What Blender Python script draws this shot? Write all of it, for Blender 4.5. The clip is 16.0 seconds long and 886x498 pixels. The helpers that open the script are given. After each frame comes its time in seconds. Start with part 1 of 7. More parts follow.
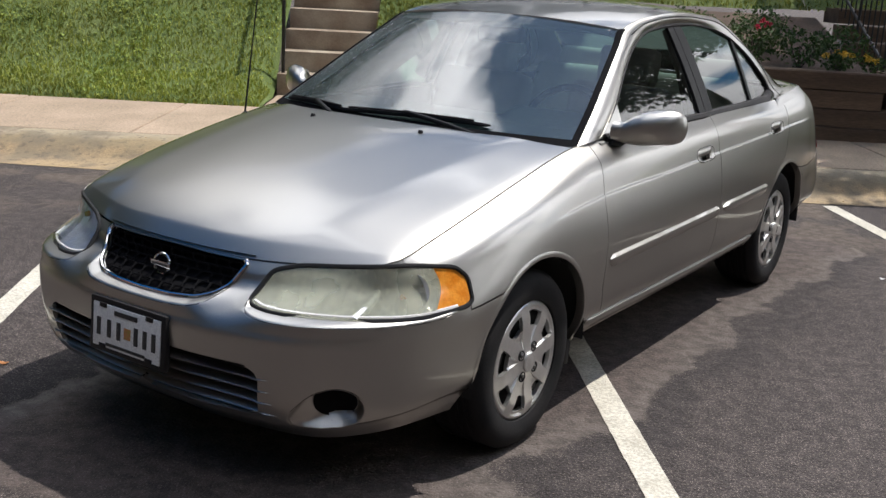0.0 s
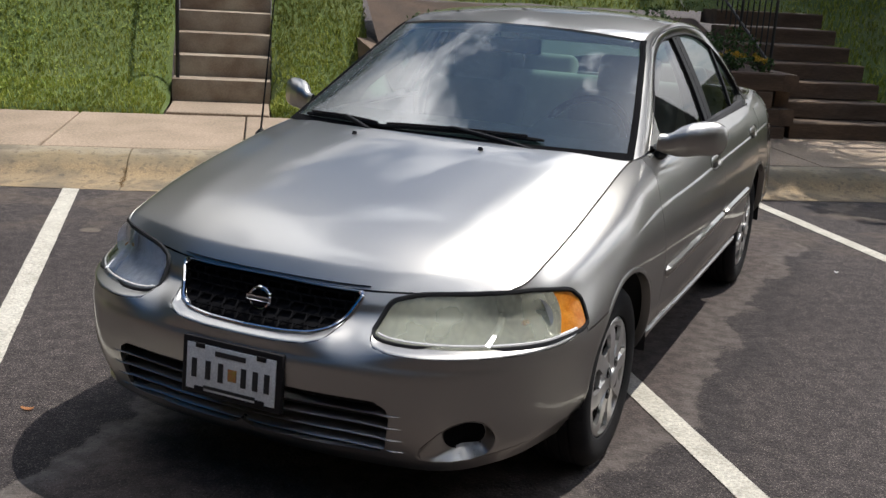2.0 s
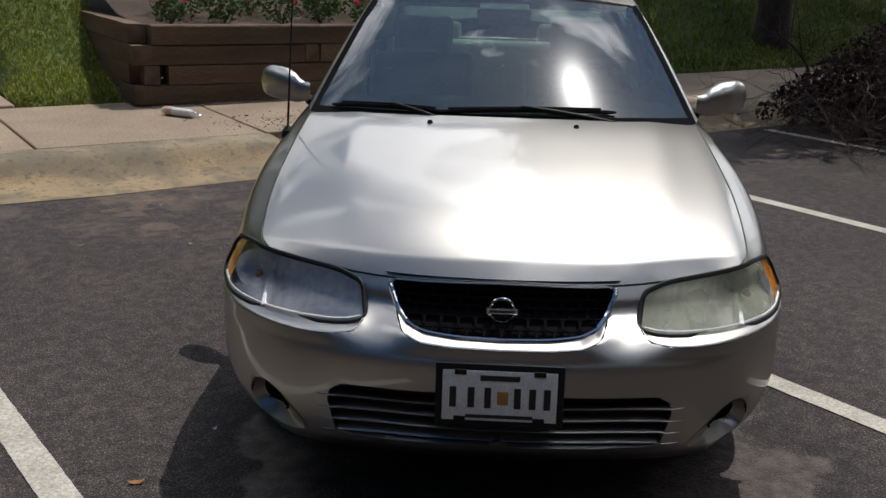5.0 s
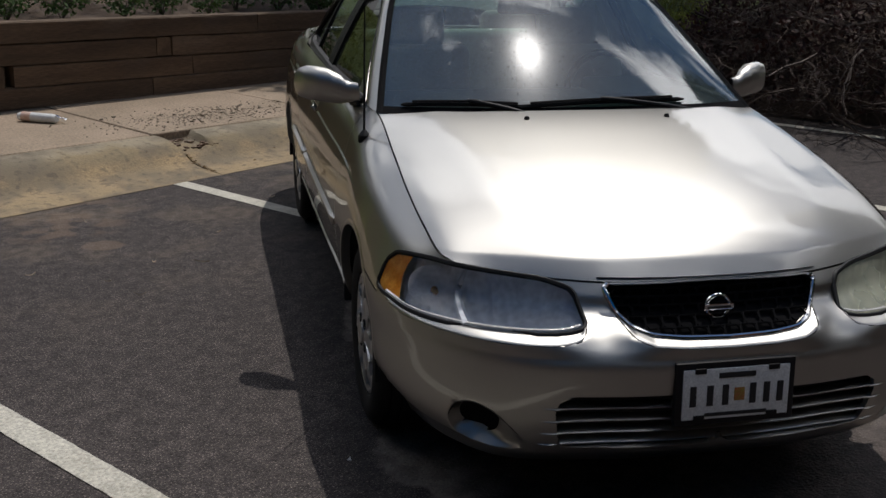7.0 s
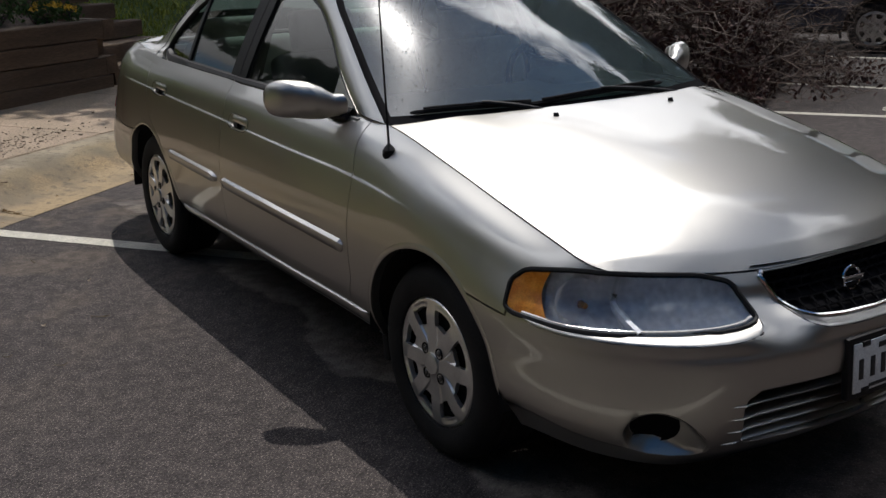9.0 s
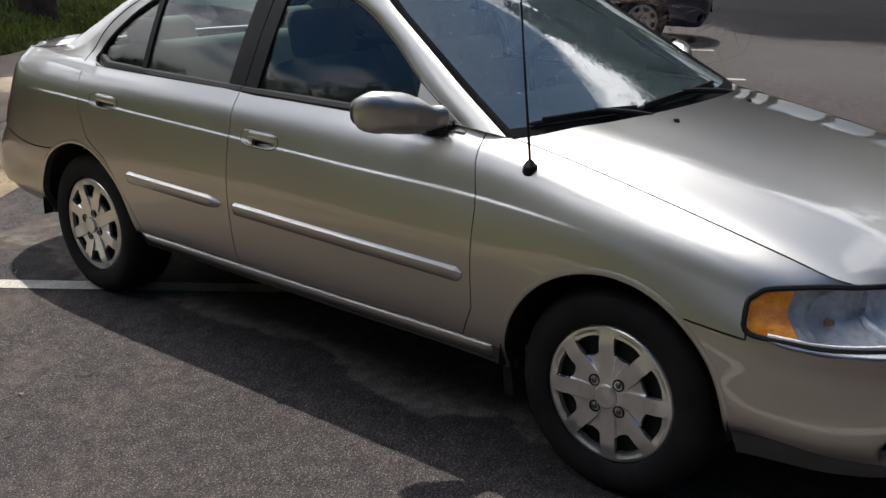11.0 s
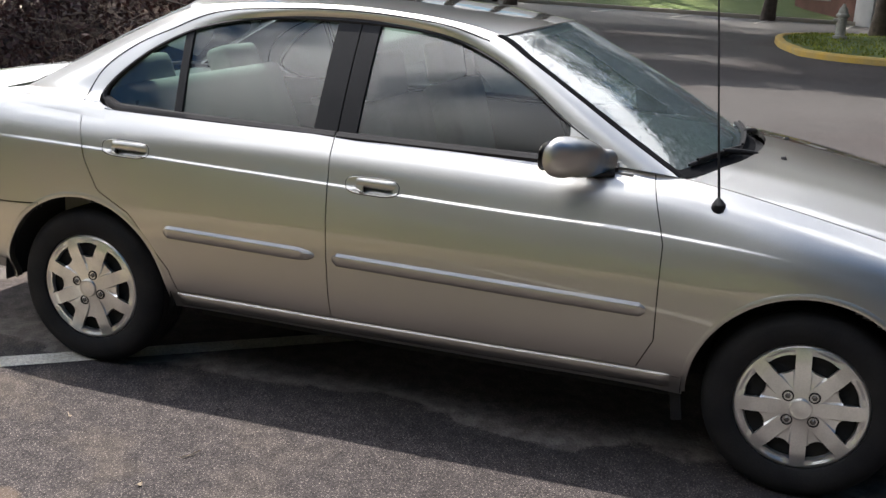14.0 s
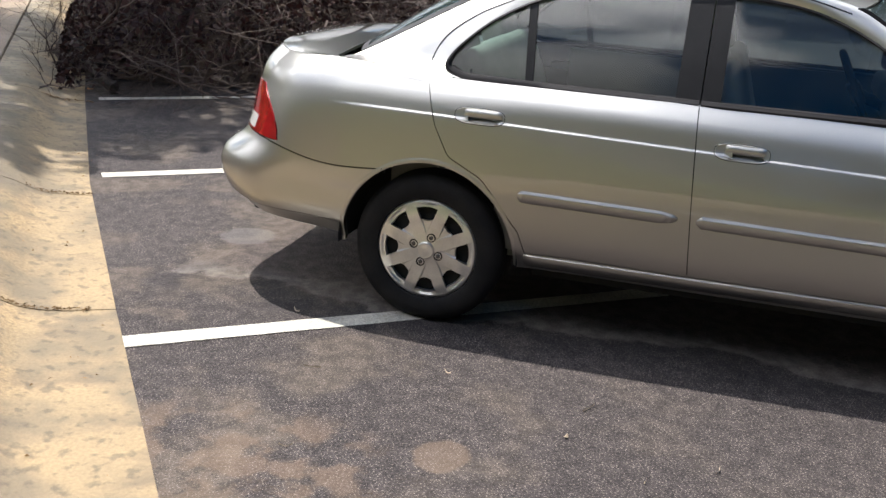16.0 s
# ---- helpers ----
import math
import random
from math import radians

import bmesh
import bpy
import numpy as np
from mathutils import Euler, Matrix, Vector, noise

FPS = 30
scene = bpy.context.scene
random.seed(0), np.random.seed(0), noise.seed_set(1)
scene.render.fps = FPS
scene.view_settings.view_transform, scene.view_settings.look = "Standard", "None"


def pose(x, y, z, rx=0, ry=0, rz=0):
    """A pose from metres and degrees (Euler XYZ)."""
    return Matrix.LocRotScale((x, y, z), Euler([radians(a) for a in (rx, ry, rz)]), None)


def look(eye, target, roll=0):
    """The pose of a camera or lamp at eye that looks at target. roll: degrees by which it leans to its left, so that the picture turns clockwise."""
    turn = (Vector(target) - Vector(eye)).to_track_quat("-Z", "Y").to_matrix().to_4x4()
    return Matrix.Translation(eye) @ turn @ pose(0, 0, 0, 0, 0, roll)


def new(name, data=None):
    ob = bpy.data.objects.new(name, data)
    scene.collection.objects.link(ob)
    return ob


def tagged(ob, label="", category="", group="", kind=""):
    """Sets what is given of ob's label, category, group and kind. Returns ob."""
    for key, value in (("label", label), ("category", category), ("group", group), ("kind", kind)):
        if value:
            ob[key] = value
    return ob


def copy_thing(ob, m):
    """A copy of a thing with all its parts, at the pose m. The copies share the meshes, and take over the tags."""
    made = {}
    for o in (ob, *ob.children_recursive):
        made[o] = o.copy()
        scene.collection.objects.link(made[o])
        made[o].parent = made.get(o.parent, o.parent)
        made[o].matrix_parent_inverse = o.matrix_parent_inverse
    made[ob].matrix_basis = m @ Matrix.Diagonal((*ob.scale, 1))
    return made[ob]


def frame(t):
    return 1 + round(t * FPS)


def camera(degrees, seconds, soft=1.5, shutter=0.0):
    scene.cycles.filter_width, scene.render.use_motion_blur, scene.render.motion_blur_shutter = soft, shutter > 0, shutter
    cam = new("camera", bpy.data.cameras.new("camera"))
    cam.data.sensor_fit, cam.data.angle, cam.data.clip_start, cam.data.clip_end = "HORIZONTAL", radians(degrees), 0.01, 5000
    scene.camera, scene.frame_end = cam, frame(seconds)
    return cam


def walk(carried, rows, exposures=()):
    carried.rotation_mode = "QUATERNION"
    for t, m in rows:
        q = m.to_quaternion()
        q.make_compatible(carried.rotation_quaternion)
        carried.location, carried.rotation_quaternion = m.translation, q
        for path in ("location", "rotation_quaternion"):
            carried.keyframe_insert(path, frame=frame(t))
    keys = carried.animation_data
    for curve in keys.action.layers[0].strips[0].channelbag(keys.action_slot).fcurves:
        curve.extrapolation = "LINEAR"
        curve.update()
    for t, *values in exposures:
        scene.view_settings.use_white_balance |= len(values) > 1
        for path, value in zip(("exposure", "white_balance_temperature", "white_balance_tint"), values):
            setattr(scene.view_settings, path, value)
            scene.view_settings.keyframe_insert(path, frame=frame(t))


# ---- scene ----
cam = camera(45.4, 16.0)
PATH = [
    (0, (2.357, -2.848, 1.517), (1.287, -1.239, 1.003), 3.0),
    (0.5, (2.198, -2.994, 1.528), (1.202, -1.339, 1.009), 3.1),
    (1, (2.017, -3.096, 1.532), (1.081, -1.422, 0.963), 3.8),
    (1.5, (1.824, -3.099, 1.543), (0.941, -1.375, 1.044), 1.9),
    (2, (1.609, -3.172, 1.535), (0.82, -1.405, 1.03), 3.3),
    (2.5, (1.386, -3.335, 1.55), (0.685, -1.541, 1.011), 3.1),
    (3, (1.117, -3.361, 1.535), (0.449, -1.566, 0.958), 1.9),
    (3.5, (0.837, -3.408, 1.55), (0.304, -1.562, 0.995), 2.4),
    (6, (-0.663, -3.404, 1.537), (-0.488, -1.491, 0.979), 0.8),
    (6.5, (-0.952, -3.235, 1.553), (-0.669, -1.333, 1.006), 1.1),
    (7, (-1.262, -3.175, 1.551), (-0.846, -1.306, 0.972), 1.1),
    (7.5, (-1.508, -2.981, 1.546), (-0.896, -1.159, 0.993), 0.2),
    (8, (-1.797, -2.83, 1.547), (-1.085, -1.047, 0.989), -1.0),
    (8.5, (-2.102, -2.716, 1.567), (-1.203, -1.024, 0.992), -0.1),
    (9, (-2.329, -2.476, 1.537), (-1.311, -0.856, 0.953), -1.0),
    (9.5, (-2.539, -2.229, 1.553), (-1.415, -0.673, 0.994), -0.1),
    (10, (-2.73, -1.978, 1.582), (-1.508, -0.517, 0.972), -0.5),
    (12.5, (-3.645, -0.624, 1.485), (-1.876, 0.161, 0.98), 1.4),
    (13, (-3.762, -0.481, 1.532), (-1.948, 0.135, 0.958), 1.1),
    (13.5, (-3.775, -0.193, 1.536), (-1.965, 0.37, 0.897), 1.3),
    (14, (-3.982, 0.142, 1.547), (-2.146, 0.732, 1.02), 3.2),
    (14.5, (-4.218, 0.39, 1.588), (-2.373, 0.897, 1.006), 3.4),
    (15, (-4.312, 0.671, 1.569), (-2.475, 1.235, 1.017), 1.6),
    (15.5, (-4.426, 1.037, 1.538), (-2.619, 1.678, 0.969), 3.2),
    (16, (-4.559, 1.42, 1.568), (-2.726, 1.932, 0.953), 3.5),
]
walk(cam, [(t, look(eye, target, roll)) for t, eye, target, roll in PATH],
     exposures=[(0, 0.05), (2, -0.2), (3.5, -0.36), (6, -0.96), (7, -1.03), (8, -0.96), (9, -0.7), (9.5, -0.5), (10.2, -0.22), (12.4, 0.05), (13, 0.32), (14, 0.66), (16, 0.62)])

# ---- light ----
SUN = Vector((0.25, 0.415, 1.0)).normalized()
sun = new("sun", bpy.data.lights.new("sun", "SUN"))
sun.data.energy, sun.data.angle, sun.data.color = 5.0, radians(0.53), (1.0, 0.965, 0.93)
sun.matrix_world = look(SUN * 40, (0, 0, 0))


def make_world():
    w = bpy.data.worlds.new("sky")
    w.use_nodes = True
    nt = w.node_tree
    bg = nt.nodes["Background"]
    sky = nt.nodes.new("ShaderNodeTexSky")
    sky.sky_type, sky.sun_disc = "NISHITA", False
    sky.sun_elevation, sky.sun_rotation = math.asin(SUN.z), math.atan2(SUN.x, SUN.y)
    sky.air_density, sky.dust_density = 1.0, 0.4
    # broken cloud over the whole sky, mapped on a flat layer
    tc = nt.nodes.new("ShaderNodeTexCoord")
    sep = nt.nodes.new("ShaderNodeSeparateXYZ")
    nt.links.new(tc.outputs["Generated"], sep.inputs[0])
    up = nt.nodes.new("ShaderNodeMath")
    up.operation, up.inputs[1].default_value = "MAXIMUM", 0.0
    nt.links.new(sep.outputs["Z"], up.inputs[0])
    add = nt.nodes.new("ShaderNodeMath")
    add.inputs[1].default_value = 0.22
    nt.links.new(up.outputs[0], add.inputs[0])
    flat = []
    for ax in "XY":
        d = nt.nodes.new("ShaderNodeMath")
        d.operation = "DIVIDE"
        nt.links.new(sep.outputs[ax], d.inputs[0])
        nt.links.new(add.outputs[0], d.inputs[1])
        flat.append(d)
    com = nt.nodes.new("ShaderNodeCombineXYZ")
    nt.links.new(flat[0].outputs[0], com.inputs[0])
    nt.links.new(flat[1].outputs[0], com.inputs[1])
    nz = nt.nodes.new("ShaderNodeTexNoise")
    nz.inputs["Scale"].default_value, nz.inputs["Detail"].default_value, nz.inputs["Roughness"].default_value = 1.7, 7, 0.55
    nz.inputs["Distortion"].default_value = 0.4
    nt.links.new(com.outputs[0], nz.inputs["Vector"])
    ramp = nt.nodes.new("ShaderNodeMapRange")
    ramp.inputs["From Min"].default_value, ramp.inputs["From Max"].default_value = 0.505, 0.60
    ramp.inputs["To Min"].default_value = 0.03
    # towards the horizon the clouds close up
    low = nt.nodes.new("ShaderNodeMath")
    low.operation, low.inputs[1].default_value, low.inputs[2].default_value = "MULTIPLY_ADD", -0.24, 0.188
    nt.links.new(up.outputs[0], low.inputs[0])
    cover = nt.nodes.new("ShaderNodeMath")
    nt.links.new(nz.outputs["Fac"], cover.inputs[0])
    nt.links.new(low.outputs[0], cover.inputs[1])
    nt.links.new(cover.outputs[0], ramp.inputs["Value"])
    mix = nt.nodes.new("ShaderNodeMix")
    mix.data_type = "RGBA"
    nt.links.new(ramp.outputs[0], mix.inputs["Factor"])
    deep = nt.nodes.new("ShaderNodeHueSaturation")
    deep.inputs["Saturation"].default_value, deep.inputs["Value"].default_value = 1.75, 2.5
    nt.links.new(sky.outputs[0], deep.inputs["Color"])
    nt.links.new(deep.outputs[0], mix.inputs["A"])
    # clouds scatter forwards: brighter towards the sun
    dot = nt.nodes.new("ShaderNodeVectorMath")
    dot.operation = "DOT_PRODUCT"
    dot.inputs[1].default_value = SUN
    nt.links.new(tc.outputs["Generated"], dot.inputs[0])
    aur = nt.nodes.new("ShaderNodeMapRange")
    aur.interpolation_type = "SMOOTHERSTEP"
    for key, x in zip(("From Min", "From Max", "To Min", "To Max"), (0.28, 1.0, 3.6, 150.0)):
        aur.inputs[key].default_value = x
    nt.links.new(dot.outputs["Value"], aur.inputs["Value"])
    tone = nt.nodes.new("ShaderNodeCombineColor")
    for key, x in (("Red", 0.99), ("Green", 0.99), ("Blue", 1.02)):
        tint = nt.nodes.new("ShaderNodeMath")
        tint.operation, tint.inputs[1].default_value = "MULTIPLY", x
        nt.links.new(aur.outputs[0], tint.inputs[0])
        nt.links.new(tint.outputs[0], tone.inputs[key])
    nt.links.new(tone.outputs[0], mix.inputs["B"])
    nt.links.new(mix.outputs["Result"], bg.inputs["Color"])
    bg.inputs["Strength"].default_value = 0.038
    scene.world = w


make_world()


# ---- materials ----
def mat(name, c1, c2=None, rough=0.6, metal=0.0, coarse=3.0, fine=80.0, bump=0.15, depth=0.004, coat=0.0, spec=0.5, speck=0.0,
        speck_col=None, rough2=None, per_object=0.0, stretch=None, contrast=(0.35, 0.65)):
    """A surface with variation at two scales: coarse blotches between c1 and c2, fine grain in colour and relief."""
    m = bpy.data.materials.new(name)
    m.use_nodes = True
    nt = m.node_tree
    b = nt.nodes["Principled BSDF"]
    c2 = c2 or tuple(x * 0.8 for x in c1)
    geo = nt.nodes.new("ShaderNodeTexCoord")
    src = geo.outputs["Object"]
    if stretch:
        mp = nt.nodes.new("ShaderNodeMapping")
        mp.inputs["Scale"].default_value = stretch
        nt.links.new(src, mp.inputs["Vector"])
        src = mp.outputs[0]
    n1 = nt.nodes.new("ShaderNodeTexNoise")
    n1.inputs["Scale"].default_value, n1.inputs["Detail"].default_value = coarse, 5
    n2 = nt.nodes.new("ShaderNodeTexNoise")
    n2.inputs["Scale"].default_value, n2.inputs["Detail"].default_value = fine, 3
    nt.links.new(src, n1.inputs["Vector"])
    nt.links.new(src, n2.inputs["Vector"])
    r1 = nt.nodes.new("ShaderNodeMapRange")
    r1.inputs["From Min"].default_value, r1.inputs["From Max"].default_value = contrast
    nt.links.new(n1.outputs["Fac"], r1.inputs["Value"])
    mix = nt.nodes.new("ShaderNodeMix")
    mix.data_type = "RGBA"
    mix.inputs["A"].default_value, mix.inputs["B"].default_value = (*c1, 1), (*c2, 1)
    nt.links.new(r1.outputs[0], mix.inputs["Factor"])
    col = mix.outputs["Result"]
    grain = nt.nodes.new("ShaderNodeMapRange")
    grain.inputs["From Min"].default_value, grain.inputs["From Max"].default_value = 0.3, 0.7
    grain.inputs["To Min"].default_value, grain.inputs["To Max"].default_value = 1 - bump, 1 + bump
    nt.links.new(n2.outputs["Fac"], grain.inputs["Value"])
    hsv = nt.nodes.new("ShaderNodeHueSaturation")
    nt.links.new(col, hsv.inputs["Color"])
    val = grain.outputs[0]
    if per_object:
        oi = nt.nodes.new("ShaderNodeObjectInfo")
        pr = nt.nodes.new("ShaderNodeMapRange")
        pr.inputs["To Min"].default_value, pr.inputs["To Max"].default_value = 1 - per_object, 1 + per_object
        nt.links.new(oi.outputs["Random"], pr.inputs["Value"])
        mu = nt.nodes.new("ShaderNodeMath")
        mu.operation = "MULTIPLY"
        nt.links.new(val, mu.inputs[0])
        nt.links.new(pr.outputs[0], mu.inputs[1])
        val = mu.outputs[0]
    nt.links.new(val, hsv.inputs["Value"])
    col = hsv.outputs["Color"]
    if speck:
        v = nt.nodes.new("ShaderNodeTexNoise")
        v.inputs["Scale"].default_value, v.inputs["Detail"].default_value = fine * 2.3, 1
        nt.links.new(src, v.inputs["Vector"])
        sr = nt.nodes.new("ShaderNodeMapRange")
        sr.inputs["From Min"].default_value, sr.inputs["From Max"].default_value = 0.58, 0.72
        sr.inputs["To Max"].default_value = speck
        nt.links.new(v.outputs["Fac"], sr.inputs["Value"])
        mx = nt.nodes.new("ShaderNodeMix")
        mx.data_type = "RGBA"
        mx.inputs["B"].default_value = (*(speck_col or (0.3, 0.29, 0.27)), 1)
        nt.links.new(sr.outputs[0], mx.inputs["Factor"])
        nt.links.new(col, mx.inputs["A"])
        col = mx.outputs["Result"]
    nt.links.new(col, b.inputs["Base Color"])
    b.inputs["Metallic"].default_value = metal
    if rough2 is None:
        b.inputs["Roughness"].default_value = rough
    else:
        rr = nt.nodes.new("ShaderNodeMapRange")
        rr.inputs["To Min"].default_value, rr.inputs["To Max"].default_value = rough, rough2
        nt.links.new(r1.outputs[0], rr.inputs["Value"])
        nt.links.new(rr.outputs[0], b.inputs["Roughness"])
    b.inputs["Specular IOR Level"].default_value = spec
    b.inputs["Coat Weight"].default_value = coat
    b.inputs["Coat Roughness"].default_value = 0.03
    if depth:
        bp = nt.nodes.new("ShaderNodeBump")
        bp.inputs["Strength"].default_value, bp.inputs["Distance"].default_value = 0.6, depth
        nt.links.new(n2.outputs["Fac"], bp.inputs["Height"])
        nt.links.new(bp.outputs[0], b.inputs["Normal"])
    return m


def glass(name, tint, dirt=0.04, ior=1.5, film=0.0, haze=0.0, dust=(0.55, 0.58, 0.52)):
    """A thin pane: tinted see-through, mirror gloss by Fresnel, a film of dust."""
    m = bpy.data.materials.new(name)
    m.use_nodes = True
    nt = m.node_tree
    nt.nodes.remove(nt.nodes["Principled BSDF"])
    out = nt.nodes["Material Output"]
    tr = nt.nodes.new("ShaderNodeBsdfTransparent")
    tr.inputs[0].default_value = (*tint, 1)
    gl = nt.nodes.new("ShaderNodeBsdfGlossy")
    gl.inputs["Roughness"].default_value = 0.015
    fr = nt.nodes.new("ShaderNodeFresnel")
    fr.inputs["IOR"].default_value = ior
    a = nt.nodes.new("ShaderNodeMixShader")
    nt.links.new(fr.outputs[0], a.inputs[0])
    nt.links.new(tr.outputs[0], a.inputs[1])
    nt.links.new(gl.outputs[0], a.inputs[2])
    df = nt.nodes.new("ShaderNodeBsdfDiffuse")
    df.inputs[0].default_value = (*dust, 1)
    nz = nt.nodes.new("ShaderNodeTexNoise")
    nz.inputs["Scale"].default_value, nz.inputs["Detail"].default_value = 9, 6
    co = nt.nodes.new("ShaderNodeTexCoord")
    nt.links.new(co.outputs["Object"], nz.inputs["Vector"])
    mr = nt.nodes.new("ShaderNodeMapRange")
    mr.inputs["From Min"].default_value, mr.inputs["From Max"].default_value = 0.35, 0.75
    mr.inputs["To Min"].default_value, mr.inputs["To Max"].default_value = film, film + dirt
    nt.links.new(nz.outputs["Fac"], mr.inputs["Value"])
    if haze:
        sm = nt.nodes.new("ShaderNodeBsdfGlossy")
        sm.inputs["Roughness"].default_value = 0.2
        hm = nt.nodes.new("ShaderNodeMixShader")
        hm.inputs[0].default_value = haze
        nt.links.new(a.outputs[0], hm.inputs[1])
        nt.links.new(sm.outputs[0], hm.inputs[2])
        a = hm
    c = nt.nodes.new("ShaderNodeMixShader")
    nt.links.new(mr.outputs[0], c.inputs[0])
    nt.links.new(a.outputs[0], c.inputs[1])
    nt.links.new(df.outputs[0], c.inputs[2])
    nt.links.new(c.outputs[0], out.inputs[0])
    return m


PAINT = mat("silver_paint", (0.49, 0.473, 0.438), (0.465, 0.449, 0.416), rough=0.3, metal=1.0, coarse=1.2, fine=900, bump=0.05, depth=0)


def flake(m, rough=0.46, share=0.9, pigment=0.5):
    """Metallic paint: flake that shines in a lobe of its own, pigment that scatters all round, under a smooth clear coat."""
    nt = m.node_tree
    b = nt.nodes["Principled BSDF"]
    col = b.inputs["Base Color"].links[0].from_socket
    nt.nodes.remove(b)
    dim = nt.nodes.new("ShaderNodeHueSaturation")
    dim.inputs["Value"].default_value = pigment
    nt.links.new(col, dim.inputs["Color"])
    body = nt.nodes.new("ShaderNodeBsdfDiffuse")
    nt.links.new(dim.outputs[0], body.inputs["Color"])
    metal = nt.nodes.new("ShaderNodeBsdfAnisotropic")
    metal.distribution = "BECKMANN"
    metal.inputs["Roughness"].default_value = rough
    nt.links.new(col, metal.inputs["Color"])
    base = nt.nodes.new("ShaderNodeMixShader")
    base.inputs[0].default_value = share
    nt.links.new(body.outputs[0], base.inputs[1])
    nt.links.new(metal.outputs[0], base.inputs[2])
    coat = nt.nodes.new("ShaderNodeBsdfAnisotropic")
    coat.inputs["Roughness"].default_value = 0.035
    lw = nt.nodes.new("ShaderNodeLayerWeight")
    power = nt.nodes.new("ShaderNodeMath")
    power.operation, power.inputs[1].default_value = "POWER", 5.0
    gain = nt.nodes.new("ShaderNodeMath")
    gain.operation, gain.inputs[1].default_value, gain.inputs[2].default_value = "MULTIPLY_ADD", 0.93, 0.07
    nt.links.new(lw.outputs["Facing"], power.inputs[0])
    nt.links.new(power.outputs[0], gain.inputs[0])
    top = nt.nodes.new("ShaderNodeMixShader")
    nt.links.new(gain.outputs[0], top.inputs[0])
    nt.links.new(base.outputs[0], top.inputs[1])
    nt.links.new(coat.outputs[0], top.inputs[2])
    nt.links.new(top.outputs[0], nt.nodes["Material Output"].inputs[0])


flake(PAINT)
GRILLE_BLACK = mat("grille_black", (0.006, 0.006, 0.007), (0.01, 0.01, 0.011), rough=0.9, fine=300, depth=0, spec=0.04)
BLACK = mat("black_plastic", (0.013, 0.013, 0.014), (0.02, 0.02, 0.021), rough=0.5, fine=300, depth=0.0005, spec=0.12)
GLOSSBLACK = mat("black_trim", (0.012, 0.011, 0.012), (0.02, 0.018, 0.018), rough=0.5, fine=200, depth=0, spec=0.2)
RUBBER = mat("tyre_rubber", (0.008, 0.008, 0.009), (0.016, 0.015, 0.015), rough=0.75, coarse=8, fine=150, depth=0.001, spec=0.2)
VOID = mat("dark_underside", (0.008, 0.008, 0.009), (0.014, 0.013, 0.012), rough=0.9, coarse=4, fine=60, depth=0.002)
CHROME = mat("chrome", (0.75, 0.75, 0.76), (0.7, 0.7, 0.71), rough=0.08, metal=1.0, fine=300, depth=0, bump=0.02)
HUBCAP = mat("hubcap_silver", (0.70, 0.69, 0.67), (0.58, 0.57, 0.55), rough=0.3, metal=0.85, coarse=12, fine=200, bump=0.06, depth=0.0003)
GLASS = glass("side_glass", (0.46, 0.53, 0.54), 0.015, 1.65, 0.0, 0.002)
# windscreen: besides dust, the bluish film colour stands in for reflected sky
SCREEN = glass("windscreen_glass", (0.56, 0.76, 0.70), 0.03, 2.4, 0.045, 0.014, (0.42, 0.57, 0.62))
LENS = glass("clear_lens", (0.97, 0.98, 0.98), 0.03, 1.42, 0.0, dust=(0.85, 0.87, 0.88))
LENS_OLD = glass("yellowed_lens", (0.95, 0.95, 0.80), 0.16, 1.45, 0.22, dust=(0.76, 0.77, 0.60))
AMBER = mat("amber_lens", (0.55, 0.17, 0.015), (0.70, 0.28, 0.04), rough=0.12, coarse=30, fine=200, depth=0.0008, coat=0.6)
RED = mat("red_lens", (0.21, 0.006, 0.008), (0.28, 0.009, 0.011), rough=0.1, coarse=25, fine=150, depth=0.0008, coat=0.8)
WHITELENS = mat("white_lens", (0.7, 0.68, 0.66), (0.6, 0.58, 0.56), rough=0.12, coarse=25, fine=150, depth=0.0008, coat=0.8)
REFLECTOR = mat("reflector", (0.93, 0.93, 0.94), (0.86, 0.86, 0.88), rough=0.3, metal=0.15, coarse=14, fine=60, depth=0.001)
CLOTH = mat("seat_cloth", (0.56, 0.53, 0.46), (0.48, 0.46, 0.40), rough=0.95, coarse=6, fine=220, depth=0.001)
CABIN = mat("cabin_plastic", (0.22, 0.215, 0.20), (0.18, 0.175, 0.165), rough=0.7, coarse=5, fine=200, depth=0.0006)
WHITE = mat("plate_white", (0.78, 0.78, 0.76), (0.7, 0.7, 0.69), rough=0.4, coarse=30, fine=200, depth=0)
INK = mat("plate_ink", (0.02, 0.02, 0.022), rough=0.5, fine=100, depth=0)
EMBLEM = mat("plate_emblem", (0.5, 0.16, 0.06), (0.35, 0.25, 0.05), rough=0.5, coarse=90, fine=200, depth=0)
ASPHALT = mat("asphalt", (0.032, 0.0258, 0.0248), (0.045, 0.0368, 0.0345), rough=0.88, coarse=0.7, fine=75, bump=0.55, depth=0.012, speck=0.8, speck_col=(0.26, 0.222, 0.19))
ASPHALT.node_tree.nodes["Principled BSDF"].inputs["Specular IOR Level"].default_value = 0.3


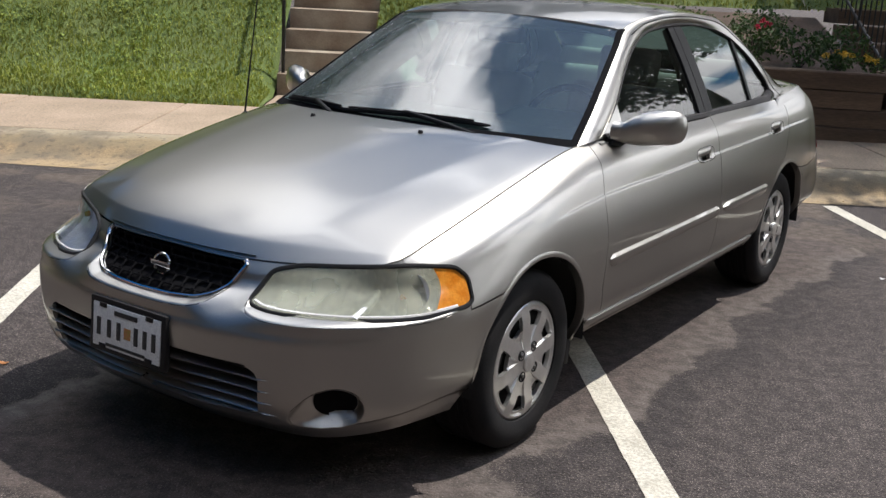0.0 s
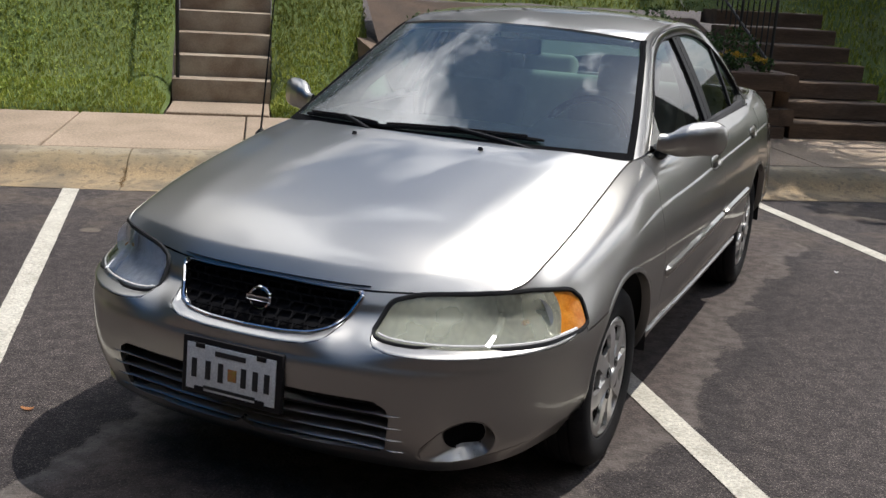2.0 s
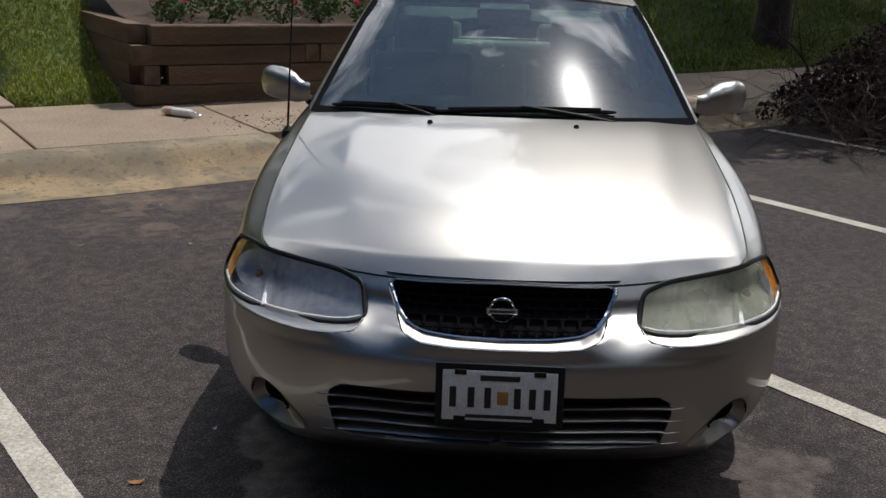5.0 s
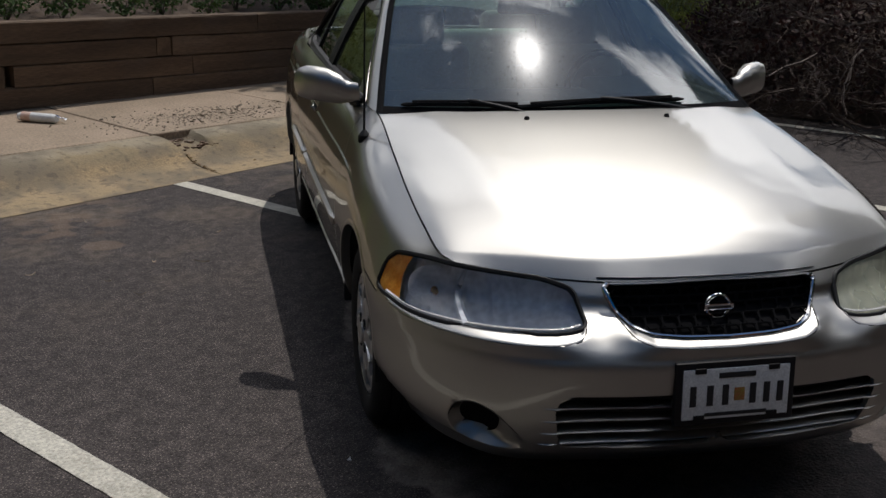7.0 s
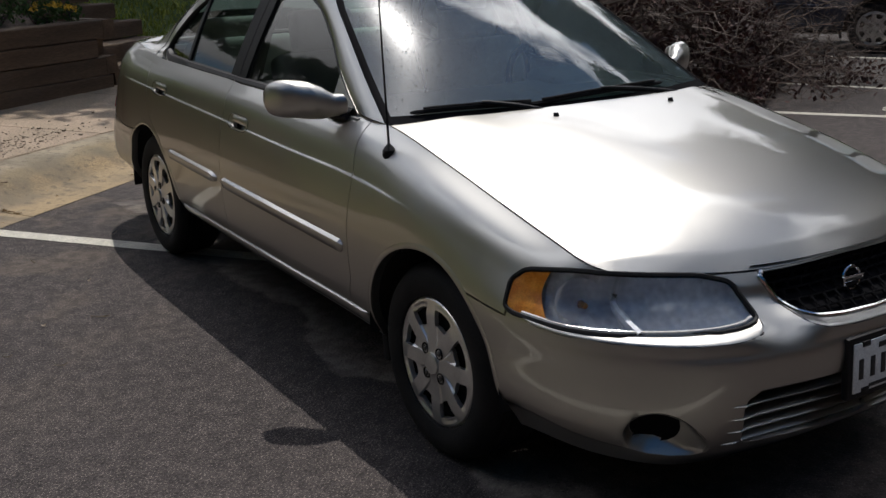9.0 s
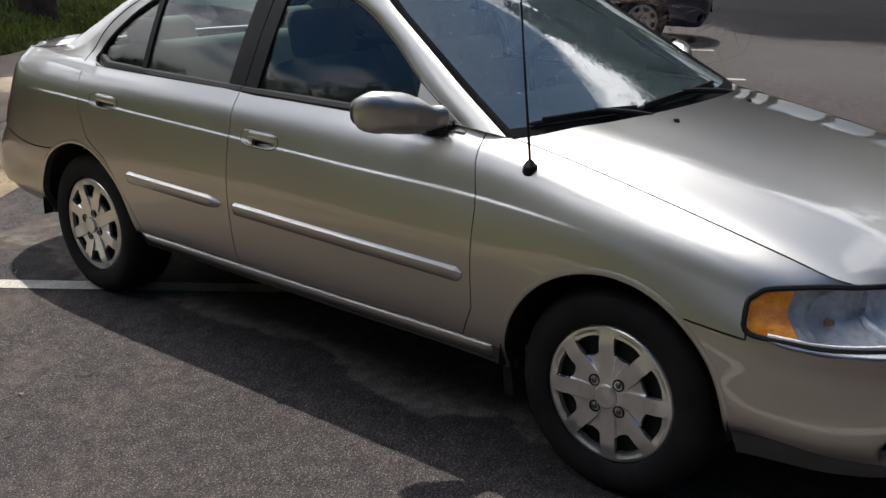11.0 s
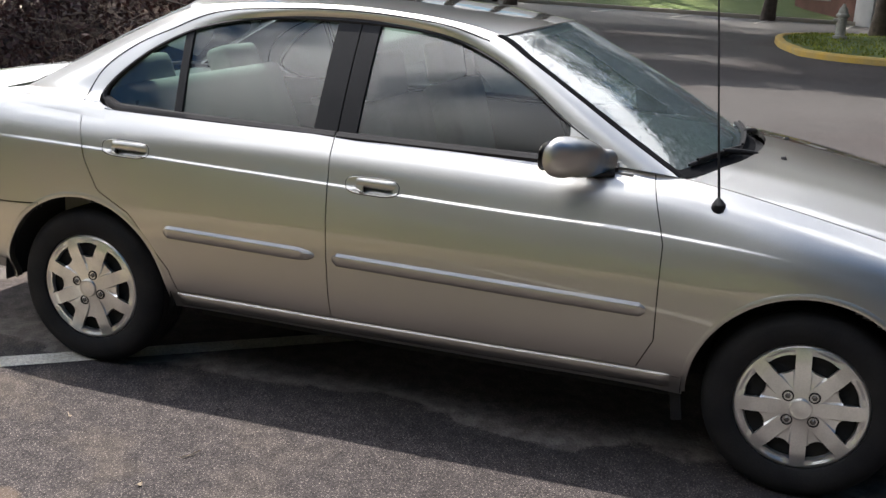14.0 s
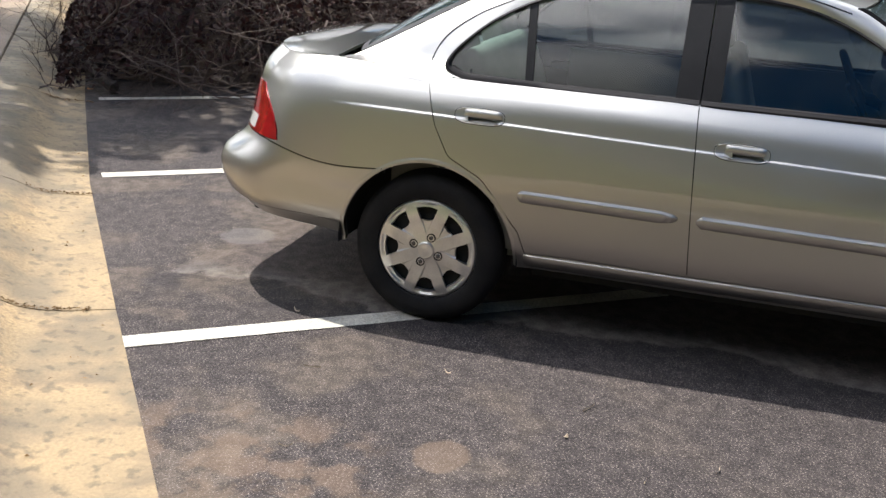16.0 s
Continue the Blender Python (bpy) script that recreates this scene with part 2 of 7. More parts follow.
def weather_asphalt(m):
    """Dry dusty ground where the car has stood, and washed-in silt along the gutter."""
    nt = m.node_tree
    bsdf = nt.nodes["Principled BSDF"]
    col = bsdf.inputs["Base Color"].links[0].from_socket
    pos = nt.nodes.new("ShaderNodeNewGeometry")
    obj = nt.nodes.new("ShaderNodeTexCoord")

    def noise_of(vec, scale, detail=4):
        n = nt.nodes.new("ShaderNodeTexNoise")
        n.inputs["Scale"].default_value, n.inputs["Detail"].default_value = scale, detail
        nt.links.new(vec, n.inputs["Vector"])
        return n.outputs["Fac"]

    def ramp(v, a, b, lo=0.0, hi=1.0):
        n = nt.nodes.new("ShaderNodeMapRange")
        n.interpolation_type = "SMOOTHSTEP"
        for k, x in zip(("From Min", "From Max", "To Min", "To Max"), (a, b, lo, hi)):
            n.inputs[k].default_value = x
        nt.links.new(v, n.inputs["Value"])
        return n.outputs[0]

    def op(kind, a, b):
        n = nt.nodes.new("ShaderNodeMath")
        n.operation = kind
        for k, x in enumerate((a, b)):
            if isinstance(x, (int, float)):
                n.inputs[k].default_value = x
            else:
                nt.links.new(x, n.inputs[k])
        return n.outputs[0]

    def blend(c, fac, rgb):
        n = nt.nodes.new("ShaderNodeMix")
        n.data_type = "RGBA"
        n.inputs["B"].default_value = (*rgb, 1)
        nt.links.new(c, n.inputs["A"])
        nt.links.new(fac, n.inputs["Factor"])
        return n.outputs["Result"]

    w = nt.nodes.new("ShaderNodeSeparateXYZ")
    nt.links.new(pos.outputs["Position"], w.inputs[0])
    k = nt.nodes.new("ShaderNodeSeparateXYZ")
    nt.links.new(obj.outputs["Object"], k.inputs[0])
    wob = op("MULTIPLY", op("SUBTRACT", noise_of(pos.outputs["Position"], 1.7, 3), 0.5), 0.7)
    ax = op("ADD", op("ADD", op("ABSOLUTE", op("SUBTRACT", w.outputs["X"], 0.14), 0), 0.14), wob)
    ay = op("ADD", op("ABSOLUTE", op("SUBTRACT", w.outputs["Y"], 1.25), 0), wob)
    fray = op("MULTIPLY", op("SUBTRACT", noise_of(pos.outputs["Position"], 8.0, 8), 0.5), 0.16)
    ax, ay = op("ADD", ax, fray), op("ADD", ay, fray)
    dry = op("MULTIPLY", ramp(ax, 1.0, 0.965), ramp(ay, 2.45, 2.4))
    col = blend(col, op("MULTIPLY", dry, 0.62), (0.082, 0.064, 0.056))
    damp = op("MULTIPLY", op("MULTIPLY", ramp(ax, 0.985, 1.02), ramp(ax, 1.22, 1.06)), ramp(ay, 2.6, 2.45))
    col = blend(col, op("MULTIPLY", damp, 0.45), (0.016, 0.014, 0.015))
    rim = op("MULTIPLY", op("MULTIPLY", dry, ramp(ax, 0.76, 0.97)), ramp(w.outputs["X"], -0.5, 0.5, 0.7, 0.3))
    col = blend(col, rim, (0.14, 0.125, 0.11))
    silt = op("MULTIPLY", ramp(k.outputs["Y"], 1.2, 3.6), ramp(noise_of(obj.outputs["Object"], 1.9, 12), 0.48, 0.60))
    col = blend(col, op("MULTIPLY", silt, 0.34), (0.16, 0.125, 0.09))
    mid = ramp(noise_of(obj.outputs["Object"], 16, 5), 0.36, 0.64, 0.76, 1.24)
    hv = nt.nodes.new("ShaderNodeHueSaturation")
    nt.links.new(mid, hv.inputs["Value"])
    nt.links.new(col, hv.inputs["Color"])
    col = hv.outputs["Color"]
    # single pale stones in the wearing course
    vo = nt.nodes.new("ShaderNodeTexVoronoi")
    vo.inputs["Scale"].default_value = 135
    nt.links.new(obj.outputs["Object"], vo.inputs["Vector"])
    sx = nt.nodes.new("ShaderNodeSeparateColor")
    nt.links.new(vo.outputs["Color"], sx.inputs[0])
    col = blend(col, op("MULTIPLY", ramp(sx.outputs[0], 0.80, 0.97), ramp(vo.outputs["Distance"], 0.5, 0.3, 0.0, 0.36)), (0.26, 0.215, 0.18))
    col = blend(col, op("MULTIPLY", ramp(sx.outputs[1], 0.70, 0.95), ramp(vo.outputs["Distance"], 0.5, 0.3, 0.0, 0.5)), (0.012, 0.011, 0.011))
    # dried mortar splashes and a powdery smear
    ruf = op("MULTIPLY", op("SUBTRACT", noise_of(pos.outputs["Position"], 18.0, 6), 0.5), 0.9)
    for cx, cy, rx, ry, top, rgb in ((-1.82, 2.15, 0.10, 0.085, 0.34, (0.215, 0.15, 0.10)), (-2.62, 1.35, 0.06, 0.05, 0.6, (0.17, 0.14, 0.105)), (-0.12, 3.64, 0.13, 0.13, 0.25, (0.24, 0.225, 0.21))):
        dx = op("DIVIDE", op("SUBTRACT", w.outputs["X"], cx), rx)
        dy = op("DIVIDE", op("SUBTRACT", w.outputs["Y"], cy), ry)
        d2 = op("ADD", op("ADD", op("MULTIPLY", dx, dx), op("MULTIPLY", dy, dy)), ruf)
        col = blend(col, ramp(d2, 1.25, 0.75, 0.0, top), rgb)
    # a drift of washed-out brown silt by the gutter
    dx = op("DIVIDE", op("ADD", w.outputs["X"], 2.05), 0.34)
    dy = op("DIVIDE", op("SUBTRACT", w.outputs["Y"], 2.72), 0.55)
    drift = ramp(op("ADD", op("MULTIPLY", dx, dx), op("MULTIPLY", dy, dy)), 1.3, 0.3)
    drift = op("MULTIPLY", drift, ramp(noise_of(pos.outputs["Position"], 6.0, 12), 0.46, 0.58))
    col = blend(col, op("MULTIPLY", drift, 0.3), (0.23, 0.155, 0.10))
    # tyre-polished lanes and old repairs far out
    big = ramp(noise_of(obj.outputs["Object"], 0.16, 3), 0.45, 0.6)
    col = blend(col, op("MULTIPLY", big, ramp(w.outputs["X"], 5.0, 8.0, 0.0, 0.5)), (0.085, 0.08, 0.074))
    # paler worn surface across the road
    col = blend(col, ramp(w.outputs["X"], 24.0, 31.0, 0.0, 0.75), (0.17, 0.16, 0.145))
    nt.links.new(col, bsdf.inputs["Base Color"])


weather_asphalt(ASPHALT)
LINE = mat("line_paint", (0.54, 0.51, 0.43), (0.43, 0.40, 0.33), rough=0.85, coarse=7, fine=85, bump=0.28, depth=0.008, speck=0.7, speck_col=(0.22, 0.20, 0.17))
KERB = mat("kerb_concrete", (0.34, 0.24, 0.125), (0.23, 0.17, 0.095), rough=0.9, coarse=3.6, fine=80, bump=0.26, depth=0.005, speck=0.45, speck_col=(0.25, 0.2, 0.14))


def kerb_tones(m):
    """Colour by height: tan gutter, darker olive-brown face, paler crest; dark streaks at random."""
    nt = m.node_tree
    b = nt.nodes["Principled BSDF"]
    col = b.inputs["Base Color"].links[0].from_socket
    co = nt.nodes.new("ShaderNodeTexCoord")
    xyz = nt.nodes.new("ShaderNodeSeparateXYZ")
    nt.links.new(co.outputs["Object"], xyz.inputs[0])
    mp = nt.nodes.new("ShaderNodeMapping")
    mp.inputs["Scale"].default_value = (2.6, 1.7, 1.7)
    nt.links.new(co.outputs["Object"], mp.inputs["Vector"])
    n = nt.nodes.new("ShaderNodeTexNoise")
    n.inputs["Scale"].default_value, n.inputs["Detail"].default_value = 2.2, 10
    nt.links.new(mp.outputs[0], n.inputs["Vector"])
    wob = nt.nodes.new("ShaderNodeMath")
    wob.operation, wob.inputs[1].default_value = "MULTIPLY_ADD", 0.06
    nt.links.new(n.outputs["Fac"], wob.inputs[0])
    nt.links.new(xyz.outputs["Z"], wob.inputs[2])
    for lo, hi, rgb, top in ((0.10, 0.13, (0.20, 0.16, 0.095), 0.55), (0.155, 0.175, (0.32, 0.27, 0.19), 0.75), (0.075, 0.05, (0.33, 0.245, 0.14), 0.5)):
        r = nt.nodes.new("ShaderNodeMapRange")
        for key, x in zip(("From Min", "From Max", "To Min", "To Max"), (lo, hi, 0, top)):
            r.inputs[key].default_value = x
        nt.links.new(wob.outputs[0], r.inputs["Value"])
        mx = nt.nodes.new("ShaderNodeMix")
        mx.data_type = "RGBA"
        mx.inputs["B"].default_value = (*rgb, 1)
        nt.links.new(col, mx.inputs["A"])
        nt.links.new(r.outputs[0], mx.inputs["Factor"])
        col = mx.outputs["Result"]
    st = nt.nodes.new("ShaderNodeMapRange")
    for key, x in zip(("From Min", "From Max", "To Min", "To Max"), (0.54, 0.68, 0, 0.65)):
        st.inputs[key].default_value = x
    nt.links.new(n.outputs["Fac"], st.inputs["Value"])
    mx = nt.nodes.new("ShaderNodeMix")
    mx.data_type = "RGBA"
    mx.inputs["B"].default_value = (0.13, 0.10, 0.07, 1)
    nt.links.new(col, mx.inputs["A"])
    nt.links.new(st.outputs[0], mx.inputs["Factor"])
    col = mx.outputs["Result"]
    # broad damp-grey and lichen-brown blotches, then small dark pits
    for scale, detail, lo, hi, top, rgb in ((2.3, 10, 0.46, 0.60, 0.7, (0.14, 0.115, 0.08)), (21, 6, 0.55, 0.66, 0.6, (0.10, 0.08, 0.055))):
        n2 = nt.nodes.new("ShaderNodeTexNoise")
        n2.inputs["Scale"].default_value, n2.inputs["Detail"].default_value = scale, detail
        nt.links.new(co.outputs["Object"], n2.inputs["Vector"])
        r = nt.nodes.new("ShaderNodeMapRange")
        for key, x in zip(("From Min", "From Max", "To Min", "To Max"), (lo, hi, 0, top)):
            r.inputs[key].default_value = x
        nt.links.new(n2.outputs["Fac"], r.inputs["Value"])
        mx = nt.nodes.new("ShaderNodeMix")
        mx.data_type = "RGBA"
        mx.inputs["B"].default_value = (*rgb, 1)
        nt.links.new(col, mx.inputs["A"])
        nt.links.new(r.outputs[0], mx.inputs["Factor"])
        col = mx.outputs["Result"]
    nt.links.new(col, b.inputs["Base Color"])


kerb_tones(KERB)
WALK = mat("walk_concrete", (0.35, 0.262, 0.185), (0.27, 0.205, 0.14), rough=0.9, coarse=2.2, fine=52, bump=0.3, depth=0.006, speck=0.75, speck_col=(0.22, 0.18, 0.13), per_object=0.05)
STEP = mat("step_concrete", (0.36, 0.30, 0.22), (0.22, 0.16, 0.11), rough=0.9, coarse=3.5, fine=110, bump=0.15, depth=0.004)
TIMBER = mat("weathered_timber", (0.15, 0.10, 0.062), (0.085, 0.055, 0.035), rough=0.9, coarse=2.2, fine=45, bump=0.25, depth=0.006, stretch=(0.35, 3, 3), per_object=0.15)
SOIL = mat("soil", (0.06, 0.042, 0.03), (0.09, 0.06, 0.04), rough=1, coarse=4, fine=60, depth=0.02)
TURF = mat("turf", (0.09, 0.13, 0.03), (0.12, 0.15, 0.045), rough=1, coarse=1.5, fine=70, bump=0.3, depth=0.02)
IRON = mat("black_iron", (0.012, 0.012, 0.013), (0.02, 0.018, 0.017), rough=0.45, coarse=10, fine=120, depth=0.001)


# ---- mesh tools ----
def mesh_of(name, verts, faces, material=None, smooth=True, sharp=35):
    me = bpy.data.meshes.new(name)
    me.from_pydata([tuple(map(float, v)) for v in verts], [], [tuple(map(int, f)) for f in faces])
    if material:
        me.materials.append(material)
    me.update()
    if smooth:
        me.polygons.foreach_set("use_smooth", [True] * len(me.polygons))
        me.set_sharp_from_angle(angle=radians(sharp))
    return me


def part(name, shape, material, parent, label=""):
    """Links a bmesh, a mesh or (verts, faces) as one mesh object under a thing or a part."""
    if isinstance(shape, bmesh.types.BMesh):
        me = bpy.data.meshes.new(name)
        shape.to_mesh(me)
        shape.free()
        me.materials.append(material)
        me.polygons.foreach_set("use_smooth", [True] * len(me.polygons))
        me.set_sharp_from_angle(angle=radians(38))
    elif isinstance(shape, tuple):
        me = mesh_of(name, shape[0], shape[1], material)
    else:
        me = shape
        if material and not me.materials:
            me.materials.append(material)
    ob = new(name, me)
    if parent:
        ob.parent = parent
    return tagged(ob, label)


def thing(name, label, category, m=None, group="", kind=""):
    e = new(name)
    e.empty_display_size = 0.1
    if m is not None:
        e.matrix_world = m
    return tagged(e, label, category, group, kind)


def solo(name, shape, material, label="", category="", m=None, group="", kind=""):
    ob = part(name, shape, material, None, label)
    if m is not None:
        ob.matrix_world = m
    return tagged(ob, label, category, group, kind)


def box(sx, sy, sz, at=(0, 0, 0), bevel=0.0, seg=2, rot=None):
    bm = bmesh.new()
    bmesh.ops.create_cube(bm, size=1, matrix=Matrix.Diagonal((sx, sy, sz, 1)))
    if bevel:
        bmesh.ops.bevel(bm, geom=bm.edges[:], offset=bevel, segments=seg, affect="EDGES", profile=0.6)
    m = Matrix.Translation(at)
    if rot:
        m = m @ Euler([radians(a) for a in rot]).to_matrix().to_4x4()
    bmesh.ops.transform(bm, matrix=m, verts=bm.verts)
    return bm


def merge(*bms):
    out = bmesh.new()
    for b in bms:
        me = bpy.data.meshes.new("tmp")
        b.to_mesh(me)
        b.free()
        out.from_mesh(me)
        bpy.data.meshes.remove(me)
    return out


def spline(ts, pts, t):
    """Catmull-Rom through pts at the parameters ts, read at t (arrays)."""
    ts, pts, t = np.asarray(ts, float), np.asarray(pts, float), np.asarray(t, float)
    d = np.diff(ts)[:, None]
    sl = np.diff(pts, axis=0) / d
    m = np.empty_like(pts)
    m[1:-1] = (sl[:-1] * d[1:] + sl[1:] * d[:-1]) / (d[1:] + d[:-1])
    m[0], m[-1] = sl[0], sl[-1]
    k = np.clip(np.searchsorted(ts, t, side="right") - 1, 0, len(ts) - 2)
    h = (ts[k + 1] - ts[k])
    u = ((t - ts[k]) / h)[:, None]
    h = h[:, None]
    return ((1 + 2 * u) * (1 - u) ** 2 * pts[k] + u * (1 - u) ** 2 * h * m[k] + u * u * (3 - 2 * u) * pts[k + 1] + u * u * (u - 1) * h * m[k + 1])


def curve_through(pts, n):
    """n points along a smooth curve through pts, evenly by chord."""
    pts = np.asarray(pts, float)
    ts = np.concatenate([[0], np.cumsum(np.linalg.norm(np.diff(pts, axis=0), axis=1) + 1e-9)])
    return spline(ts, pts, np.linspace(0, ts[-1], n))


def grid_faces(nr, nc, flip=False):
    f = [(r * nc + c, r * nc + c + 1, (r + 1) * nc + c + 1, (r + 1) * nc + c) for r in range(nr - 1) for c in range(nc - 1)]
    return [q[::-1] for q in f] if flip else f


def tube(path, radius, n=10, closed=False, cap=True):
    """A round bar along a list of points; radius may be a number or one per point."""
    P = [Vector(p) for p in path]
    R = radius if isinstance(radius, (list, tuple)) else [radius] * len(P)
    V, F = [], []
    up = Vector((0, 0, 1))
    for i, p in enumerate(P):
        a = P[(i + 1) % len(P)] if (closed or i < len(P) - 1) else p
        b = P[i - 1] if (closed or i > 0) else p
        t = (a - b).normalized()
        if abs(t.dot(up)) > 0.95:
            up = Vector((0, 1, 0)) if abs(t.y) < 0.9 else Vector((1, 0, 0))
        s = t.cross(up).normalized()
        w = s.cross(t)
        for k in range(n):
            q = 2 * math.pi * k / n
            V.append(p + (s * math.cos(q) + w * math.sin(q)) * R[i])
    m = len(P)
    for i in range(m if closed else m - 1):
        for k in range(n):
            F.append((i * n + k, i * n + (k + 1) % n, ((i + 1) % m) * n + (k + 1) % n, ((i + 1) % m) * n + k))
    if cap and not closed:
        F.append(tuple(range(n))[::-1])
        F.append(tuple((m - 1) * n + k for k in range(n)))
    return V, F


def join(*shapes):
    V, F = [], []
    for v, f in shapes:
        o = len(V)
        V += [tuple(p) for p in v]
        F += [tuple(i + o for i in q) for q in f]
    return V, F


def flange(V, F, depth=0.012, gap=0.0018):
    """Draws a panel's rim in by the gap and turns it inwards by depth, so that panels meet in a real joint."""
    V = [Vector(p) for p in V]
    count, nrm = {}, [Vector() for _ in V]
    for f in F:
        n = (V[f[2]] - V[f[0]]).cross(V[f[3]] - V[f[1]]) if len(f) == 4 else (V[f[1]] - V[f[0]]).cross(V[f[2]] - V[f[0]])
        for i in f:
            nrm[i] += n
        c = sum((V[i] for i in f), Vector()) / len(f)
        for a, b in zip(f, f[1:] + f[:1]):
            k = (min(a, b), max(a, b))
            count.setdefault(k, []).append((a, b, c))
    rim = [v[0] for v in count.values() if len(v) == 1]
    inw = {}
    for a, b, c in rim:
        e = (V[b] - V[a]).normalized()
        d = c - V[a]
        d = (d - e * d.dot(e))
        if d.length > 1e-9:
            d.normalize()
        for i in (a, b):
            inw.setdefault(i, Vector())
            inw[i] += d
    new_id = {}
    for i, d in inw.items():
        n = nrm[i].normalized() if nrm[i].length > 1e-12 else Vector((0, 0, 1))
        if d.length > 1e-9:
            V[i] = V[i] + d.normalized() * gap
        new_id[i] = len(V)
        V.append(V[i] - n * depth)
    G = list(F) + [(b, a, new_id[a], new_id[b]) for a, b, c in rim]
    return V, G

# ---- the silver car: body skin ----
# Control lines round the half body, front centre to rear centre: half width, length, height.
LINE_A = [(0, -.80, .205), (.30, -.785, .205), (.55, -.72, .205), (.69, -.58, .215), (.755, -.42, .23), (.77, -.2, .22), (.775, .05, .24), (.782, .42, .268),
          (.784, 1.0, .272), (.785, 1.56, .274), (.785, 2.1, .276), (.78, 2.55, .262), (.79, 2.95, .312), (.755, 3.265, .338), (.555, 3.475, .352), (0, 3.54, .36)]
LINE_B = [(0, -.865, .26), (.30, -.845, .26), (.56, -.775, .26), (.733, -.60, .288), (.808, -.42, .322), (.812, -.2, .29), (.815, .05, .29), (.818, .42, .338),
          (.824, 1.0, .344), (.826, 1.56, .345), (.826, 2.1, .347), (.818, 2.55, .32), (.824, 2.95, .372), (.785, 3.285, .385), (.578, 3.508, .40), (0, 3.575, .41)]
LINE_C = [(0, -.925, .47), (.30, -.905, .47), (.56, -.825, .47), (.745, -.63, .47), (.822, -.43, .475), (.842, -.2, .48), (.85, .05, .49), (.848, .42, .50),
          (.852, 1.0, .51), (.853, 1.56, .515), (.853, 2.1, .52), (.85, 2.55, .52), (.838, 2.95, .50), (.79, 3.30, .53), (.58, 3.52, .54), (0, 3.585, .54)]
LINE_D = [(0, -.903, .548), (.30, -.883, .548), (.56, -.80, .552), (.742, -.615, .56), (.82, -.43, .568), (.845, -.2, .592), (.85, .05, .62), (.847, .42, .645),
          (.851, 1.0, .655), (.852, 1.56, .66), (.853, 2.1, .655), (.852, 2.55, .62), (.842, 2.95, .598), (.785, 3.225, .650), (.57, 3.41, .655), (0, 3.48, .655)]
LINE_E = [(0, -.80, .62), (.30, -.775, .62), (.56, -.675, .625), (.728, -.52, .635), (.787, -.40, .655), (.813, -.2, .70), (.826, .05, .745), (.818, .42, .775),
          (.823, 1.0, .79), (.825, 1.56, .806), (.828, 2.1, .82), (.828, 2.55, .832), (.812, 2.95, .836), (.757, 3.185, .83), (.56, 3.365, .83), (0, 3.44, .83)]
LINE_G = [(0, -.785, .657), (.30, -.757, .655), (.56, -.65, .66), (.707, -.53, .677), (.755, -.40, .715), (.78, -.2, .765), (.785, .05, .82), (.776, .42, .875),
          (.79, 1.0, .885), (.80, 1.56, .893), (.804, 2.1, .90), (.80, 2.55, .905), (.776, 2.95, .925), (.722, 3.18, .92), (.54, 3.34, .925), (0, 3.41, .93)]
LINE_F = [(0, -.765, .69), (.30, -.735, .685), (.56, -.628, .695), (.677, -.545, .717), (.70, -.40, .76), (.71, -.2, .812), (.708, .05, .868), (.70, .42, .935),
          (.733, 1.0, .952), (.752, 1.56, .957), (.756, 2.1, .96), (.75, 2.55, .966), (.712, 2.95, .992), (.66, 3.16, .985), (.50, 3.29, .993), (0, 3.36, 1.0)]
LINES = np.array([LINE_A, LINE_B, LINE_C, LINE_D, LINE_E, LINE_G, LINE_F], float)
STN = np.concatenate([[0], np.cumsum(np.linalg.norm(np.diff(LINES[2], axis=0), axis=1))])
LVL = np.array([0, 0.10, 0.317, 0.467, 0.60, 0.70, 0.79])
SMAX = float(STN[-1])


def line_at(i, s):
    """Points of control line i at the stations s; the line is carried on, mirrored, past the middle of the car."""
    ghost = lambda p: p * np.array([-1, 1, 1])
    P = np.vstack([ghost(LINES[i][1]), LINES[i], ghost(LINES[i][-2])])
    ts = np.concatenate([[-STN[1]], STN, [2 * SMAX - STN[-2]]])
    return spline(ts, P, s)


